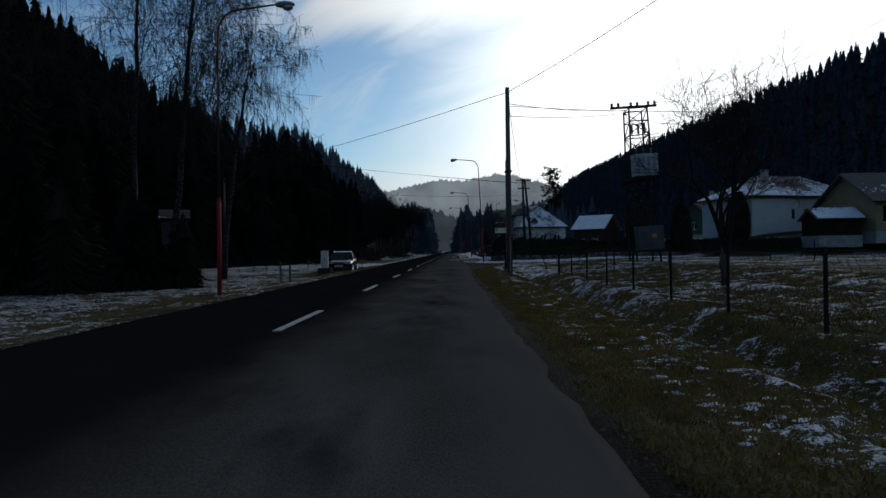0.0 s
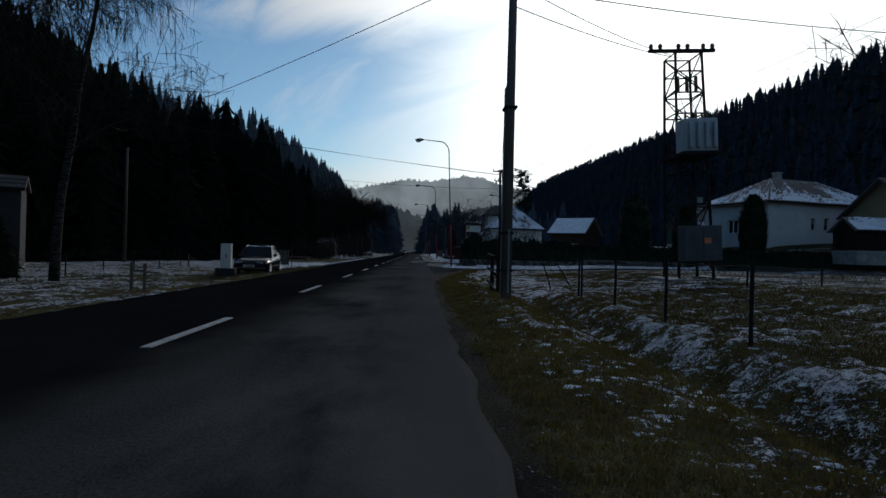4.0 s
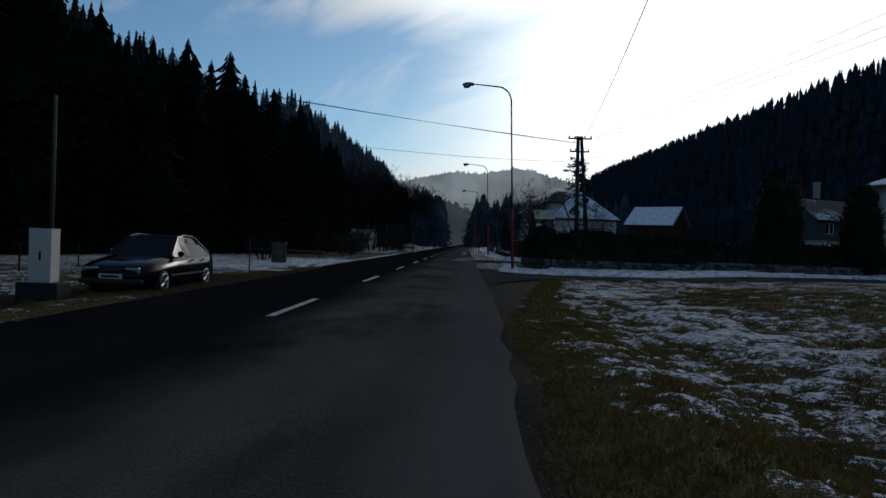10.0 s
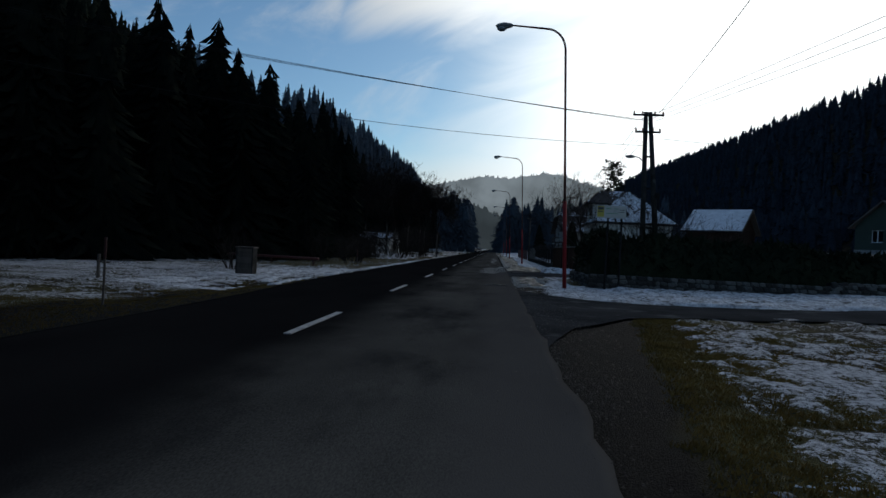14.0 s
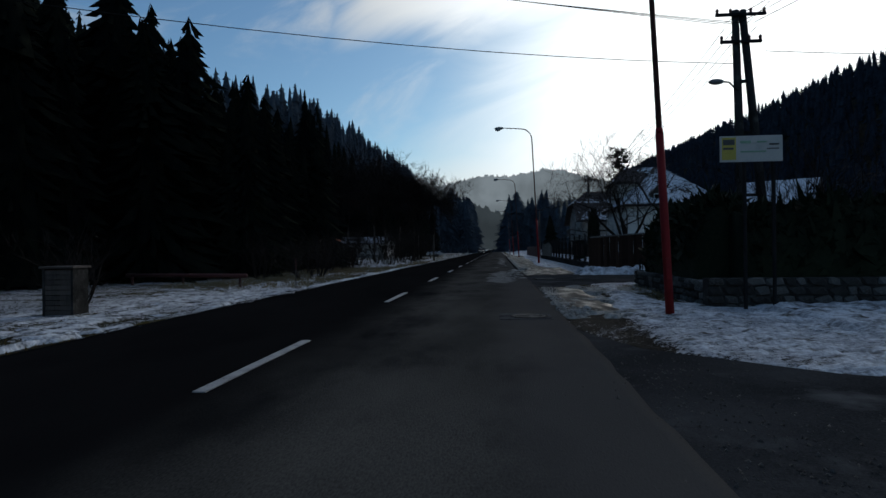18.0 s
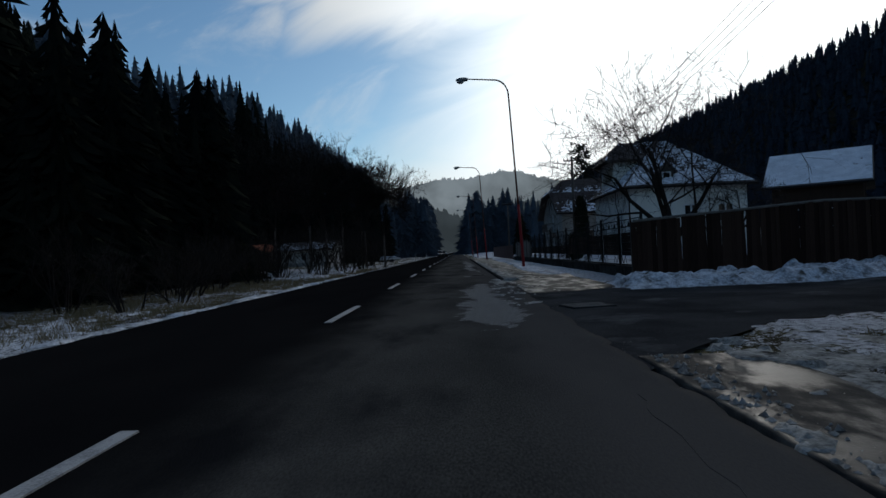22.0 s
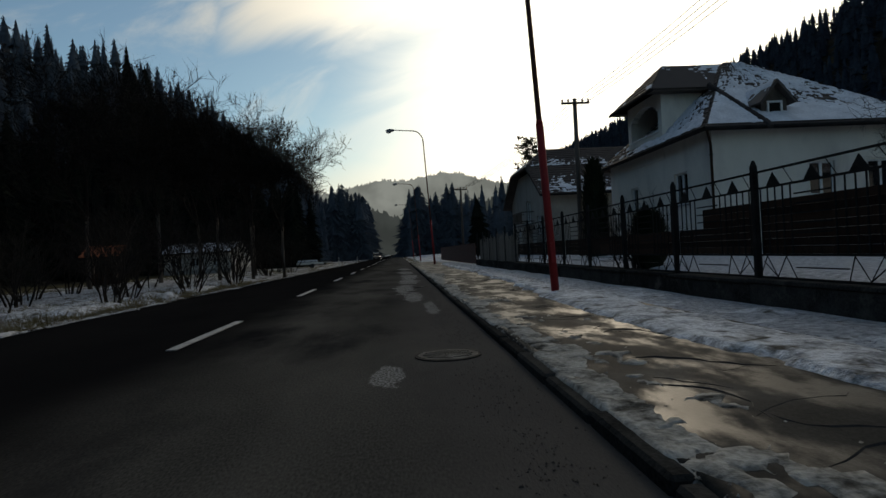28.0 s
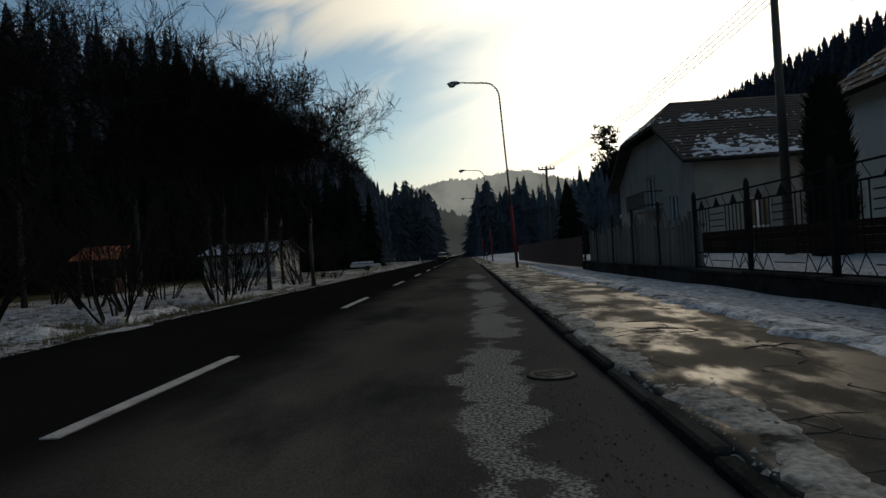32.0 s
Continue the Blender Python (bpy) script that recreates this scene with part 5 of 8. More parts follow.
def twin_pole():
    t = thing("twin_pole", (11.2, 70.3, gz(11.2, 70.3)), 0, "concrete A-frame double pole with two crossarms and a lamp", "utility pole")
    for x0, x1 in ((0.1, -0.12), (1.0, 0.12)):
        bm = bmesh.new()
        rod(bm, (x0, 0, -0.3), (x1, 0, 9.55), 0.17, 0.12, 12)
        part("leg", bm, M["wet_concrete"], t, "", True)
    for z, half in ((9.3, 0.85), (8.35, 0.7)):
        bm = bmesh.new()
        box(bm, (-half, -0.22, z), (half, -0.12, z + 0.1), 0.01)
        a = part("crossarm", bm, M["steel_dark"], t)
        for s in (-0.93, -0.4, 0.4, 0.93):
            bm = bmesh.new()
            insulator(bm, s * half, -0.17, z + 0.1)
            part("insulator", bm, M["ceramic"], a, "", True)
    for z in (3.0, 5.2, 7.0):
        bm = bmesh.new()
        box(bm, (-0.05, -0.05, z), (0.75 - 0.05 * z, 0.05, z + 0.1))
        part("spacer", bm, M["steel_dark"], t)
    bm = bmesh.new()
    tube(bm, [(-0.1, -0.1, 6.7), (-0.45, -0.3, 6.95), (-0.75, -0.4, 6.98)], 0.03, 6)
    arm = part("lamp_arm", bm, M["steel_dark"], t)
    bm = bmesh.new()
    bmesh.ops.create_uvsphere(bm, u_segments=12, v_segments=7, radius=1.0, matrix=Matrix.Translation((-0.95, -0.45, 6.95)) @ Matrix.Diagonal((0.27, 0.13, 0.1, 1)))
    part("lamp_head", bm, M["grey_paint"], arm, "grey oval lamp head", True)
    bm = bmesh.new()
    box(bm, (0.55, -0.3, 4.7), (0.8, -0.1, 5.0), 0.02)
    part("switch_box", bm, M["steel_dark"], t)


twin_pole()


def transformer_tower():
    t = thing("transformer_tower", (13.45, 33.2, gz(13.45, 33.2)), 0, "steel lattice transformer tower with a grey ribbed transformer", "transformer")
    t.rotation_euler = (0, radians(-3.0), 0)
    w0, w1, h = 0.66, 0.5, 8.6
    legs = [(-1, -1), (1, -1), (1, 1), (-1, 1)]
    at = lambda k, z: (legs[k][0] * (w0 + (w1 - w0) * z / h), legs[k][1] * (w0 + (w1 - w0) * z / h), z)
    for k in range(4):
        bm = bmesh.new()
        rod(bm, at(k, -0.3), at(k, h), 0.06, 0.05, 4)
        part("leg", bm, M["steel_dark"], t)
    levels = [0.4, 1.7, 2.9, 4.1, 5.0, 6.3, 7.1, 7.9, 8.6]
    for i, (z0, z1) in enumerate(zip(levels, levels[1:])):
        for k in range(4):
            bm = bmesh.new()
            a, b = (at(k, z0), at((k + 1) % 4, z1)) if (i + k) % 2 else (at((k + 1) % 4, z0), at(k, z1))
            rod(bm, a, b, 0.028, n=4)
            part("brace", bm, M["steel_dark"], t)
    for z in levels[2:]:
        bm = bmesh.new()
        for k in range(4):
            rod(bm, at(k, z), at((k + 1) % 4, z), 0.03, n=4)
        part("ring", bm, M["steel_dark"], t)
    # the transformer: tank with fins and bushings
    bm = bmesh.new()
    box(bm, (-0.62, -1.35, 4.75), (0.62, -0.6, 5.95), 0.03)
    tank = part("transformer_tank", bm, M["pale_paint"], t, "pale grey ribbed transformer tank")
    for k in range(4):
        bm = bmesh.new()
        box(bm, (-0.5 + k * 0.3, -1.52, 4.85), (-0.36 + k * 0.3, -1.35, 5.8), 0.03)
        part("cooling_fin", bm, M["pale_paint"], tank)
    bm = bmesh.new()
    box(bm, (-0.7, -1.45, 4.62), (0.7, 0.7, 4.75), 0.01)
    part("platform", bm, M["steel_dark"], t)
    for k in range(3):
        bm = bmesh.new()
        rod(bm, (-0.4 + 0.4 * k, -0.95, 5.95), (-0.4 + 0.4 * k, -0.95, 6.3), 0.06, 0.04, 8)
        part("bushing", bm, M["ceramic"], tank, "", True)
        bm = bmesh.new()
        rod(bm, (-0.35 + 0.35 * k, -0.3, 7.2), (-0.35 + 0.35 * k, -0.3, 7.75), 0.07, 0.07, 8)
        part("fuse", bm, M["ceramic"], t, "", True)
        bm = bmesh.new()
        rod(bm, (-0.4 + 0.4 * k, -0.95, 6.3), (-0.35 + 0.35 * k, -0.3, 7.2), 0.012, n=4)
        part("lead", bm, M["steel_dark"], t)
    bm = bmesh.new()
    box(bm, (-1.5, -0.5, 8.62), (1.05, -0.38, 8.74), 0.01)
    arm = part("top_crossarm", bm, M["steel_dark"], t)
    for s in (-1.4, -1.05, -0.35, 0.0, 0.6, 0.95):
        bm = bmesh.new()
        insulator(bm, s, -0.44, 8.74, 0.075, 0.2)
        part("insulator", bm, M["ceramic"], arm, "", True)
    bm = bmesh.new()
    box(bm, (-0.72, -1.25, 0.75), (0.72, -0.75, 2.05), 0.02)
    cab = part("switch_cabinet", bm, M["dull_paint"], t, "grey steel switch cabinet")
    for s in (-0.35, 0.35):
        bm = bmesh.new()
        box(bm, (s - 0.33, -1.275, 0.8), (s + 0.33, -1.25, 2.0), 0.005)
        part("cabinet_door", bm, M["dull_paint"], cab)
    bm = bmesh.new()
    box(bm, (0.05, -1.285, 1.4), (0.3, -1.276, 1.6))
    part("warning_plate", bm, M["orange"], cab, "small yellow warning plate")
    for s in (-0.9, 0.9):
        bm = bmesh.new()
        box(bm, (s - 0.25, -1.2, -0.3), (s + 0.25, 1.2, 0.12), 0.02)
        part("footing", bm, M["concrete"], t)


transformer_tower()


def wire(a, b, sag, r=0.012, n=14):
    a, b = Vector(a), Vector(b)
    bm = bmesh.new()
    pts = []
    for k in range(n + 1):
        u = k / n
        p = a.lerp(b, u)
        p.z -= sag * 4 * u * (1 - u)
        pts.append(p)
    tube(bm, pts, r, 4)
    ob = part("overhead_wire", bm, M["steel_dark"])
    return tagged(ob, "thin dark overhead wire slung between poles", "wire", "overhead wires")


P1 = (4.93, 23.4, 7.45)
for k in range(2):
    wire((P1[0], P1[1], 7.0 - 0.5 * k), (12.4 + 0.4 * k, 32.8, 8.8 - 0.1 * k), 0.15)
wire((4.93, 23.4, 6.9), (20.0, 26.0, 7.3), 0.25)
wire(P1, (-30.0, 62.0, 8.6), 0.8)
wire(P1, (13.5, -6.0, 8.4), 0.7)
wire(P1, (11.1, 70.2, 8.7), 0.9)
for k in range(3):
    wire((10.5 + 0.4 * k, 70.1, 9.0), (-34.0, 59.0 + 0.8 * k, 13.5), 0.5, 0.011)
    wire((10.6 + 0.5 * k, 70.1, 9.0), (32.0 + 2 * k, 20.0, 16.0), 0.9)
wire((11.0, 70.1, 7.6), (-19.6, 57.9, 8.4), 0.7, 0.012)
for k in range(4):
    wire((10.7 + 0.35 * k, 70.2, 8.9), (11.9 + 0.25 * k, 112.9, 8.3), 0.9)
    wire((11.9 + 0.25 * k, 112.9, 8.3), (8.6 + 0.2 * k, 138.9, 6.9), 0.5)
wire((12.0, 70.1, 8.0), (40.0, 72.0, 8.4), 0.5)


# ---- bare trees ----
TWIG = {"count": 6, "half": 0.0045}


def grow(bm, rng, p, d, length, r, depth, up, spread, droop, sides=5):
    """One limb and, from it, its branches."""
    segs = 3 if depth > 1 else 2 if depth == 1 else 1
    pts, rs = [p.copy()], [r]
    q, dd = p.copy(), d.copy()
    for k in range(segs):
        dd = (dd + Vector((rng.normal(), rng.normal(), rng.normal())) * 0.13 + Vector((0, 0, up - droop * (1 if depth < 2 else 0.1)))).normalized()
        q = q + dd * (length / segs)
        pts.append(q.copy())
        rs.append(r * (1 - 0.45 * (k + 1) / segs))
    tube(bm, pts, [max(q_, TWIG["half"] * 0.8) for q_ in rs], sides if depth > 1 else 3)
    if depth == 0:
        # last fine twigs
        for k in range(TWIG["count"]):
            u = pts[0].lerp(pts[-1], 0.2 + 0.8 * rng.random())
            w = Vector((rng.normal(), rng.normal(), rng.normal()))
            if droop > 0.2:
                e = Vector((0.22 * w.x, 0.22 * w.y, -1.0)) * (0.35 + 0.75 * rng.random())
            else:
                e = (dd + w * 0.55 + Vector((0, 0, up))).normalized() * length * (0.5 + 0.5 * rng.random())
            g = Vector((-e.y, e.x, 0.1)).normalized() * TWIG["half"]
            bm.faces.new([bm.verts.new(u - g), bm.verts.new(u + g), bm.verts.new(u + e)])
        return
    n = 3 if depth > 1 else 4
    for k in range(n + (depth > 2)):
        u = 0.35 + 0.65 * (k + rng.random() * 0.8) / n
        i = min(int(u * segs), segs - 1)
        base = pts[i].lerp(pts[i + 1], min(1.0, u * segs - i))
        side = Vector((rng.normal(), rng.normal(), rng.normal() * 0.5))
        side = (side - dd * side.dot(dd)).normalized()
        nd = (dd * (1 - spread) + side * spread).normalized()
        grow(bm, rng, base, nd, length * (0.58 + 0.25 * rng.random()), rs[i + 1] * 0.62, depth - 1, up, spread, droop, max(3, sides - 1))


def bare_tree(x, y, height, label, seed, name="bare_tree", trunk=0.16, depth=4, up=0.05, spread=0.55, droop=0.0, fork=0.28, stems=3, lean=(0, 0), bark="bark", z=None, twigs=3, fine=0.007):
    TWIG["count"], TWIG["half"] = twigs, fine
    rng = np.random.default_rng(seed)
    t = thing(name, (x, y, gz(x, y) if z is None else z), 0, label, "tree")
    bm = bmesh.new()
    top = Vector((lean[0], lean[1], height * fork))
    pts = [Vector((0, 0, -0.3)), Vector((lean[0] * 0.3 + 0.05 * rng.normal(), lean[1] * 0.3, height * fork * 0.5)), top]
    tube(bm, pts, [trunk * 1.25, trunk, trunk * 0.85], 9)
    part("trunk", bm, M[bark], t, "", True)
    bm = bmesh.new()
    for k in range(stems):
        a = 6.2832 * (k + 0.4 * rng.random()) / stems
        d = Vector((math.cos(a) * spread, math.sin(a) * spread, 1.0 - 0.3 * spread)).normalized()
        if k == 0 and stems > 2:
            d = Vector((lean[0] * 0.1, lean[1] * 0.1, 1)).normalized()
        grow(bm, rng, top - Vector((0, 0, 0.15 * k)), d, height * (1 - fork) * (0.5 if depth < 5 else 0.42), trunk * 0.62, depth, up, spread, droop)
    part("crown", bm, M["twig"], t, "bare twigs", False)
    return t


def birch(x, y, height, seed, lean=0.0):
    TWIG["count"], TWIG["half"] = 6, 0.010
    rng = np.random.default_rng(seed)
    t = thing("birch_tree", (x, y, gz(x, y)), 0, "tall bare birch with dull grey bark and drooping twigs", "tree", "birches")
    bm = bmesh.new()
    pts = [Vector((lean * (k / 7) ** 1.5 + 0.05 * rng.normal(), 0.05 * rng.normal(), -0.3 + (height + 0.3) * k / 7)) for k in range(8)]
    tube(bm, pts, [0.2 * (1 - 0.85 * k / 7) for k in range(8)], 9)
    part("trunk", bm, M["birch"], t, "grey bark with black scars", True)
    bm = bmesh.new()
    for k in range(26):
        u = 0.36 + 0.62 * k / 26
        i = min(6, int(u * 7))
        base = pts[i].lerp(pts[i + 1], u * 7 - i)
        a = rng.random() * 6.28
        d = Vector((math.cos(a) * 0.7, math.sin(a) * 0.7, 0.75)).normalized()
        grow(bm, rng, base, d, height * 0.26 * (1.15 - u * 0.6), 0.05 * (1.2 - u), 3, 0.02, 0.45, 0.22, 4)
    part("crown", bm, M["twig"], t, "fine drooping twigs")


birch(-14.0, 30.5, 19.0, 5, 0.6)
birch(-11.6, 30.0, 18.0, 6, 1.6)
birch(-10.2, 33.0, 13.0, 7, 1.8)
bare_tree(10.1, 16.0, 5.6, "bare fruit tree with spreading limbs in the meadow", 4, "fruit_tree", 0.13, 4, 0.08, 0.5, fork=0.24, stems=4, twigs=4, fine=0.006)
bare_tree(9.6, 83.2, 7.2, "gnarled bare fruit tree behind the fence", 9, "fruit_tree", 0.16, 4, 0.06, 0.6, fork=0.17, stems=5, lean=(0.3, 0.0), twigs=5, fine=0.007)
bare_tree(19.5, 98.5, 5.5, "small bare garden tree", 12, "fruit_tree", 0.1, 4, 0.04, 0.6)
for k, (bx, by, bh) in enumerate(((-5.8, 127.5, 11.0), (-7.6, 125.5, 12.0), (-10.2, 126.5, 13.5), (-12.8, 122.5, 14.0), (-9.2, 133.0, 12.5), (-15.0, 118.0, 13.0), (-13.0, 131.0, 13.0))):
    bare_tree(bx, by, bh, "tall bare roadside tree with fine upright twigs", 60 + k, "roadside_tree", 0.13, 5, 0.07, 0.5, fork=0.34, stems=3, twigs=4, fine=0.013)


def shrub(x, y, h, seed, label="bare twiggy roadside shrub", name="bare_shrub"):
    TWIG["count"], TWIG["half"] = 4, 0.007
    rng = np.random.default_rng(seed)
    t = thing(name, (x, y, gz(x, y)), 0, label, "shrub", "bare shrubs")
    bm = bmesh.new()
    for k in range(9):
        a = rng.random() * 6.28
        d = Vector((math.cos(a) * 0.45, math.sin(a) * 0.45, 1)).normalized()
        grow(bm, rng, Vector((0.25 * math.cos(a), 0.25 * math.sin(a), -0.1)), d, h * (0.5 + 0.4 * rng.random()), 0.036, 2, 0.05, 0.4, 0.0, 4)
    part("brushwood", bm, M["twig"], t)


for k, (sx, sy, sh) in enumerate(((-7.4, 104.0, 2.6), (-8.4, 107.5, 3.2), (-6.8, 110.5, 3.0), (-8.0, 113.5, 3.4), (-6.6, 117.0, 3.2), (-7.6, 120.5, 3.6), (-9.4, 98.0, 2.4), (-8.0, 83.0, 1.8), (-8.8, 86.0, 2.0), (-7.5, 79.0, 1.6), (-10.5, 66.0, 1.8), (12.5, 52.0 + 12, 2.4), (9.3, 64.5, 2.6), (11.0, 64.2, 2.5), (9.0, 98.0, 1.2), (10.5, 101.0, 1.3), (-9.6, 101.5, 2.6), (-10.8, 104.5, 3.0), (-10.2, 110.0, 3.2), (-11.0, 116.0, 3.4), (-9.8, 119.0, 3.2), (-12.5, 108.0, 2.8), (-13.5, 113.0, 3.0), (-8.5, 124.0, 3.6), (-10.0, 129.0, 3.4), (-7.8, 131.0, 3.2), (-9.0, 137.0, 3.4), (-8.0, 143.0, 3.2), (-10.5, 148.0, 3.4), (-16.0, 121.0, 2.6), (-18.0, 112.0, 2.6), (-9.5, 90.0, 2.2), (-10.6, 93.5, 2.4), (-9.8, 96.0, 2.2), (-10.5, 80.5, 2.2), (-10.0, 87.0, 2.0))):
    shrub(sx, sy, sh, 90 + k)


# ---- single conifers ----
def conifer(x, y, h, seed, wide=0.2, label="dense young spruce with branches to the ground", name="spruce_tree"):
    rng = np.random.default_rng(seed)
    t = thing(name, (x, y, gz(x, y)), 0, label, "tree", "single conifers")
    bm = bmesh.new()
    rod(bm, (0, 0, -0.2), (0, 0, h * 0.9), h * 0.018 + 0.02, 0.02, 8)
    part("trunk", bm, M["bark"], t)
    v, tr = spruce_arrays(rng, layers=44, blades=16, width=wide)
    v = v * h + (rng.random(v.shape) - 0.5) * 0.04 * (h > 0)
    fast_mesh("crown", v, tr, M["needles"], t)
    return t


for k, (cx, cy, ch, cw) in enumerate(((-13.2, 23.5, 4.6, 0.33), (-10.9, 24.8, 4.2, 0.36), (-12.4, 27.0, 5.0, 0.3), (-9.4, 26.2, 3.4, 0.4), (10.6, 141.0, 6.0, 0.3), (-17.5, 21.5, 10.5, 0.24), (-20.5, 25.0, 12.0, 0.24), (-19.0, 17.0, 9.5, 0.25), (-16.5, 29.5, 8.0, 0.26), (-22.5, 20.5, 13.0, 0.22), (-15.5, 24.5, 7.5, 0.28), (-19.8, 38.0, 8.5, 0.26), (-15.6, 35.5, 3.0, 0.4), (-13.6, 35.0, 2.6, 0.45), (-17.5, 36.5, 6.0, 0.28), (-12.9, 33.6, 1.9, 0.5), (-14.2, 34.0, 2.2, 0.45))):
    conifer(cx, cy, ch, 30 + k, cw)


def tall_pine(x, y, h, seed):
    """A lone pine: bare stem, a few uneven tiers of boughs near the top."""
    rng = np.random.default_rng(seed)
    t = thing("pine_tree", (x, y, gz(x, y)), 0, "tall lone pine with a bare stem and sparse tiers", "tree", "single conifers")
    bm = bmesh.new()
    tube(bm, [(0, 0, -0.3), (0.3, 0, h * 0.4), (0.1, 0.2, h * 0.75), (0.2, 0, h)], [0.5, 0.4, 0.28, 0.06], 8)
    part("trunk", bm, M["bark"], t, "", True)
    V, T = [], []
    for k in range(16):
        u = 0.5 + 0.5 * k / 15
        for _ in range(5):
            a = rng.random() * 6.2832
            L = (1.0 - 0.62 * u) * h * 0.26 * (0.5 + 0.8 * rng.random())
            z = u * h + 0.4 * rng.normal()
            for q in range(26):
                w = (0.25 + 0.75 * rng.random()) * L
                p = np.array([math.cos(a) * w, math.sin(a) * w, z + 0.12 * w]) + 0.28 * rng.normal(size=3) * (0.6 + w / L)
                o = len(V)
                V += [p, p + 0.55 * rng.normal(size=3), p + 0.55 * rng.normal(size=3)]
                T.append((o, o + 1, o + 2))
    fast_mesh("crown", np.array(V), np.array(T), M["needles"], t)


tall_pine(55.0, 310.0, 39.0, 3)


def thuja(x, y, h, r, seed):
    """A clipped column: a shell of small upright sprays over a dark core."""
    rng = np.random.default_rng(seed)
    t = thing("thuja", (x, y, gz(x, y)), 0, "tall clipped dark green thuja column", "tree", "clipped thujas")
    bm = bmesh.new()
    pts = [(0, 0, -0.1), (0, 0, h * 0.25), (0, 0, h * 0.6), (0, 0, h * 0.9), (0, 0, h)]
    tube(bm, pts, [r * 0.75, r * 0.92, r * 0.88, r * 0.55, r * 0.1], 14)
    part("core", bm, M["hedge"], t, "", True)
    n = 1500
    a, u = rng.random(n) * 6.2832, rng.random(n)
    rr = np.interp(u, [0, 0.25, 0.6, 0.9, 1], [0.78, 0.95, 0.92, 0.6, 0.12]) * r
    c = np.stack([rr * np.cos(a), rr * np.sin(a), u * h], -1)
    s = 0.10 + 0.12 * rng.random(n)
    tang = np.stack([-np.sin(a), np.cos(a), 0 * a], -1)
    outw = np.stack([np.cos(a), np.sin(a), 0 * a], -1)
    V = np.stack([c - tang * s[:, None] * 0.5, c + tang * s[:, None] * 0.5, c + outw * s[:, None] * (0.5 + rng.random((n, 1))) + np.array([0, 0, 1.0]) * s[:, None] * 1.6], 1).reshape(-1, 3)
    fast_mesh("sprays", V, np.arange(3 * n).reshape(-1, 3), M["hedge"], t)


for k, (tx, ty, th_, tr_) in enumerate(((22.8, 64.5, 6.0, 1.5), (26.5, 62.2, 5.2, 1.15), (32.0, 61.3, 4.9, 1.15), (12.5, 111.2, 4.7, 0.58), (9.3, 97.6, 1.35, 0.34))):
    thuja(tx, ty, th_, tr_, 70 + k)


def hedge_row(name, a, b, h, w, seed, label, mat="hedge", dens=420):
    """A hedge from a to b: a lumpy core under a shell of leaves."""
    rng = np.random.default_rng(seed)
    a, b = Vector(a), Vector(b)
    L = (b - a).length
    ang = math.degrees(math.atan2(b.y - a.y, b.x - a.x))
    t = thing(name, (a.x, a.y, a.z), ang, label, "hedge")
    ns, na = max(4, int(L / 0.4)), 9
    V, F = [], []
    for i in range(ns + 1):
        u = L * i / ns
        k = 0.85 + 0.3 * vnoise(np.array([u + seed]), np.array([3.0 * seed]), 0.8, 3)[0]
        for j in range(na):
            q = math.pi * j / (na - 1)
            V.append((u, -math.cos(q) * w / 2 * k, max(-0.1, math.sin(q) ** 0.5 * h * k * 0.93) if 0 < j < na - 1 else -0.1))
    for i in range(ns):
        for j in range(na - 1):
            o = i * na + j
            F.append((o, o + na, o + na + 1, o + 1))
    F.append(tuple(range(na)))
    F.append(tuple(range(ns * na, ns * na + na))[::-1])
    mesh_arrays("core", V, F, M[mat], t, smooth=True)
    n = int(dens * L)
    u = rng.random(n) * L
    q = rng.random(n) * math.pi
    k = 0.85 + 0.3 * vnoise(u + seed, 0 * u + 3.0 * seed, 0.8, 3)
    c = np.stack([u, -np.cos(q) * w / 2 * k, np.sin(q) ** 0.5 * h * k * 0.95], -1)
    s = (0.05 + 0.09 * rng.random(n))[:, None]
    d1, d2 = rng.normal(size=(n, 3)), rng.normal(size=(n, 3)) + np.array([0, 0, 0.8])
    V = np.stack([c - d1 * s * 0.5, c + d1 * s * 0.5, c + d2 * s * 1.3], 1).reshape(-1, 3)
    fast_mesh("leaves", V, np.arange(3 * n).reshape(-1, 3), M[mat], t)


hedge_row("garden_hedge", (8.0, 62.5, 0.3), (16.0, 62.3, 0.3), 1.95, 1.5, 3, "dense dark garden hedge above the stone wall")
hedge_row("garden_hedge", (16.0, 62.4, 0.3), (30.0, 63.0, 0.5), 1.7, 1.5, 4, "dense dark garden hedge along the side street")
hedge_row("garden_hedge", (27.0, 58.6, 0.6), (39.4, 55.2, 1.3), 1.2, 1.0, 6, "low dark hedge below the long white house")
hedge_row("garden_hedge", (8.05, 62.8, 0.25), (8.05, 67.9, 0.25), 2.3, 1.6, 5, "dense dark garden hedge above the stone wall")


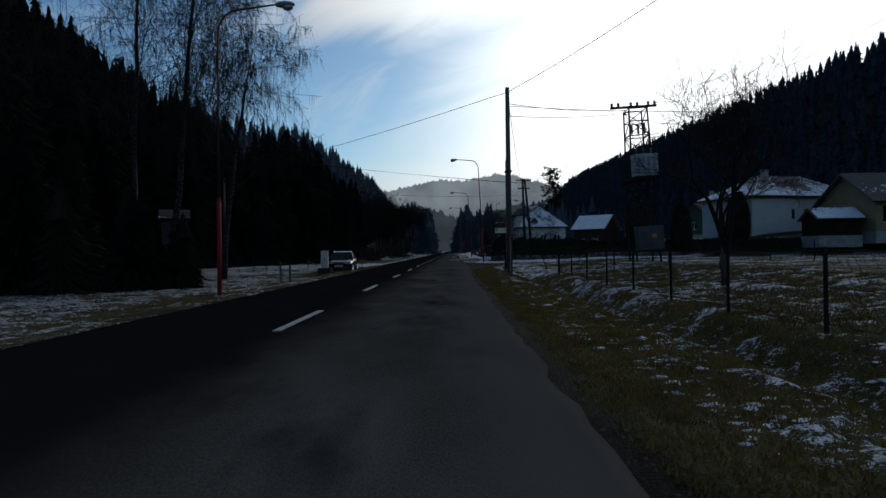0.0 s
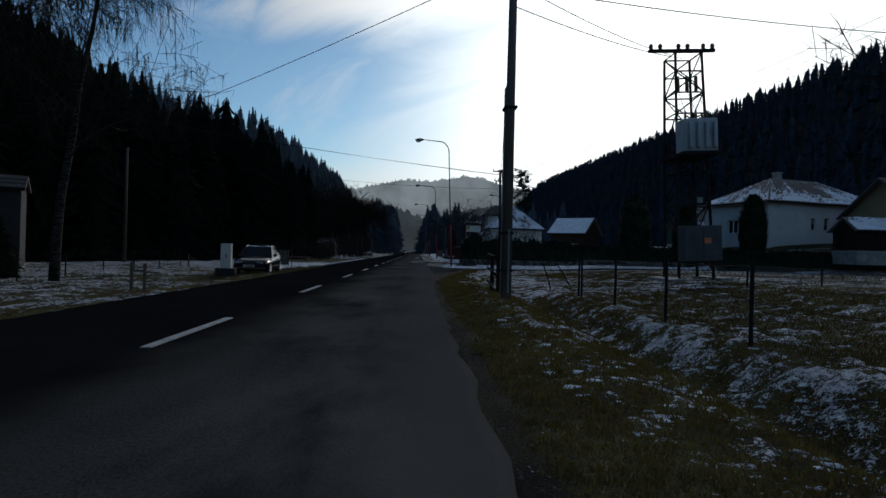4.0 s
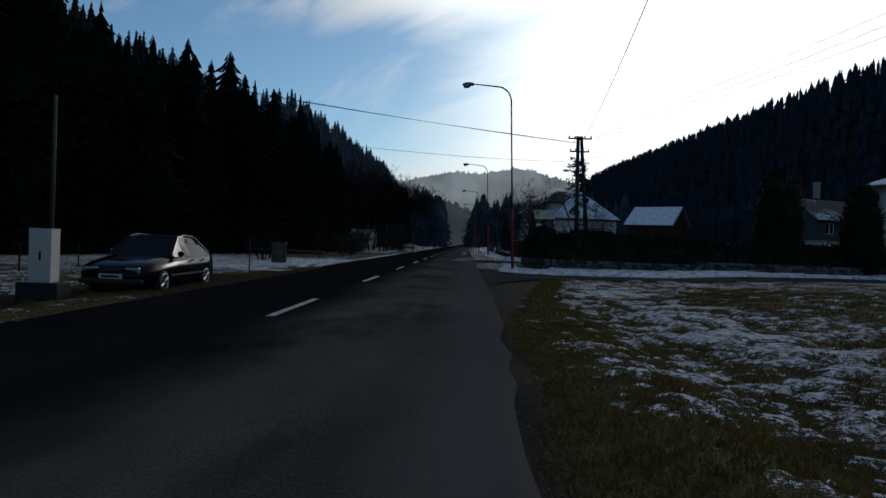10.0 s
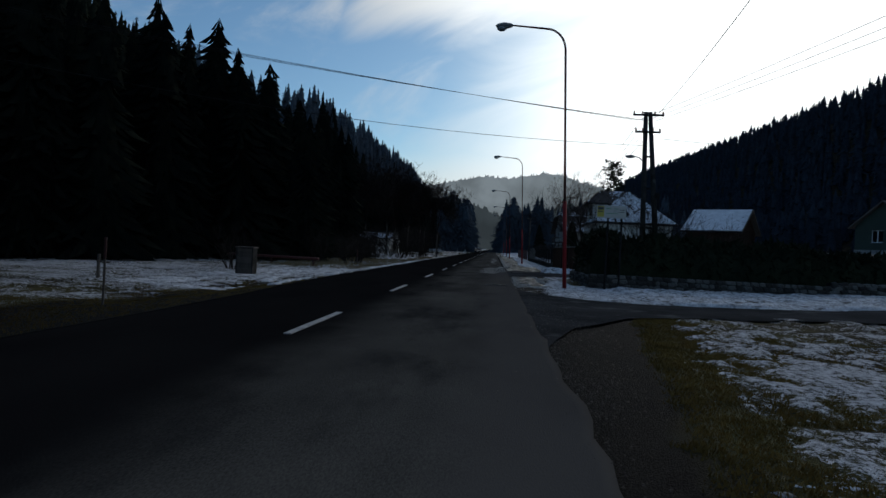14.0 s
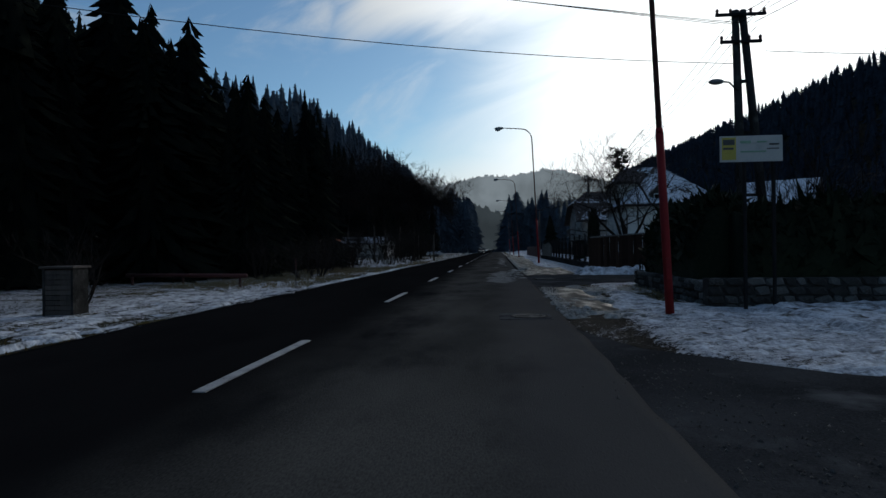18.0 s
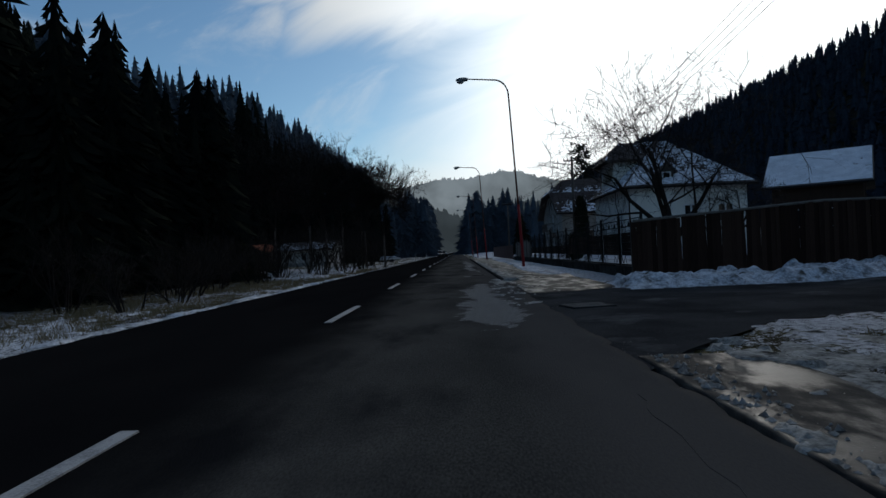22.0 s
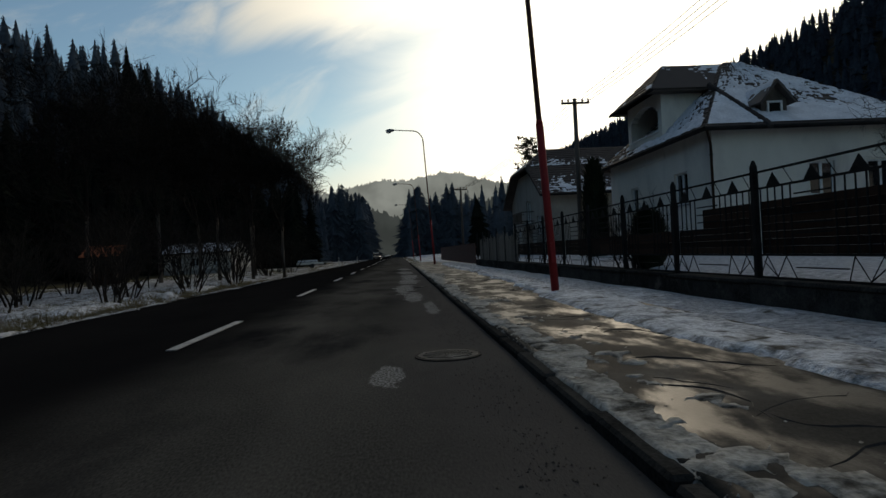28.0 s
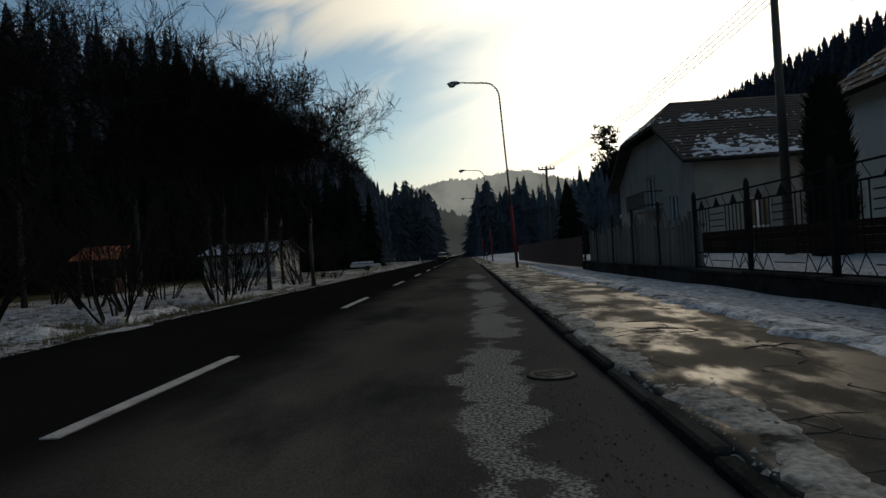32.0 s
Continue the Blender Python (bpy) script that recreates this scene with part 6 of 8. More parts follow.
# ---- side streets, pavement and kerb ----
def sheet(name, pts_l, pts_r, mat, label, category, zoff=0.012, steps=10, parent=None, relief=0.01, seed=0, tag=True, sub=6):
    """A surface between two lines of points, lying on the land."""
    def dense(pts):
        out = []
        for (ax, ay), (bx, by) in zip(pts, pts[1:]):
            for k in range(sub):
                out.append((ax + (bx - ax) * k / sub, ay + (by - ay) * k / sub))
        return np.array(out + [pts[-1]])
    A, B = dense(pts_l), dense(pts_r)
    u = np.linspace(0, 1, steps)[None, :, None]
    P = A[:, None, :] * (1 - u) + B[:, None, :] * u
    X, Y = P[..., 0], P[..., 1]
    Z = np.maximum(land(X, Y), -0.055) + zoff + relief * (vnoise(X + seed, Y, 1.7, 3) - 0.5)
    ny, nx = X.shape
    i = np.arange(nx * ny).reshape(ny, nx)
    Q = np.stack([i[:-1, :-1], i[:-1, 1:], i[1:, 1:], i[1:, :-1]], -1).reshape(-1, 4)
    ob = fast_mesh(name, np.stack([X, Y, Z], -1).reshape(-1, 3), Q, mat, parent, smooth=True)
    return tagged(ob, label, category, kind="structure") if tag else ob


sheet("road_side_street", [(3.6, 43.5), (3.95, 45.2), (4.6, 47.4), (6.0, 49.3), (8, 50.3), (12, 51.4), (20, 52.6), (32, 55)], [(3.5, 60.0), (3.9, 57.5), (4.4, 55.9), (6.0, 54.5), (7.7, 53.9), (12, 54.6), (20, 56.4), (32, 59.4)], M["side_asphalt"], "worn asphalt side street with icy edges", "road", 0.045, 16, relief=0.003)
sheet("road_side_lane", [(3.4, 66.2), (4.4, 67.6), (6.4, 69.6), (12, 70.6), (24, 72)], [(3.4, 81.5), (4.6, 79.4), (6.2, 77.0), (12, 76.4), (24, 77.6)], M["side_asphalt"], "wet asphalt side lane with frozen puddles", "road", 0.045, 14, relief=0.003)


def raised(name, xs, ys, height, mat, label, category, edge=0.25, rough=0.3, seed=0, shape=None, kind="structure", base=None, freq=1.0):
    """A lumpy layer on the land, thinning to nothing at its edges; shape(X, Y) in 0..1 cuts its outline."""
    X, Y = np.meshgrid(np.asarray(xs, float), np.asarray(ys, float))
    g = np.minimum(np.minimum(X - X.min(), X.max() - X), np.minimum(Y - Y.min(), Y.max() - Y))
    m = sstep(0, edge, g + 0.25 * edge * (vnoise(X + seed, Y, 2.2, 3) - 0.5))
    if shape is not None:
        m = m * shape(X, Y)
    n = vnoise(X + 3 * seed, Y + seed, 1.1 * freq, 4)
    n2 = vnoise(X, Y + 7 * seed, 4.0 * freq, 3)
    n3 = vnoise(X + 5, Y + 11 * seed, 6.5 * freq, 2)
    b = np.maximum(land(X, Y), -0.06) if base is None else base(X, Y) if callable(base) else base
    Z = b - 0.07 + m * (0.07 + height * (1 - rough + rough * 2 * (n - 0.25)) + 0.35 * height * (n2 - 0.5) * 2 + min(0.09, 0.5 * height) * (n3 - 0.5))
    ny, nx = X.shape
    i = np.arange(nx * ny).reshape(ny, nx)
    Q = np.stack([i[:-1, :-1], i[:-1, 1:], i[1:, 1:], i[1:, :-1]], -1).reshape(-1, 4)
    ob = fast_mesh(name, np.stack([X, Y, Z], -1).reshape(-1, 3), Q, mat, smooth=True)
    return tagged(ob, label, category, kind=kind)


KERB_X = 3.70
pave = thing("pavement", label="cracked old asphalt pavement glazed with ice", category="pavement", kind="structure")


def walk_height(X, Y):
    """Height of the worn pavement, sinking to the road at its near end."""
    return 0.115 * sstep(81.5, 84.5, Y) - 0.04 + 0.028 * (vnoise(X, Y, 0.9, 4) - 0.5) + 0.012 * sstep(3.75, 4.2, X)


def kerb_and_pavement():
    bm = bmesh.new()
    box(bm, (0, 0, -0.2), (0.12, 0.985, 0.07), 0.02)
    first = part("kerb_stone", bm, M["kerb_dark"], pave)
    first.location = (KERB_X, 82.5, -0.03)
    y = 83.5
    while y < 140.0:
        k = new("kerb_stone", first.data)
        k.parent, k.location = pave, (KERB_X + 0.006 * math.sin(7.1 * y), y, 0.012 * math.sin(3.3 * y))
        y += 1.0
    strip("pavement_surface", np.linspace(KERB_X + 0.115, 6.3, 36), np.arange(81.8, 141.0, 0.13), walk_height, M["pavement"], pave, depth=0.12)
    # the short stretch between the two side streets lies level with the road
    strip("pavement_surface", np.linspace(3.9, 5.4, 24), np.arange(60.2, 67.4, 0.12), lambda X, Y: 0.012 + 0.03 * (vnoise(X, Y, 0.9, 4) - 0.5) - 0.10 * np.maximum(sstep(4.9, 5.4, X + 0.6 * (vnoise(X, Y, 0.9, 4) - 0.5)), 1 - sstep(60.3, 61.8, Y + 1.6 * (vnoise(X, Y, 1.1, 4) - 0.5))), M["pavement"], pave, depth=0.12)
    # cracks: thin dark slivers along the breaks of the surface
    rng = np.random.default_rng(4)
    for k in range(60):
        y, x, a = 83.5 + 22 * rng.random(), 4.0 + 1.3 * rng.random(), rng.choice([0.2, 1.6, 2.4]) + 0.3 * rng.normal()
        pts = []
        for _ in range(int(5 + 9 * rng.random())):
            pts.append((x, y, float(walk_height(np.array([x]), np.array([y]))[0]) + 0.0005))
            a += 0.45 * rng.normal()
            x, y = x + 0.11 * math.cos(a), y + 0.11 * math.sin(a)
            if not 3.85 < x < 5.45:
                break
        if len(pts) > 2:
            bm = bmesh.new()
            wide = 0.003 + 0.007 * rng.random() ** 2
            tube(bm, pts, [0.001] + [wide * (0.4 + rng.random()) for _ in pts[2:]] + [0.001], 4)
            part("crack", bm, M["rubber"], pave)


kerb_and_pavement()

# snow and frozen slush
raised("snow_strip_pavement", np.arange(5.0, 8.0, 0.08), np.arange(84, 125, 0.09), 0.06, M["snow"], "trodden snow strip between pavement and garden wall", "snow", 0.35, 0.5, 2, shape=lambda X, Y: sstep(0.38, 0.5, 0.55 * sstep(-0.35, 0.45, X - np.interp(Y, [84, 89, 92.3, 93.7, 97, 104], [5.4, 5.15, 5.1, 5.4, 5.6, 5.7])) + 0.55 * vnoise(X, Y, 2.0, 4) - 0.18 + 0.12 * sstep(84, 88, Y)), base=lambda X, Y: walk_height(X, Y) * (1 - sstep(6.0, 6.6, X)) + np.maximum(land(X, Y), -0.06) * sstep(6.0, 6.6, X))
raised("snow_bank_corner", np.arange(4.3, 8.4, 0.07), np.arange(53.2, 68.2, 0.08), 0.09, M["snow"], "ploughed snow bank on the street corner", "snow", 0.4, 0.8, 5, freq=1.6, shape=lambda X, Y: sstep(0.0, 0.5, X - np.interp(Y, [53, 56, 59, 63, 68], [5.2, 4.7, 4.75, 5.15, 5.7]) + 0.6 * (vnoise(X, Y, 0.9, 3) - 0.5)) * sstep(0.0, 0.7, Y - (54.6 - 0.5 * (X - 5.5) + 0.6 * (vnoise(X, 0 * Y, 0.8, 3) - 0.5))) * (1 - sstep(6.1, 6.7, X + 0.5 * (vnoise(X, Y, 1.2, 3) - 0.5)) * sstep(62, 63.2, Y)))
raised("snow_bank_street", np.arange(7.6, 32, 0.14), np.arange(53.4, 62.0, 0.12), 0.16, M["snow"], "snow bank in front of the stone wall", "snow", 0.4, 0.45, 6, shape=lambda X, Y: sstep(0.0, 0.6, Y - (53.7 + 0.22 * (X - 9)) + 0.6 * (vnoise(X, Y, 0.8, 3) - 0.5)) * (1 - sstep(61.0, 61.8, Y)))
raised("snow_bank_lane", np.arange(6.0, 20, 0.09), np.arange(75.8, 79.4, 0.08), 0.42, M["snow"], "heaped snow along the board fence", "snow", 0.9, 0.7, 7)
raised("snow_ridge_kerb", np.arange(KERB_X + 0.04, 4.6, 0.028), np.arange(82.3, 116, 0.04), 0.030, M["dirty_snow"], "dirty frozen slush ridge along the kerb", "snow", 0.05, 0.35, 8, shape=lambda X, Y: sstep(0.36, 0.62, 0.42 * vnoise(X, Y, 3.2, 4) + 0.40 * vnoise(X, Y * 0.5, 1.1, 3) + 0.34 * np.exp(-((X - KERB_X - 0.25 - 0.12 * np.sin(1.3 * Y)) / 0.24) ** 2) - 0.10 - 0.10 * sstep(0.35, 0.8, X - KERB_X)), base=0.068, freq=2.6)
raised("snow_ridge_corner", np.arange(4.8, 7.4, 0.06), np.arange(65.4, 69.4, 0.06), 0.07, M["dirty_snow"], "dirty snow ridge at the mouth of the lane", "snow", 0.4, 0.7, 9, shape=lambda X, Y: sstep(0, 0.4, X - 4.7 - 0.55 * (Y - 65.2) + 0.9) * sstep(0.3, 0.5, vnoise(X, Y, 0.9, 3) + 0.1))
raised("snow_verge_left", np.arange(-6.2, -3.2, 0.08), np.arange(54, 126, 0.11), 0.10, M["snow"], "long ploughed snow strip on the verge", "snow", 0.3, 0.5, 10, shape=lambda X, Y: sstep(0.43, 0.56, 0.45 * vnoise(X, Y * 0.7, 3.6, 4) + 0.36 * vnoise(X, Y * 0.5, 1.2, 4) + 0.30 * np.exp(-((X + 4.25 + 0.25 * np.sin(0.21 * Y)) / 0.55) ** 2) - 0.12 - 0.07 * sstep(78, 88, Y) - 0.3 * sstep(92, 100, Y) - 0.10 * (1 - sstep(58, 66, Y))) * sstep(-3.5, -3.75, X + 0.25 * (vnoise(X, Y, 1.5, 3) - 0.5)), base=land)
raised("snow_patch_barrier", np.arange(-10.5, -5.2, 0.10), np.arange(54, 84, 0.12), 0.07, M["snow"], "thin broken snow on the verge before the barrier", "snow", 0.6, 0.7, 17, freq=1.5, shape=lambda X, Y: sstep(0.44, 0.53, 0.6 * vnoise(X, Y, 1.7, 4) + 0.4 * vnoise(X, Y * 0.6, 0.5, 3) + 0.04 - 0.15 * sstep(74, 82, Y)), base=land)
raised("snow_patch_left", np.arange(-17, -6, 0.16), np.arange(100, 130, 0.18), 0.22, M["snow"], "snow lying between the bare shrubs", "snow", 0.8, 0.5, 11, shape=lambda X, Y: sstep(0.40, 0.52, vnoise(X, Y, 0.5, 4) + 0.22 * np.exp(-((X + 12) / 3.5) ** 2 - ((Y - 119) / 7) ** 2)), base=land)


raised("pavement_ice", np.arange(3.8, 5.35, 0.045), np.arange(82.5, 125, 0.06), 0.006, M["dirty_snow"], "grey ice crusts on the pavement", "ice", 0.1, 0.4, 12, shape=lambda X, Y: sstep(0.60, 0.66, 0.5 * vnoise(X, Y, 4.5, 4) + 0.5 * vnoise(X, Y * 0.6, 1.1, 3) + 0.07 - 0.12 * sstep(4.2, 4.9, X)), base=lambda X, Y: walk_height(X, Y) + 0.004, freq=2.0)
raised("apron_ice", np.arange(3.7, 5.5, 0.04), np.arange(59.4, 68.4, 0.05), 0.016, M["dirty_snow"], "dirty trodden ice along the road edge", "ice", 0.15, 0.7, 13, shape=lambda X, Y: sstep(0.585, 0.66, 0.55 * vnoise(X, Y, 4.2, 4) + 0.45 * vnoise(X, Y * 0.5, 1.4, 3) - 0.02 + 0.07 * sstep(4.5, 5.1, X) + 0.11 * np.exp(-((X - 3.95 - 0.02 * (Y - 60)) / 0.10) ** 2)), base=0.012, freq=2.2)
raised("lane_ice", np.arange(3.5, 6.9, 0.05), np.arange(76.0, 84.0, 0.06), 0.012, M["pavement"], "glazed ice across the mouth of the lane", "ice", 0.6, 0.4, 14, shape=lambda X, Y: sstep(0.0, 0.5, Y - 77.0 - 0.5 * (X - 3.6) + 1.2 * (vnoise(X, Y, 0.9, 4) - 0.5) + 1.4), base=lambda X, Y: np.maximum(land(X, Y), -0.05) + 0.056)
raised("edge_ice", np.arange(3.0, 4.9, 0.035), np.arange(73.0, 84.0, 0.06), 0.016, M["dirty_snow"], "torn streaks of dirty ice along the road edge", "ice", 0.15, 0.6, 15, shape=lambda X, Y: sstep(0.59, 0.65, 0.6 * vnoise(X * 2.4, Y * 0.8, 1.5, 4) + 0.4 * vnoise(X, Y, 5.0, 3) + 0.08 * np.exp(-((X - 3.5) / 0.3) ** 2)), base=lambda X, Y: np.where(X < 3.95, 0.006, np.maximum(land(X, Y), -0.05) + 0.058), freq=2.0)


def crack(pts, r=0.003):
    bm = bmesh.new()
    tube(bm, [(x, y, 0.002) for x, y in pts], r, 4)
    o = part("road_crack", bm, M["rubber"])
    tagged(o, "dark jagged crack along the road edge", "crack", "road cracks")


rng_c = np.random.default_rng(77)
for y0, y1, x0 in ((19.5, 23.0, 2.75), (10.0, 12.0, 2.9), (63.0, 66.0, 3.3)):
    pts, x, y = [], x0, y0
    while y < y1:
        pts.append((x, y))
        x += 0.06 * rng_c.normal()
        y += 0.16 + 0.1 * rng_c.random()
    crack(pts)


def manhole(x, y, r, round_=True, z=0.0):
    t = thing("manhole_cover" if round_ else "drain_plate", (x, y, z), 0 if round_ else 12, "round iron manhole cover set in the road" if round_ else "square concrete drain cover in the road", "manhole")
    bm = bmesh.new()
    if round_:
        rod(bm, (0, 0, -0.05), (0, 0, 0.014), r, r, 28)
        part("rim", bm, M["steel_dark"], t)
        bm = bmesh.new()
        rod(bm, (0, 0, -0.05), (0, 0, 0.018), r * 0.9, r * 0.9, 28)
        lid = part("lid", bm, M["cast_iron"], t)
        bm = bmesh.new()
        for k in range(-6, 7):
            for q in range(-4, 5):
                cx, cy = (q + 0.5 * (k % 2)) * r * 0.17, k * r * 0.115
                if math.hypot(cx, cy) < r * 0.7:
                    box(bm, (cx - r * 0.07, cy - r * 0.04, 0.016), (cx + r * 0.07, cy + r * 0.04, 0.024))
        tagged(part("lid_tread", bm, M["cast_iron"], lid), "raised brick tread", kind="stuff")
    else:
        box(bm, (-r, -r * 0.9, -0.05), (r, r * 0.9, 0.016), 0.004)
        part("rim", bm, M["wet_concrete"], t)
        bm = bmesh.new()
        box(bm, (-r * 0.92, -r * 0.82, -0.05), (r * 0.92, r * 0.82, 0.022), 0.004)
        part("lid", bm, M["lid_concrete"], t)


bm_ = bmesh.new()
box(bm_, (2.68, 58.9, -0.05), (3.62, 59.9, 0.006), 0.004)
tagged(part("concrete_patch", bm_, M["patch"]), "square grey concrete patch round the manhole", "patch", kind="structure")
manhole(3.22, 59.4, 0.34)
manhole(3.12, 87.95, 0.32)
manhole(4.5, 72.45, 0.40, False, max(gz(4.5, 72.45), -0.05) + 0.05)
manhole(3.3, 99.6, 0.2)


# ---- fences ----
def mesh_fence(name, posts, h, label, rails=3, mat="steel_dark", r=0.028):
    t = thing(name, (0, 0, 0), 0, label, "fence")
    for x, y in posts:
        bm = bmesh.new()
        z = gz(x, y)
        rod(bm, (x, y, z - 0.3), (x, y, z + h), r, n=6)
        part("post", bm, M[mat], t)
    for (ax, ay), (bx, by) in zip(posts, posts[1:]):
        bm = bmesh.new()
        za, zb = gz(ax, ay), gz(bx, by)
        for k in range(rails):
            v = 0.12 + (h - 0.17) * k / (rails - 1)
            tube(bm, [(ax, ay, za + v), ((ax + bx) / 2, (ay + by) / 2, (za + zb) / 2 + v - 0.02), (bx, by, zb + v)], 0.005, 3)
        n = int(math.hypot(bx - ax, by - ay) / 0.16)
        for k in range(n):
            for s in (0, 1):
                u0, u1 = k / n, min(1, max(0, (k + (5 if s else -5)) / n))
                p = lambda u, v: (ax + (bx - ax) * u, ay + (by - ay) * u, za + (zb - za) * u + v)
                full = abs(u1 - u0) / (5 / n)
                a, b = p(u0, 0.1), p(u1, 0.1 + (h - 0.15) * full)
                tube(bm, [a, b], 0.0022, 3)
        part("wire_mesh", bm, M[mat], t)
    return t


mesh_fence("meadow_fence", [(7.5, float(y)) for y in np.arange(-0.88, 28.0, 2.76)], 1.12, "thin wire-mesh fence on rusty steel posts along the meadow")
mesh_fence("meadow_fence", [(7.5, 27.0), (10.2, 27.6), (13.0, 28.3), (15.8, 29.0), (18.6, 29.8), (21.4, 30.8)], 1.12, "thin wire-mesh fence on rusty steel posts across the meadow")
mesh_fence("field_fence", [(-11.5, y) for y in (24.0, 27.0, 30.0, 33.0, 36.0, 39.0, 42.0, 45.0, 48.0)], 1.0, "thin wire fence round the snowy plot")


def log_rail():
    """Two stout posts and three logs that sag towards the ditch."""
    t = thing("log_railing", (0, 0, 0), 0, "dark weathered log railing over the ditch", "railing")
    a, b = Vector((5.10, 27.2, 0.04)), Vector((5.16, 26.4, 0.04))
    for p in (a, b):
        bm = bmesh.new()
        tube(bm, [(p.x, p.y, -0.4), (p.x + 0.01, p.y, 0.5), (p.x, p.y, 1.13), (p.x, p.y, 1.145)], [0.064, 0.060, 0.058, 0.05], 12)
        part("post", bm, M["wood_black"], t, "", True)
    d = (b - a).normalized()
    side = Vector((-0.076, -0.052, 0))
    for z0, z1, r in ((1.075, 1.02, 0.036), (0.72, 0.56, 0.034), (0.36, 0.11, 0.034)):
        bm = bmesh.new()
        p, q = a - d * 0.23 + side + Vector((0, 0, z0)), b + d * 0.10 + side + Vector((0, 0, z1))
        tube(bm, [p, p.lerp(q, 0.35) + Vector((0, 0, 0.008)), p.lerp(q, 0.7) - Vector((0, 0, 0.006)), q], [r, r * 1.05, r * 0.97, r * 1.06], 10)
        part("rail", bm, M["wood_black"], t, "", True)
    # two thin stakes propped against the wire fence beyond the ditch
    for x0, x1, y in ((7.75, 7.38, 31.3), (8.9, 8.2, 33.0)):
        q = thing("fence_brace", (x0, y, gz(x0, y)), 0, "thin dark stake leaning against the wire fence", "stake", "leaning stakes")
        bm = bmesh.new()
        tube(bm, [(0, 0, -0.2), (0.5 * (x1 - x0), 0.01, 0.45), (x1 - x0, 0, 0.95)], [0.024, 0.022, 0.018], 6)
        part("stake", bm, M["wood_black"], q)


log_rail()
for x, y, h in ((-6.3, 30.6, 0.95), (-5.7, 30.2, 0.9), (-12.5, 52.0, 0.9), (-11.0, 56.0, 0.9)):
    t_ = thing("wooden_post", (x, y, gz(x, y)), 0, "short weathered wooden post on the verge", "post", "short posts")
    bm_ = bmesh.new()
    rod(bm_, (0, 0, -0.2), (0, 0, h), 0.06, 0.055, 8)
    part("shaft", bm_, M["wood_dark"], t_)
    bm_ = bmesh.new()
    rod(bm_, (-0.02, 0, h * 0.7), (0.5, -0.1, h * 0.68), 0.03, n=6)
    part("rail", bm_, M["wood_dark"], t_)


def stone_wall(name, a, b, h, thick, seed, label, z0):
    """A rubble wall: a mortar core with stones of uneven size proud of it."""
    rng = np.random.default_rng(seed)
    L = math.hypot(b[0] - a[0], b[1] - a[1])
    t = thing(name, (a[0], a[1], z0), math.degrees(math.atan2(b[1] - a[1], b[0] - a[0])), label, "wall", kind="structure")
    bm = bmesh.new()
    box(bm, (0, 0.03, -0.4), (L, thick, h - 0.03))
    part("mortar_core", bm, M["wet_concrete"], t)
    kinds = []
    for k in range(10):
        bm = bmesh.new()
        bmesh.ops.create_icosphere(bm, subdivisions=1, radius=0.5)
        for v in bm.verts:
            v.co = Vector((max(-0.46, min(0.46, v.co.x * 1.5)), v.co.y, max(-0.44, min(0.44, v.co.z * 1.5)))) * (0.92 + 0.16 * rng.random())
        me = bpy.data.meshes.new("stone")
        bm.to_mesh(me)
        bm.free()
        me.materials.append(M["stone"])
        kinds.append(me)
    z, count = -0.12, 0
    while z < h - 0.05:
        rh = 0.13 + 0.07 * rng.random()
        x = -0.05 * rng.random()
        while x < L:
            w = 0.18 + 0.24 * rng.random()
            if count < 290:
                s = new("stone", kinds[rng.integers(10)])
                s.parent = t
                s.location = (x + w / 2, 0.05, min(z + rh / 2, h - rh / 2 + 0.03))
                s.scale = (w * 1.04, 0.22, rh * 1.08)
                s.rotation_euler = (0, 0.12 * rng.normal(), 0)
                count += 1
            x += w + 0.012
        z += rh
    return t


stone_wall("stone_wall", (7.0, 61.15), (16.5, 60.9), 0.62, 0.45, 3, "low rubble stone wall under the hedge", -0.02)
stone_wall("stone_wall", (16.5, 60.9), (30.0, 61.6), 0.6, 0.45, 4, "low rubble stone wall along the side street", 0.15)
stone_wall("stone_wall", (7.1, 68.35), (7.15, 61.65), 0.46, 0.4, 5, "low rubble stone wall along the pavement", 0.0)
stone_wall("stone_wall", (16.0, 68.9), (7.5, 68.4), 0.42, 0.4, 6, "low rubble stone wall along the lane", 0.05)


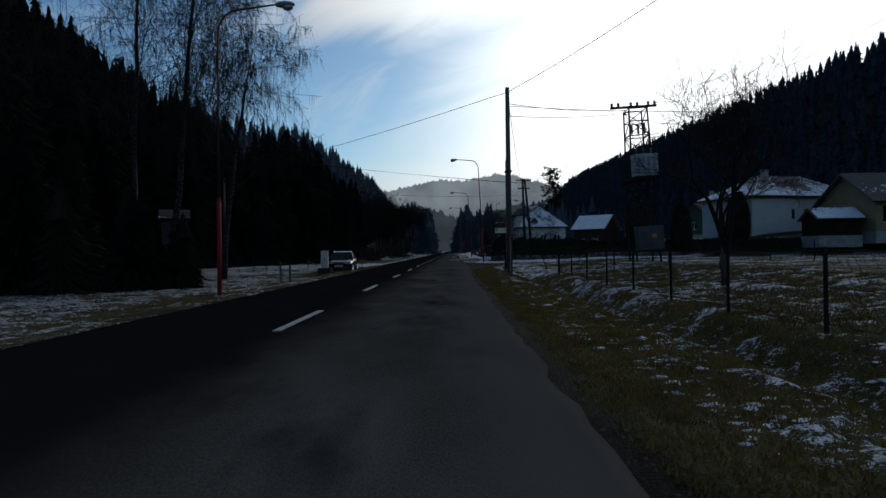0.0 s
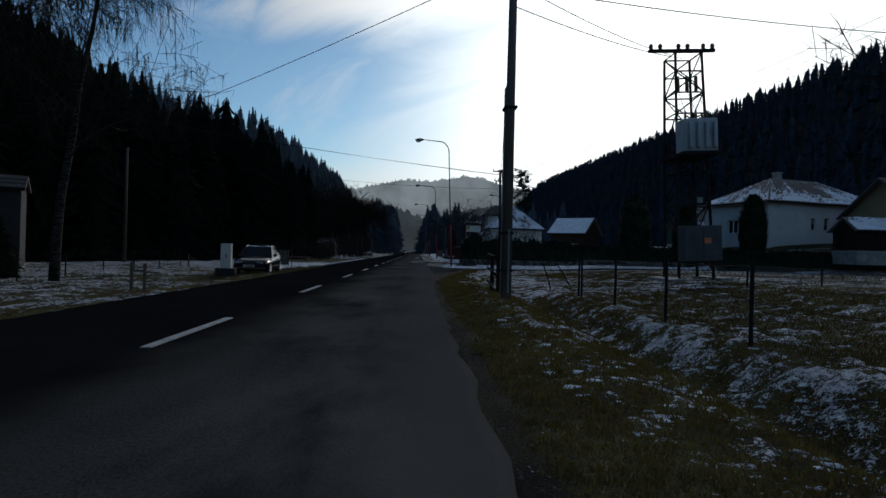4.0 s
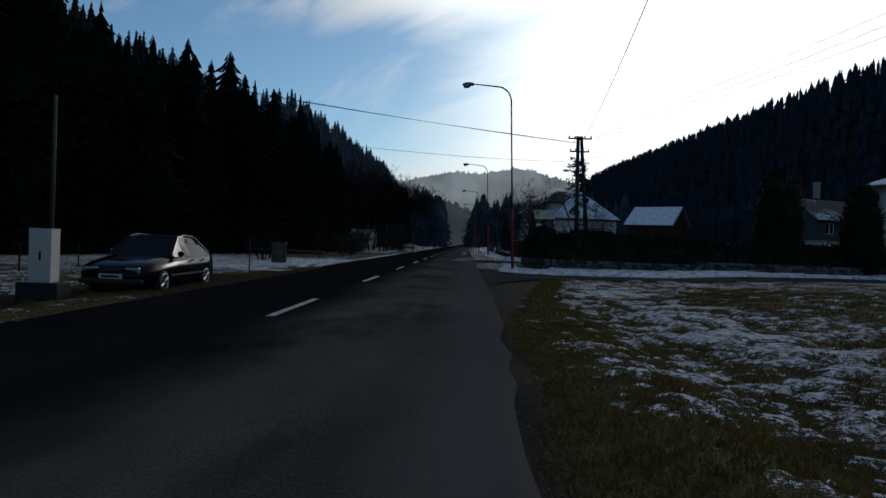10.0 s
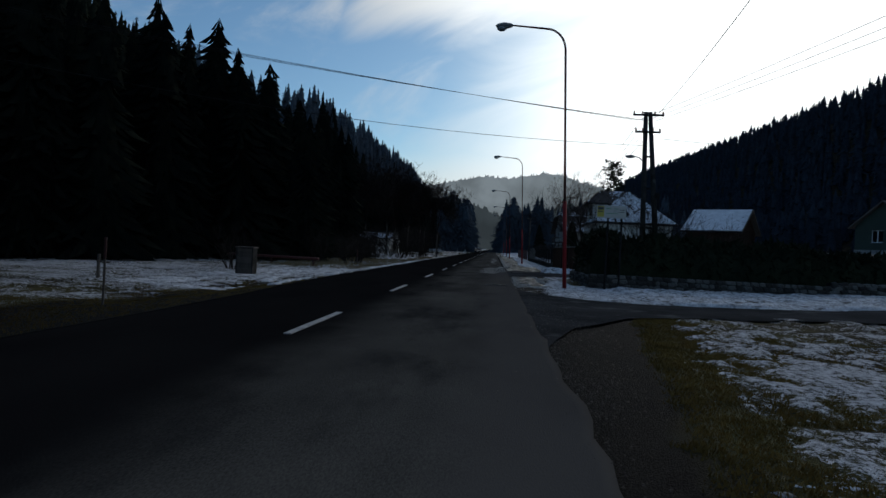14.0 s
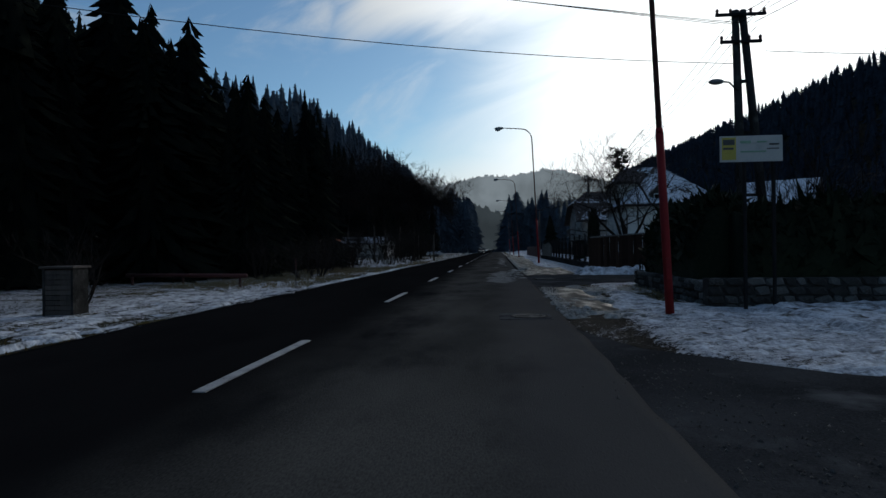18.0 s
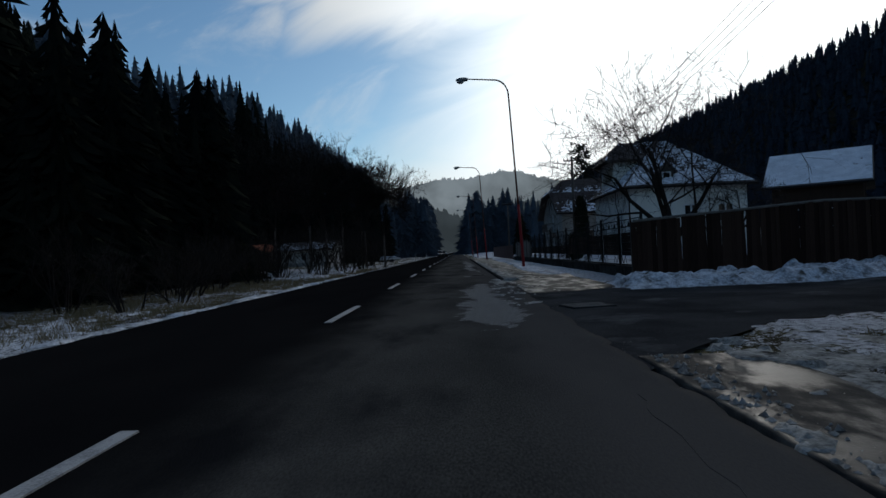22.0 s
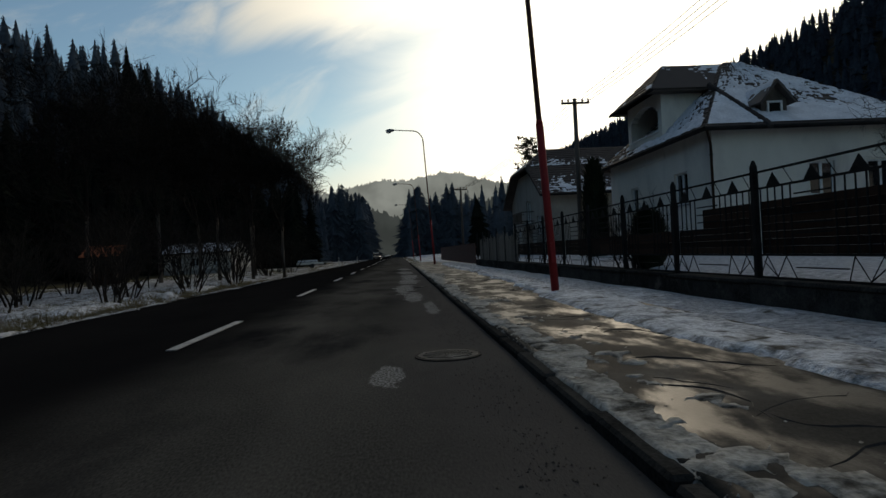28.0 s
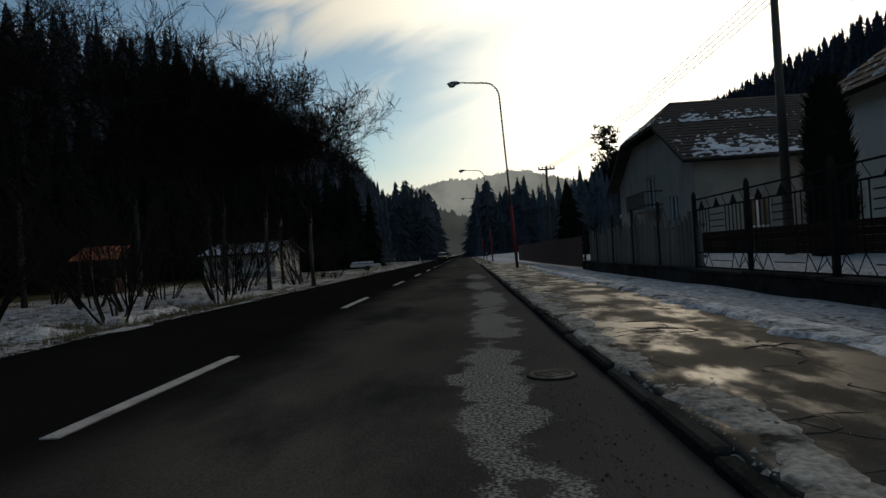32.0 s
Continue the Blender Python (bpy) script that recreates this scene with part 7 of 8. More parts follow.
def billboard():
    t = thing("billboard", (7.64, 60.65, 0.28), 0, "faded white notice board with a yellow field on two posts", "sign")
    for s in (-0.1, 0.45):
        bm = bmesh.new()
        rod(bm, (s, 0.05, -0.6), (s, 0.05, 3.1), 0.04, n=8)
        part("post", bm, M["steel_dark"], t)
    bm = bmesh.new()
    box(bm, (-0.58, -0.02, 2.62), (0.6, 0.02, 3.13), 0.005)
    board = part("board", bm, M["white_plastic"], t, "dirty white sheet")
    M["yellow"] = material("yellow", (0.5, 0.4, 0.06), (0.62, 0.5, 0.1), 0.6, scale=4, fine=30, bump=0.05)
    M["print"] = material("print", (0.05, 0.05, 0.045), (0.12, 0.12, 0.11), 0.7, scale=6, fine=40, bump=0.0)
    M["print_green"] = material("print_green", (0.18, 0.34, 0.22), (0.3, 0.45, 0.3), 0.7, scale=6, fine=40, bump=0.0)
    for name, a, b, m in (("yellow_field", (-0.55, 2.66), (-0.28, 3.1), "yellow"), ("print_bar", (-0.53, 2.95), (-0.31, 3.06), "print"), ("print_bar", (-0.53, 2.86), (-0.33, 2.9), "print"), ("print_bar", (-0.2, 2.98), (0.0, 3.03), "print_green"), ("print_bar", (0.12, 2.99), (0.3, 3.02), "print_green"), ("print_bar", (-0.2, 2.80), (0.28, 2.83), "print_green"), ("print_bar", (0.35, 2.94), (0.53, 2.97), "print"), ("print_bar", (0.3, 2.86), (0.53, 2.88), "print")):
        bm = bmesh.new()
        d = 0.027 if m == "yellow" else 0.033
        box(bm, (a[0], -d, a[1]), (b[0], -0.018, b[1]))
        part(name, bm, M[m], board)


billboard()


def board_fence():
    """Tall brown boards along the lane, with a capping rail."""
    t = thing("board_fence", (0, 0, 0), 0, "tall dark brown board fence with a snow-dusted cap", "fence")
    bm = bmesh.new()
    box(bm, (-0.0745, -0.012, 0), (0.0745, 0.012, 1.0))
    me = bpy.data.meshes.new("board")
    bm.to_mesh(me)
    bm.free()
    me.materials.append(M["wood_brown"])
    rng = np.random.default_rng(2)
    a, b = Vector((7.25, 78.8, 0)), Vector((21.0, 80.4, 0))
    L = (b - a).length
    ang = math.atan2(b.y - a.y, b.x - a.x)
    n = int(L / 0.15)
    for k in range(n):
        p = a.lerp(b, k / n)
        z0 = gz(p.x, p.y) + 0.12
        top = 1.72 + 0.38 * min(1.0, k / n * 2.4)
        o = new("board", me)
        o.parent, o.location, o.rotation_euler, o.scale = t, (p.x, p.y, z0), (0.01 * rng.normal(), 0.008 * rng.normal(), ang), (1, 1, top - z0 + 0.02 * rng.normal())
    for z in (0.5, 1.4):
        bm = bmesh.new()
        rod(bm, a + Vector((0, 0.05, z)), b + Vector((0, 0.05, z + 0.3)), 0.04, n=4)
        part("rail", bm, M["wood_brown"], t)
    for k in range(7):
        p = a.lerp(b, k / 6)
        bm = bmesh.new()
        box(bm, (p.x - 0.06, p.y + 0.03, -0.2), (p.x + 0.06, p.y + 0.15, 1.7 + 0.3 * min(1, k / 3)), 0.01)
        part("post", bm, M["wood_dark"], t)
    bm = bmesh.new()
    m1 = a.lerp(b, 0.42)
    tube(bm, [a + Vector((0, 0, 1.74)), m1 + Vector((0, 0, 2.13)), b + Vector((0, 0, 2.14))], 0.045, 6)
    part("cap_rail", bm, M["wood_pale"], t, "weathered capping rail")


board_fence()


def lattice_panel():
    """A low iron lattice on the corner of the garden wall."""
    t = thing("lattice_panel", (7.25, 68.3, 0.42), 3, "low black iron lattice on the corner of the stone wall", "fence")
    for x in (0.0, 1.35):
        bm = bmesh.new()
        box(bm, (x - 0.025, -0.025, -0.05), (x + 0.025, 0.025, 0.46), 0.004)
        part("post", bm, M["steel_dark"], t)
    for z in (0.04, 0.16, 0.28, 0.40):
        bm = bmesh.new()
        box(bm, (0.02, -0.008, z), (1.33, 0.008, z + 0.022))
        part("rail", bm, M["steel_dark"], t)
    for k in range(13):
        bm = bmesh.new()
        box(bm, (0.06 + 0.1 * k, -0.014, 0.02), (0.085 + 0.1 * k, 0.0, 0.44))
        part("slat", bm, M["steel_dark"], t)


lattice_panel()


def iron_fence():
    """A low concrete wall that carries iron panels with zigzag and triangle infill between dark posts."""
    X = 7.95
    w = thing("garden_wall", (0, 0, 0), 0, "low stained concrete garden wall stepping along the pavement", "wall", kind="structure")
    t = thing("iron_fence", (0, 0, 0), 0, "dark wrought-iron fence with zigzag and triangle infill", "fence")
    ys = [80.35 + 2.58 * k for k in range(17)]
    for k, y in enumerate(ys[:-1]):
        bm = bmesh.new()
        top = 0.30 + 0.02 * (k % 2)
        box(bm, (X - 0.16, y + 0.004, -0.3), (X + 0.16, y + 2.576, top), 0.015)
        s = part("wall_section", bm, M["wet_concrete"], w)
        bm = bmesh.new()
        box(bm, (X - 0.19, y + 0.01, top), (X + 0.19, y + 2.57, top + 0.06), 0.012)
        part("coping", bm, M["wet_concrete"], s)
    for k, y in enumerate(ys):
        bm = bmesh.new()
        box(bm, (X - 0.04, y - 0.04, 0.3), (X + 0.04, y + 0.04, 2.02), 0.006)
        bmesh.ops.create_cone(bm, cap_ends=True, segments=4, radius1=0.055, radius2=0.02, depth=0.08, matrix=Matrix.Translation((X, y, 2.06)))
        part("post", bm, M["steel_dark"], t)
    for k, y in enumerate(ys[:-1]):
        if k >= 11:
            continue
        y0, y1 = y + 0.06, y + 2.52
        at = lambda u: y0 + (y1 - y0) * u
        pn = new("panel")
        pn.parent = t
        bm = bmesh.new()
        for z in (0.38, 0.70, 1.66, 1.90):
            box(bm, (X - 0.014, y0, z), (X + 0.014, y1, z + 0.03))
        for yy in (y0, y1 - 0.03):
            box(bm, (X - 0.012, yy, 0.41), (X + 0.012, yy + 0.03, 1.90))
        part("panel_frame", bm, M["steel_dark"], pn)
        for i in range(15):
            if 5 < i < 10:
                continue
            bm = bmesh.new()
            box(bm, (X - 0.008, at((i + 0.5) / 15) - 0.008, 0.73), (X + 0.008, at((i + 0.5) / 15) + 0.008, 1.66))
            part("bar", bm, M["steel_dark"], pn)
        for i in range(5):
            bm = bmesh.new()
            box(bm, (X - 0.008, at(0.4), 1.0 + 0.13 * i), (X + 0.008, at(0.67), 1.02 + 0.13 * i))
            part("rung", bm, M["steel_dark"], pn)
        for zig in ([(0.0, 0.41), (0.09, 0.70), (0.17, 0.41), (0.26, 0.70), (0.30, 0.41)], [(0.17, 0.41), (0.05, 0.62)], [(0.30, 0.55), (0.68, 0.55)], [(0.68, 0.41), (0.76, 0.70), (0.84, 0.41), (0.93, 0.70), (1.0, 0.41)], [(0.84, 0.41), (0.96, 0.62)]):
            bm = bmesh.new()
            tube(bm, [(X, at(u), v) for u, v in zig], 0.009, 4)
            part("zigzag", bm, M["steel_dark"], pn)
        for u in (0.2, 0.52, 0.84):
            bm = bmesh.new()
            slab(bm, [(X - 0.006, at(u) - 0.15, 1.69), (X - 0.006, at(u) + 0.15, 1.69), (X - 0.006, at(u), 1.87)], 0.012)
            part("triangle_plate", bm, M["steel_dark"], pn)
        for u in (0.0, 0.33, 0.66):
            bm = bmesh.new()
            tube(bm, [(X, at(u + 0.02), 1.69), (X, at(u + 0.09), 1.90)], 0.008, 4)
            part("top_lattice", bm, M["steel_dark"], pn)
        for j in range(7 if k < 5 else 4):
            bm = bmesh.new()
            end = at(0.62) if k == 4 and j > 3 else y1 - 0.05
            box(bm, (X + 0.03, y0 + 0.05, 0.73 + j * 0.108), (X + 0.05, end, 0.836 + j * 0.108), 0.002)
            part("screen_board", bm, M["wood_brown"], pn)
    # beyond: pale pickets, then a red boarded fence
    p = thing("picket_fence", (0, 0, 0), 0, "uneven weathered picket fence", "fence")
    bm = bmesh.new()
    box(bm, (-0.012, -0.045, 0), (0.012, 0.045, 1.0))
    me = bpy.data.meshes.new("picket")
    bm.to_mesh(me)
    bm.free()
    me.materials.append(M["wood_pale"])
    rng = np.random.default_rng(8)
    for k in range(96):
        o = new("picket", me)
        o.parent, o.location, o.scale, o.rotation_euler = p, (X, 108.4 + 0.127 * k, 0.34), (1, 1, 1.25 + 0.12 * rng.normal()), (0.03 * rng.normal(), 0, 0)
    for z in (0.6, 1.3):
        bm = bmesh.new()
        box(bm, (X + 0.015, 108.3, z), (X + 0.05, 120.7, z + 0.07))
        part("rail", bm, M["wood_dark"], p)
    r = thing("red_fence", (0, 0, 0), 0, "dark red boarded fence and gate along the pavement", "fence")
    bm = bmesh.new()
    box(bm, (-0.012, -0.07, 0), (0.012, 0.07, 1.0))
    me = bpy.data.meshes.new("board")
    bm.to_mesh(me)
    bm.free()
    me.materials.append(M["rust_paint"])
    for k in range(200):
        o = new("board", me)
        o.parent, o.location, o.scale = r, (X - 0.25 - 0.012 * min(k, 60) / 6, 121.0 + 0.15 * k, 0.1), (1, 1, 1.35 + 0.02 * rng.normal())
    for z in (0.45, 1.15):
        bm = bmesh.new()
        box(bm, (X - 0.2, 121.0, z), (X - 0.16, 151.0, z + 0.08))
        part("rail", bm, M["rust_paint"], r)


iron_fence()


# ---- verge things ----
def service_cabinet():
    t = thing("service_cabinet", (-5.55, 37.9, gz(-5.55, 37.9)), 4, "pale grey plastic utility cabinet on a dark concrete base", "cabinet")
    bm = bmesh.new()
    box(bm, (-0.42, -0.24, -0.2), (0.42, 0.24, 0.34), 0.02)
    part("base", bm, M["asphalt_dark"], t, "dark concrete base")
    bm = bmesh.new()
    box(bm, (-0.225, -0.16, 0.34), (0.225, 0.16, 1.42), 0.012)
    body = part("body", bm, M["white_plastic"], t)
    bm = bmesh.new()
    box(bm, (-0.23, -0.165, 1.42), (0.23, 0.165, 1.45), 0.008)
    part("lid", bm, M["white_plastic"], t)
    bm = bmesh.new()
    box(bm, (-0.20, -0.172, 0.4), (0.20, -0.158, 1.38), 0.004)
    d = part("door", bm, M["white_plastic"], body)
    bm = bmesh.new()
    box(bm, (0.0, -0.19, 0.80), (0.04, -0.170, 0.98), 0.004)
    part("handle", bm, M["steel_dark"], body)


service_cabinet()


def sedan(x, y, rz, z, name="parked_car", label="black four-door saloon car with silver wheels parked on the verge", paint="car_paint"):
    """A saloon; its nose points to -y."""
    t = thing(name, (x, y, z), rz, label, "car")
    # profile of the body along y (nose at -2.15): lower shell
    st = [(-2.16, 0.30, 0.60, 0.62), (-2.05, 0.24, 0.68, 0.74), (-1.6, 0.20, 0.78, 0.82), (-1.0, 0.18, 0.86, 0.84), (-0.5, 0.18, 0.91, 0.85), (0.3, 0.18, 0.93, 0.85), (1.1, 0.18, 0.95, 0.85), (1.55, 0.20, 0.97, 0.83), (2.0, 0.26, 0.95, 0.78), (2.16, 0.36, 0.86, 0.70)]
    V, F = [], []
    for yy, zb, zt, hw in st:
        zm = zb + (zt - zb) * 0.55
        V += [(-hw * 0.86, yy, zb), (-hw, yy, zb + 0.10), (-hw, yy, zm), (-hw * 0.93, yy, zt - 0.02), (-hw * 0.55, yy, zt + 0.012), (hw * 0.55, yy, zt + 0.012), (hw * 0.93, yy, zt - 0.02), (hw, yy, zm), (hw, yy, zb + 0.10), (hw * 0.86, yy, zb)]
    k = 10
    for i in range(len(st) - 1):
        for j in range(k):
            F.append((i * k + j, i * k + (j + 1) % k, (i + 1) * k + (j + 1) % k, (i + 1) * k + j))
    F.append(tuple(range(k))[::-1])
    F.append(tuple((len(st) - 1) * k + j for j in range(k)))
    mesh_arrays("body", V, F, M[paint], t, smooth=True)
    # cabin: glass house under a roof
    cab = [(-0.85, 0.89, 0.76), (-0.15, 1.36, 0.60), (0.25, 1.42, 0.585), (0.75, 1.40, 0.58), (1.05, 1.33, 0.585), (1.62, 0.96, 0.72)]
    V, F = [], []
    for yy, zt, hw in cab:
        zb = 0.88
        V += [(-0.80, yy, zb), (-hw, yy, zt), (hw, yy, zt), (0.80, yy, zb)]
    for i in range(len(cab) - 1):
        for j in range(3):
            F.append((i * 4 + j, i * 4 + j + 1, i * 4 + 4 + j + 1, i * 4 + 4 + j))
    mesh_arrays("glasshouse", V, F, M["car_glass"], t, "dark windows")
    bm = bmesh.new()
    for s in (-1, 1):
        tube(bm, [(s * 0.79, -0.85, 0.89), (s * 0.615, -0.15, 1.37), (s * 0.60, 0.25, 1.425), (s * 0.595, 0.75, 1.405), (s * 0.60, 1.05, 1.335), (s * 0.745, 1.62, 0.96)], 0.032, 6)
    part("roof_rail", bm, M[paint], t)
    bm = bmesh.new()
    for i in range(1, 4):
        a, b = cab[i], cab[i + 1]
        vs = [bm.verts.new(p) for p in ((-a[2], a[0], a[1] + 0.012), (a[2], a[0], a[1] + 0.012), (b[2], b[0], b[1] + 0.012), (-b[2], b[0], b[1] + 0.012))]
        bm.faces.new(vs)
    bmesh.ops.remove_doubles(bm, verts=bm.verts[:], dist=0.001)
    bmesh.ops.solidify(bm, geom=bm.faces[:], thickness=0.02)
    part("roof", bm, M[paint], t)
    for s in (-1, 1):
        for yy in (0.28, 1.0):
            bm = bmesh.new()
            box(bm, (s * 0.70 - 0.03, yy, 0.9), (s * 0.63 + 0.03, yy + 0.06, 1.34), 0.01)
            part("pillar", bm, M[paint], t)
        bm = bmesh.new()
        box(bm, (s * 0.9 - 0.07, -0.62, 0.9), (s * 0.9 + 0.07, -0.5, 1.03), 0.03)
        part("mirror", bm, M[paint], t)
        for yy in (0.18, 0.95):
            bm = bmesh.new()
            box(bm, (s * 0.855 - 0.015, yy, 0.76), (s * 0.855 + 0.015, yy + 0.16, 0.80), 0.006)
            part("door_handle", bm, M["rubber"], t)
        bm = bmesh.new()
        box(bm, (s * 0.853 - 0.012, -1.0, 0.42), (s * 0.853 + 0.012, 1.1, 0.47), 0.005)
        part("side_strip", bm, M["rubber"], t)
        bm = bmesh.new()
        box(bm, (s * 0.46 - 0.18, -2.15, 0.52), (s * 0.46 + 0.18, -2.03, 0.66), 0.03)
        part("headlight", bm, M["lamp_glass"], t, "clear headlight")
        bm = bmesh.new()
        box(bm, (s * 0.52 - 0.16, 2.05, 0.62), (s * 0.52 + 0.16, 2.17, 0.78), 0.03)
        part("tail_light", bm, M["tail_red"], t, "red tail light")
        for yy in (-1.33, 1.30):
            wh = new("wheel")
            wh.parent = t
            wh.matrix_local = pose(s * 0.74, yy, 0.30, 0, 90, 0)
            bm = bmesh.new()
            rod(bm, (0, 0, -0.1), (0, 0, 0.1), 0.30, 0.30, 26)
            bmesh.ops.bevel(bm, geom=[e for e in bm.edges if len(e.link_faces) == 2 and abs(e.calc_face_angle()) > 1.2], offset=0.03, segments=2, affect="EDGES")
            part("tyre", bm, M["rubber"], wh, "", True)
            for side in (-0.105, 0.105):
                bm = bmesh.new()
                rod(bm, (0, 0, side - 0.01), (0, 0, side + 0.01), 0.05, 0.05, 12)
                for q in range(6):
                    aa = 6.2832 * q / 6
                    rod(bm, (0.04 * math.cos(aa), 0.04 * math.sin(aa), side), (0.2 * math.cos(aa), 0.2 * math.sin(aa), side), 0.022, 0.03, 5)
                tube(bm, [(0.2 * math.cos(6.2832 * q / 20), 0.2 * math.sin(6.2832 * q / 20), side) for q in range(21)], 0.016, 5)
                part("rim", bm, M["alloy"], wh, "silver spoked rim")
    bm = bmesh.new()
    box(bm, (-0.26, -2.19, 0.40), (0.26, -2.16, 0.51), 0.004)
    part("number_plate", bm, M["white_plastic"], t, "white plate with plain bars")
    bm = bmesh.new()
    box(bm, (-0.2, -2.197, 0.43), (0.2, -2.19, 0.48))
    part("plate_bar", bm, M["rubber"], t)
    bm = bmesh.new()
    box(bm, (-0.72, -2.2, 0.28), (0.72, -2.08, 0.40), 0.03)
    part("bumper", bm, M["rubber"], t)
    bm = bmesh.new()
    box(bm, (-0.25, -2.17, 0.55), (0.25, -2.1, 0.64), 0.01)
    part("grille", bm, M["rubber"], t)
    return t


sedan(-5.0, 41.3, 3, -0.20)
sedan(-1.7, 205.0, 0, 0.0, "oncoming_car", "dark car far along the road")


def verge_box():
    t = thing("slatted_bin_box", (-8.5, 62.9, gz(-8.5, 62.9)), 6, "grey weathered slatted wooden box on the verge", "box")
    for k in range(9):
        for face in (-1, 1):
            bm = bmesh.new()
            box(bm, (-0.36, face * 0.3 - 0.015, 0.05 + k * 0.13), (0.36, face * 0.3 + 0.015, 0.165 + k * 0.13), 0.004)
            part("slat", bm, M["wood_dark"], t)
    for sx in (-0.36, 0.36):
        bm = bmesh.new()
        box(bm, (sx - 0.03, -0.34, -0.1), (sx + 0.03, 0.34, 1.25), 0.005)
        part("side", bm, M["wet_concrete"], t)
    bm = bmesh.new()
    box(bm, (-0.44, -0.4, 1.24), (0.44, 0.4, 1.30), 0.01)
    part("lid", bm, M["wood_dark"], t)


verge_box()


def red_barrier():
    t = thing("red_pipe_barrier", (0, 0, 0), 0, "long red painted pipe barrier beside the verge", "barrier")
    a, b = Vector((-15.5, 76.2, 0.15)), Vector((-8.2, 73.4, 0.20))
    bm = bmesh.new()
    rod(bm, a, b, 0.09, n=12)
    part("pipe", bm, M["rust_paint"], t, "", True)
    for u in (0.05, 0.5, 0.95):
        p = a.lerp(b, u)
        bm = bmesh.new()
        rod(bm, (p.x, p.y, -0.6), (p.x, p.y, p.z), 0.06, n=8)
        part("support", bm, M["rust_paint"], t)
    for x, y, z in ((-4.5, 46.8, 1.0), (-5.0, 70.5, 0.9)):
        q = thing("marker_post", (x, y, gz(x, y)), 0, "thin red-tipped snow marker stake", "post", "snow markers")
        bm = bmesh.new()
        rod(bm, (0, 0, -0.2), (0, 0, z + 0.3), 0.022, n=8)
        part("stake", bm, M["wood_dark"], q)
        bm = bmesh.new()
        rod(bm, (0, 0, z - 0.1), (0, 0, z + 0.32), 0.026, n=8)
        part("tip", bm, M["rust_paint"], q, "red tip")


red_barrier()


def left_clutter():
    t = thing("orange_shelter", (-21.7, 134.0, gz(-21.7, 134.0)), 8, "small open shelter with an orange-red roof", "shelter")
    for sx in (-1.1, 1.1):
        for sy in (-0.8, 0.8):
            bm = bmesh.new()
            box(bm, (sx - 0.06, sy - 0.06, -0.2), (sx + 0.06, sy + 0.06, 2.75 + 0.2 * sy), 0.005)
            part("post", bm, M["wood_dark"], t)
    bm = bmesh.new()
    slab(bm, [(-1.5, -1.3, 2.4), (1.5, -1.3, 2.4), (1.5, 0.9, 3.3), (-1.5, 0.9, 3.3)], 0.08)
    part("roof", bm, M["orange"], t, "orange-red sheet roof")
    for k in range(6):
        bm = bmesh.new()
        box(bm, (-1.0 + 0.34 * k, -0.6, -0.05), (-0.7 + 0.34 * k, 0.7, 0.9 + 0.1 * (k % 3)), 0.02)
        part("log_stack", bm, M["wood_brown"], t)
    c = thing("snowy_trailer", (-9.8, 168.0, gz(-9.8, 168.0)), 15, "low flat trailer under snow", "trailer")
    bm = bmesh.new()
    box(bm, (-1.8, -0.8, 0.45), (1.8, 0.8, 0.75), 0.05)
    part("bed", bm, M["white_plastic"], c)
    bm = bmesh.new()
    box(bm, (-1.7, -0.75, 0.75), (1.0, 0.75, 1.1), 0.15)
    part("snow_cap", bm, M["snow"], c, "snow cap")
    for s in (-0.75, 0.75):
        bm = bmesh.new()
        rod(bm, (0.2, s - 0.1, 0.3), (0.2, s + 0.1, 0.3), 0.3, n=16)
        part("wheel", bm, M["rubber"], c)
    for k, (x, y) in enumerate(((-4.0, 150.0), (-4.0, 180.0), (4.6, 152.0))):
        q = thing("reflector_post", (x, y, gz(x, y)), 0, "white roadside reflector post with a dark band", "post", "reflector posts")
        bm = bmesh.new()
        box(bm, (-0.06, -0.03, -0.2), (0.06, 0.03, 1.0), 0.02)
        part("post", bm, M["white_plastic"], q)
        bm = bmesh.new()
        box(bm, (-0.064, -0.034, 0.72), (0.064, 0.034, 0.88), 0.02)
        part("band", bm, M["rubber"], q)


left_clutter()


# ---- grass ----
def tufts(name, n, xr, yr, label, mat, hmin, hmax, seed, keep=None):
    """Blades in small tufts, as one mesh."""
    rng = np.random.default_rng(seed)
    x, y = xr[0] + (xr[1] - xr[0]) * rng.random(n), yr[0] + (yr[1] - yr[0]) * rng.random(n)
    ok = snow_cover(x, y) < 0.5 + 0.12 * rng.random(n)
    if keep is not None:
        ok &= keep(x, y)
    x, y = x[ok], y[ok]
    z = land(x, y)
    blades = 5
    V = []
    for _ in range(blades):
        a = rng.random(len(x)) * 6.2832
        h = hmin + (hmax - hmin) * rng.random(len(x)) ** 1.6
        w = 0.006 + 0.006 * rng.random(len(x))
        ox, oy = 0.05 * rng.normal(size=len(x)), 0.05 * rng.normal(size=len(x))
        bx, by = x + ox, y + oy
        lx, ly = np.cos(a) * h * 0.6, np.sin(a) * h * 0.6
        V.append(np.stack([np.stack([bx - w, by, z - 0.01], -1), np.stack([bx + w, by, z - 0.01], -1), np.stack([bx + lx, by + ly, z + h], -1)], 1))
    V = np.concatenate(V).reshape(-1, 3)
    ob = fast_mesh(name, V, np.arange(len(V)).reshape(-1, 3), M[mat])
    return tagged(ob, label, "grass", kind="stuff")


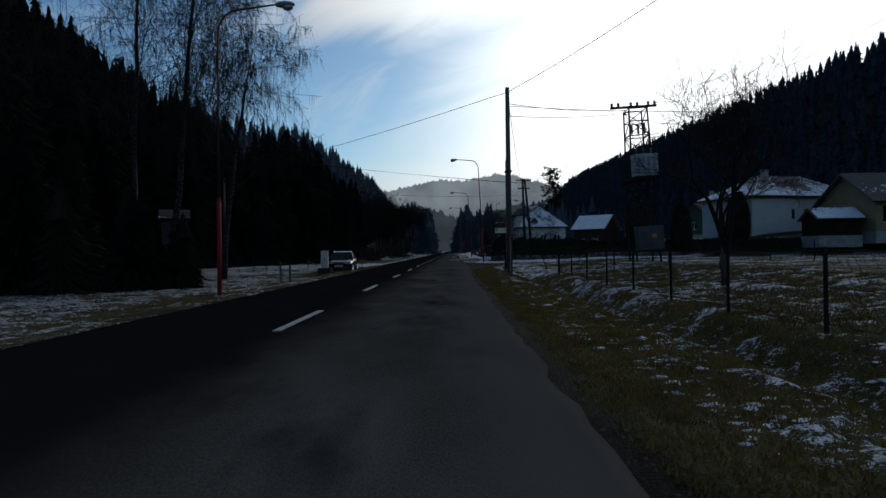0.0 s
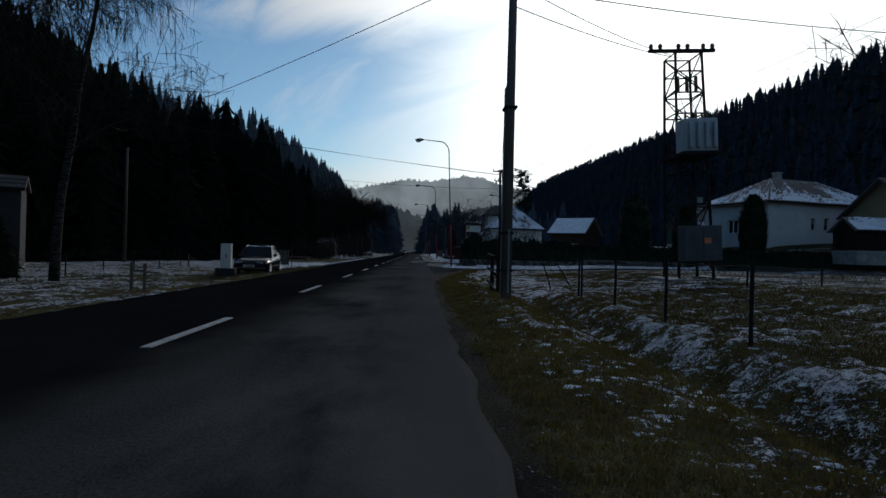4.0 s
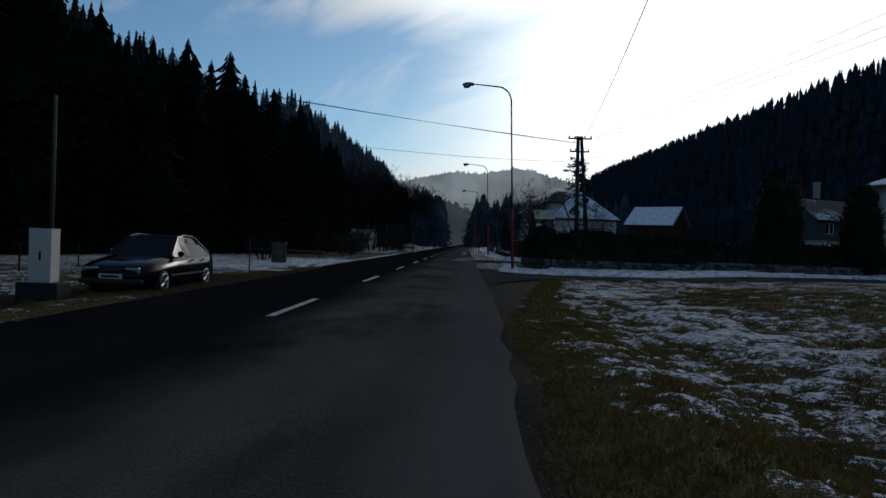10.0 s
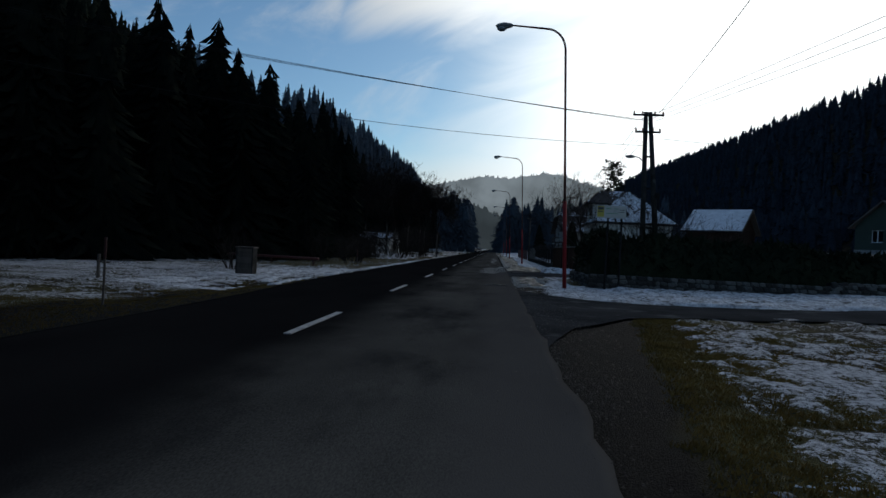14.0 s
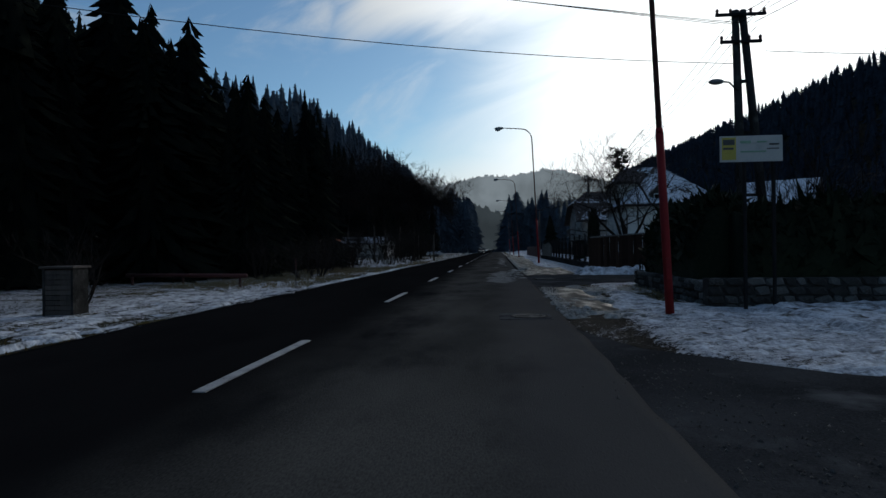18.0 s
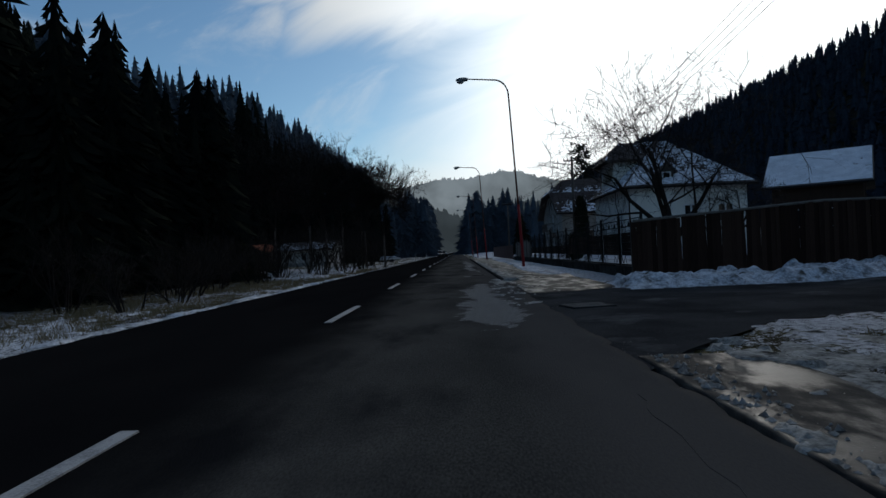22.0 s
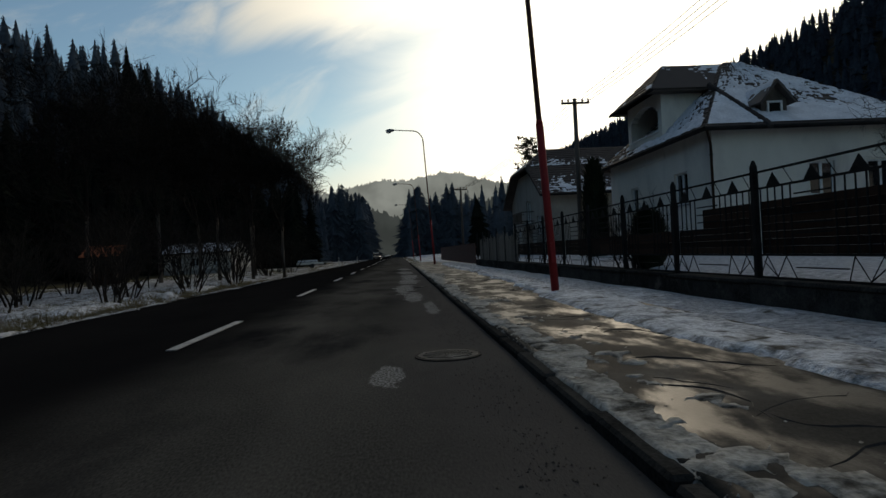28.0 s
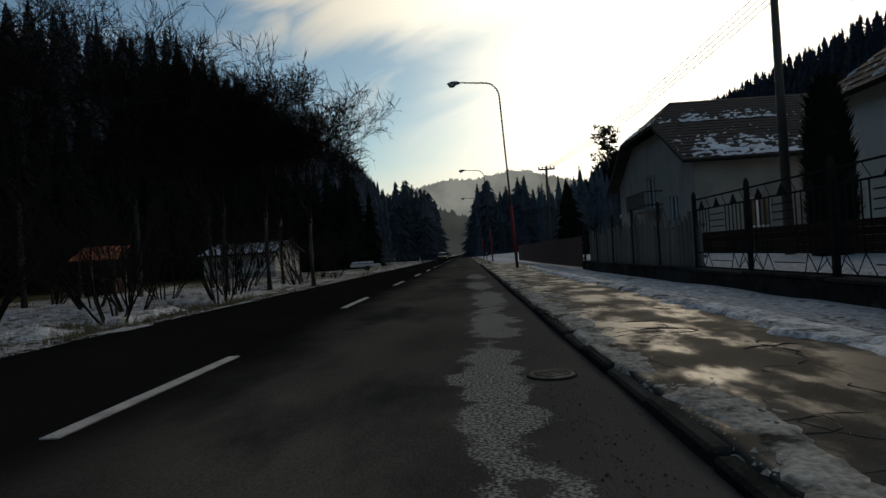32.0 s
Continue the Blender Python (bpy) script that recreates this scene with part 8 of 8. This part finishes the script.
tufts("verge_grass", 60000, (3.6, 7.4), (1.0, 50.0), "short dull green verge grass", "grass", 0.012, 0.050, 1, keep=lambda x, y: (x > 3.55 + 0.5 * vnoise(x, y, 1.4, 3)) & ((y < 36) | (x > 3.75 + 0.17 * np.clip(y - 37, 0, 20) + 0.5 * vnoise(x, y, 1.6, 3))) & ~in_street(x, y))
tufts("meadow_grass", 28000, (7.4, 14.0), (3.0, 48.0), "tussocky winter meadow grass", "grass", 0.018, 0.075, 2)
tufts("left_verge_grass", 17000, (-8.0, -3.3), (2.0, 60.0), "short dull verge grass", "grass", 0.01, 0.04, 3)
tufts("dry_grass_left", 8000, (-12.0, -5.6), (72.0, 120.0), "dry straw-coloured grass along the verge", "straw", 0.08, 0.35, 4)
tufts("dry_grass_right", 4000, (4.4, 8.5), (64.0, 84.0), "dry grass at the foot of the walls", "straw", 0.04, 0.14, 5, keep=lambda x, y: (x > 6.6) & ((y < 69) | (y > 79)))


# ---- grit and small stones on the road edges ----
def grit(name, n, place, label, size, seed, mat="stone", z0=0.0):
    """Many small angular stones as one mesh; place(rng, n) gives their x and y."""
    rng = np.random.default_rng(seed)
    x, y = place(rng, n)
    z = np.maximum(land(x, y), -0.012) + z0
    r = size[0] + (size[1] - size[0]) * rng.random(len(x)) ** 2.5
    base = np.array([(1, 0, 0), (-0.5, 0.87, 0), (-0.5, -0.87, 0), (0.1, 0.05, 0.9)])
    a = rng.random(len(x)) * 6.2832
    c, s = np.cos(a), np.sin(a)
    k = (0.6 + 0.8 * rng.random((len(x), 4)))
    bx, by, bz = base[:, 0] * k * r[:, None], base[:, 1] * k * r[:, None], base[:, 2] * k * r[:, None]
    V = np.stack([x[:, None] + bx * c[:, None] - by * s[:, None], y[:, None] + bx * s[:, None] + by * c[:, None], z[:, None] + bz], -1).reshape(-1, 3)
    o = 4 * np.arange(len(x))[:, None]
    T = np.concatenate([o + np.array(f) for f in ((0, 1, 3), (1, 2, 3), (2, 0, 3))])
    ob = fast_mesh(name, V, T, M[mat])
    return tagged(ob, label, "gravel", kind="stuff")


def along_edge(rng, n):
    y = -2 + 48 * rng.random(n)
    return 3.55 + 0.30 * sstep(28, 40, y) + 0.16 * rng.normal(size=n), y


def junction(rng, n):
    y = 41 + 15 * rng.random(n)
    return np.interp(y, [41, 45, 49, 53, 56], [3.9, 4.1, 4.5, 4.3, 3.9]) + 0.45 * rng.normal(size=n), y


def far_edge(rng, n):
    y = 66 + 16 * rng.random(n)
    return 4.2 + 0.6 * rng.normal(size=n), y


grit("edge_gravel", 9000, along_edge, "dark gravel along the broken asphalt edge", (0.004, 0.018), 31, z0=0.002)
grit("junction_gravel", 4500, junction, "loose gravel across the mouth of the side street", (0.004, 0.022), 32, z0=0.004)
grit("lane_gravel", 2500, far_edge, "loose grit across the mouth of the lane", (0.004, 0.018), 33, z0=0.004)


def kerb_line(rng, n):
    y = 82.3 + 32 * rng.random(n)
    return KERB_X + 0.10 + np.abs(0.20 * rng.normal(size=n)), y


def apron_line(rng, n):
    y = 59.0 + 8.4 * rng.random(n)
    return 3.86 + 0.02 * (y - 60) + np.abs(0.16 * rng.normal(size=n)), y


def gutter_sand(rng, n):
    y = 82 + 20 * rng.random(n)
    return 3.32 + 0.16 * rng.normal(size=n), y


grit("kerb_ice_crumbs", 5200, kerb_line, "crumbled dirty ice along the kerb", (0.006, 0.030), 41, "dirty_snow", 0.080)
grit("apron_ice_crumbs", 800, apron_line, "crumbled dirty ice at the road edge", (0.006, 0.045), 42, "dirty_snow", 0.022)
grit("gutter_sand", 5000, gutter_sand, "brown sand and grit in the gutter", (0.003, 0.011), 43, "stone", 0.012)


def snow_clumps(name, n, xr, yr, seed, label):
    """Small uneven lumps of snow left on the grass, as one mesh."""
    rng = np.random.default_rng(seed)
    x, y = xr[0] + (xr[1] - xr[0]) * rng.random(n), yr[0] + (yr[1] - yr[0]) * rng.random(n)
    ok = (vnoise(x + 3, y, 1.4, 4) + 0.14 * rng.random(n) > 0.60) & ~in_street(x, y) & (x > 4.15 + 0.4 * vnoise(x, y, 1.1, 3))
    x, y = x[ok], y[ok]
    z, k = land(x, y), 8
    r = 0.008 + 0.055 * rng.random(len(x)) ** 2.6
    a = 6.2832 * np.arange(k) / k
    rad = r[:, None] * (0.3 + 1.3 * rng.random((len(x), k)))
    tilt = 0.25 + 0.35 * rng.random(len(x))
    ring = lambda f, h: np.stack([x[:, None] + f * rad * np.cos(a) * 1.5, y[:, None] + f * rad * np.sin(a), z[:, None] + h * r[:, None] * tilt[:, None] * (0.8 + 0.4 * rng.random((len(x), k)))], -1)
    V = np.concatenate([ring(1.0, -0.25), ring(0.72, 0.38), np.stack([x, y, z + 0.52 * r * tilt], -1)[:, None, :]], 1)
    o = (2 * k + 1) * np.arange(len(x))[:, None]
    T = []
    for i in range(k):
        q = (i + 1) % k
        T += [o + np.array(f) for f in ((i, q, k + q), (i, k + q, k + i), (k + i, k + q, 2 * k))]
    ob = fast_mesh(name, V.reshape(-1, 3), np.concatenate(T), M["snow"], smooth=True)
    return tagged(ob, label, "snow", kind="stuff")


snow_clumps("verge_snow_clumps", 9000, (4.2, 8.0), (2.0, 40.0), 51, "small thin flakes of old snow left on the verge grass")
snow_clumps("meadow_snow_clumps", 4000, (8.0, 14.0), (6.0, 48.0), 52, "small lumps of old snow on the meadow")
dp = thing("downpipe", (14.22, 103.22, 0.3), 0, "brown downpipe at the corner of the cream house", "downpipe")
bm_ = bmesh.new()
tube(bm_, [(-0.35, -0.42, 4.62), (-0.30, -0.36, 4.5), (-0.06, -0.09, 4.1), (-0.04, -0.06, 3.8), (-0.04, -0.06, 0.1)], 0.05, 8)
part("pipe", bm_, M["wood_brown"], dp, "", True)
for hz in (1.0, 2.6, 3.7):
    bm_ = bmesh.new()
    box(bm_, (-0.10, -0.12, hz), (0.02, 0.0, hz + 0.04))
    part("bracket", bm_, M["steel_dark"], dp)
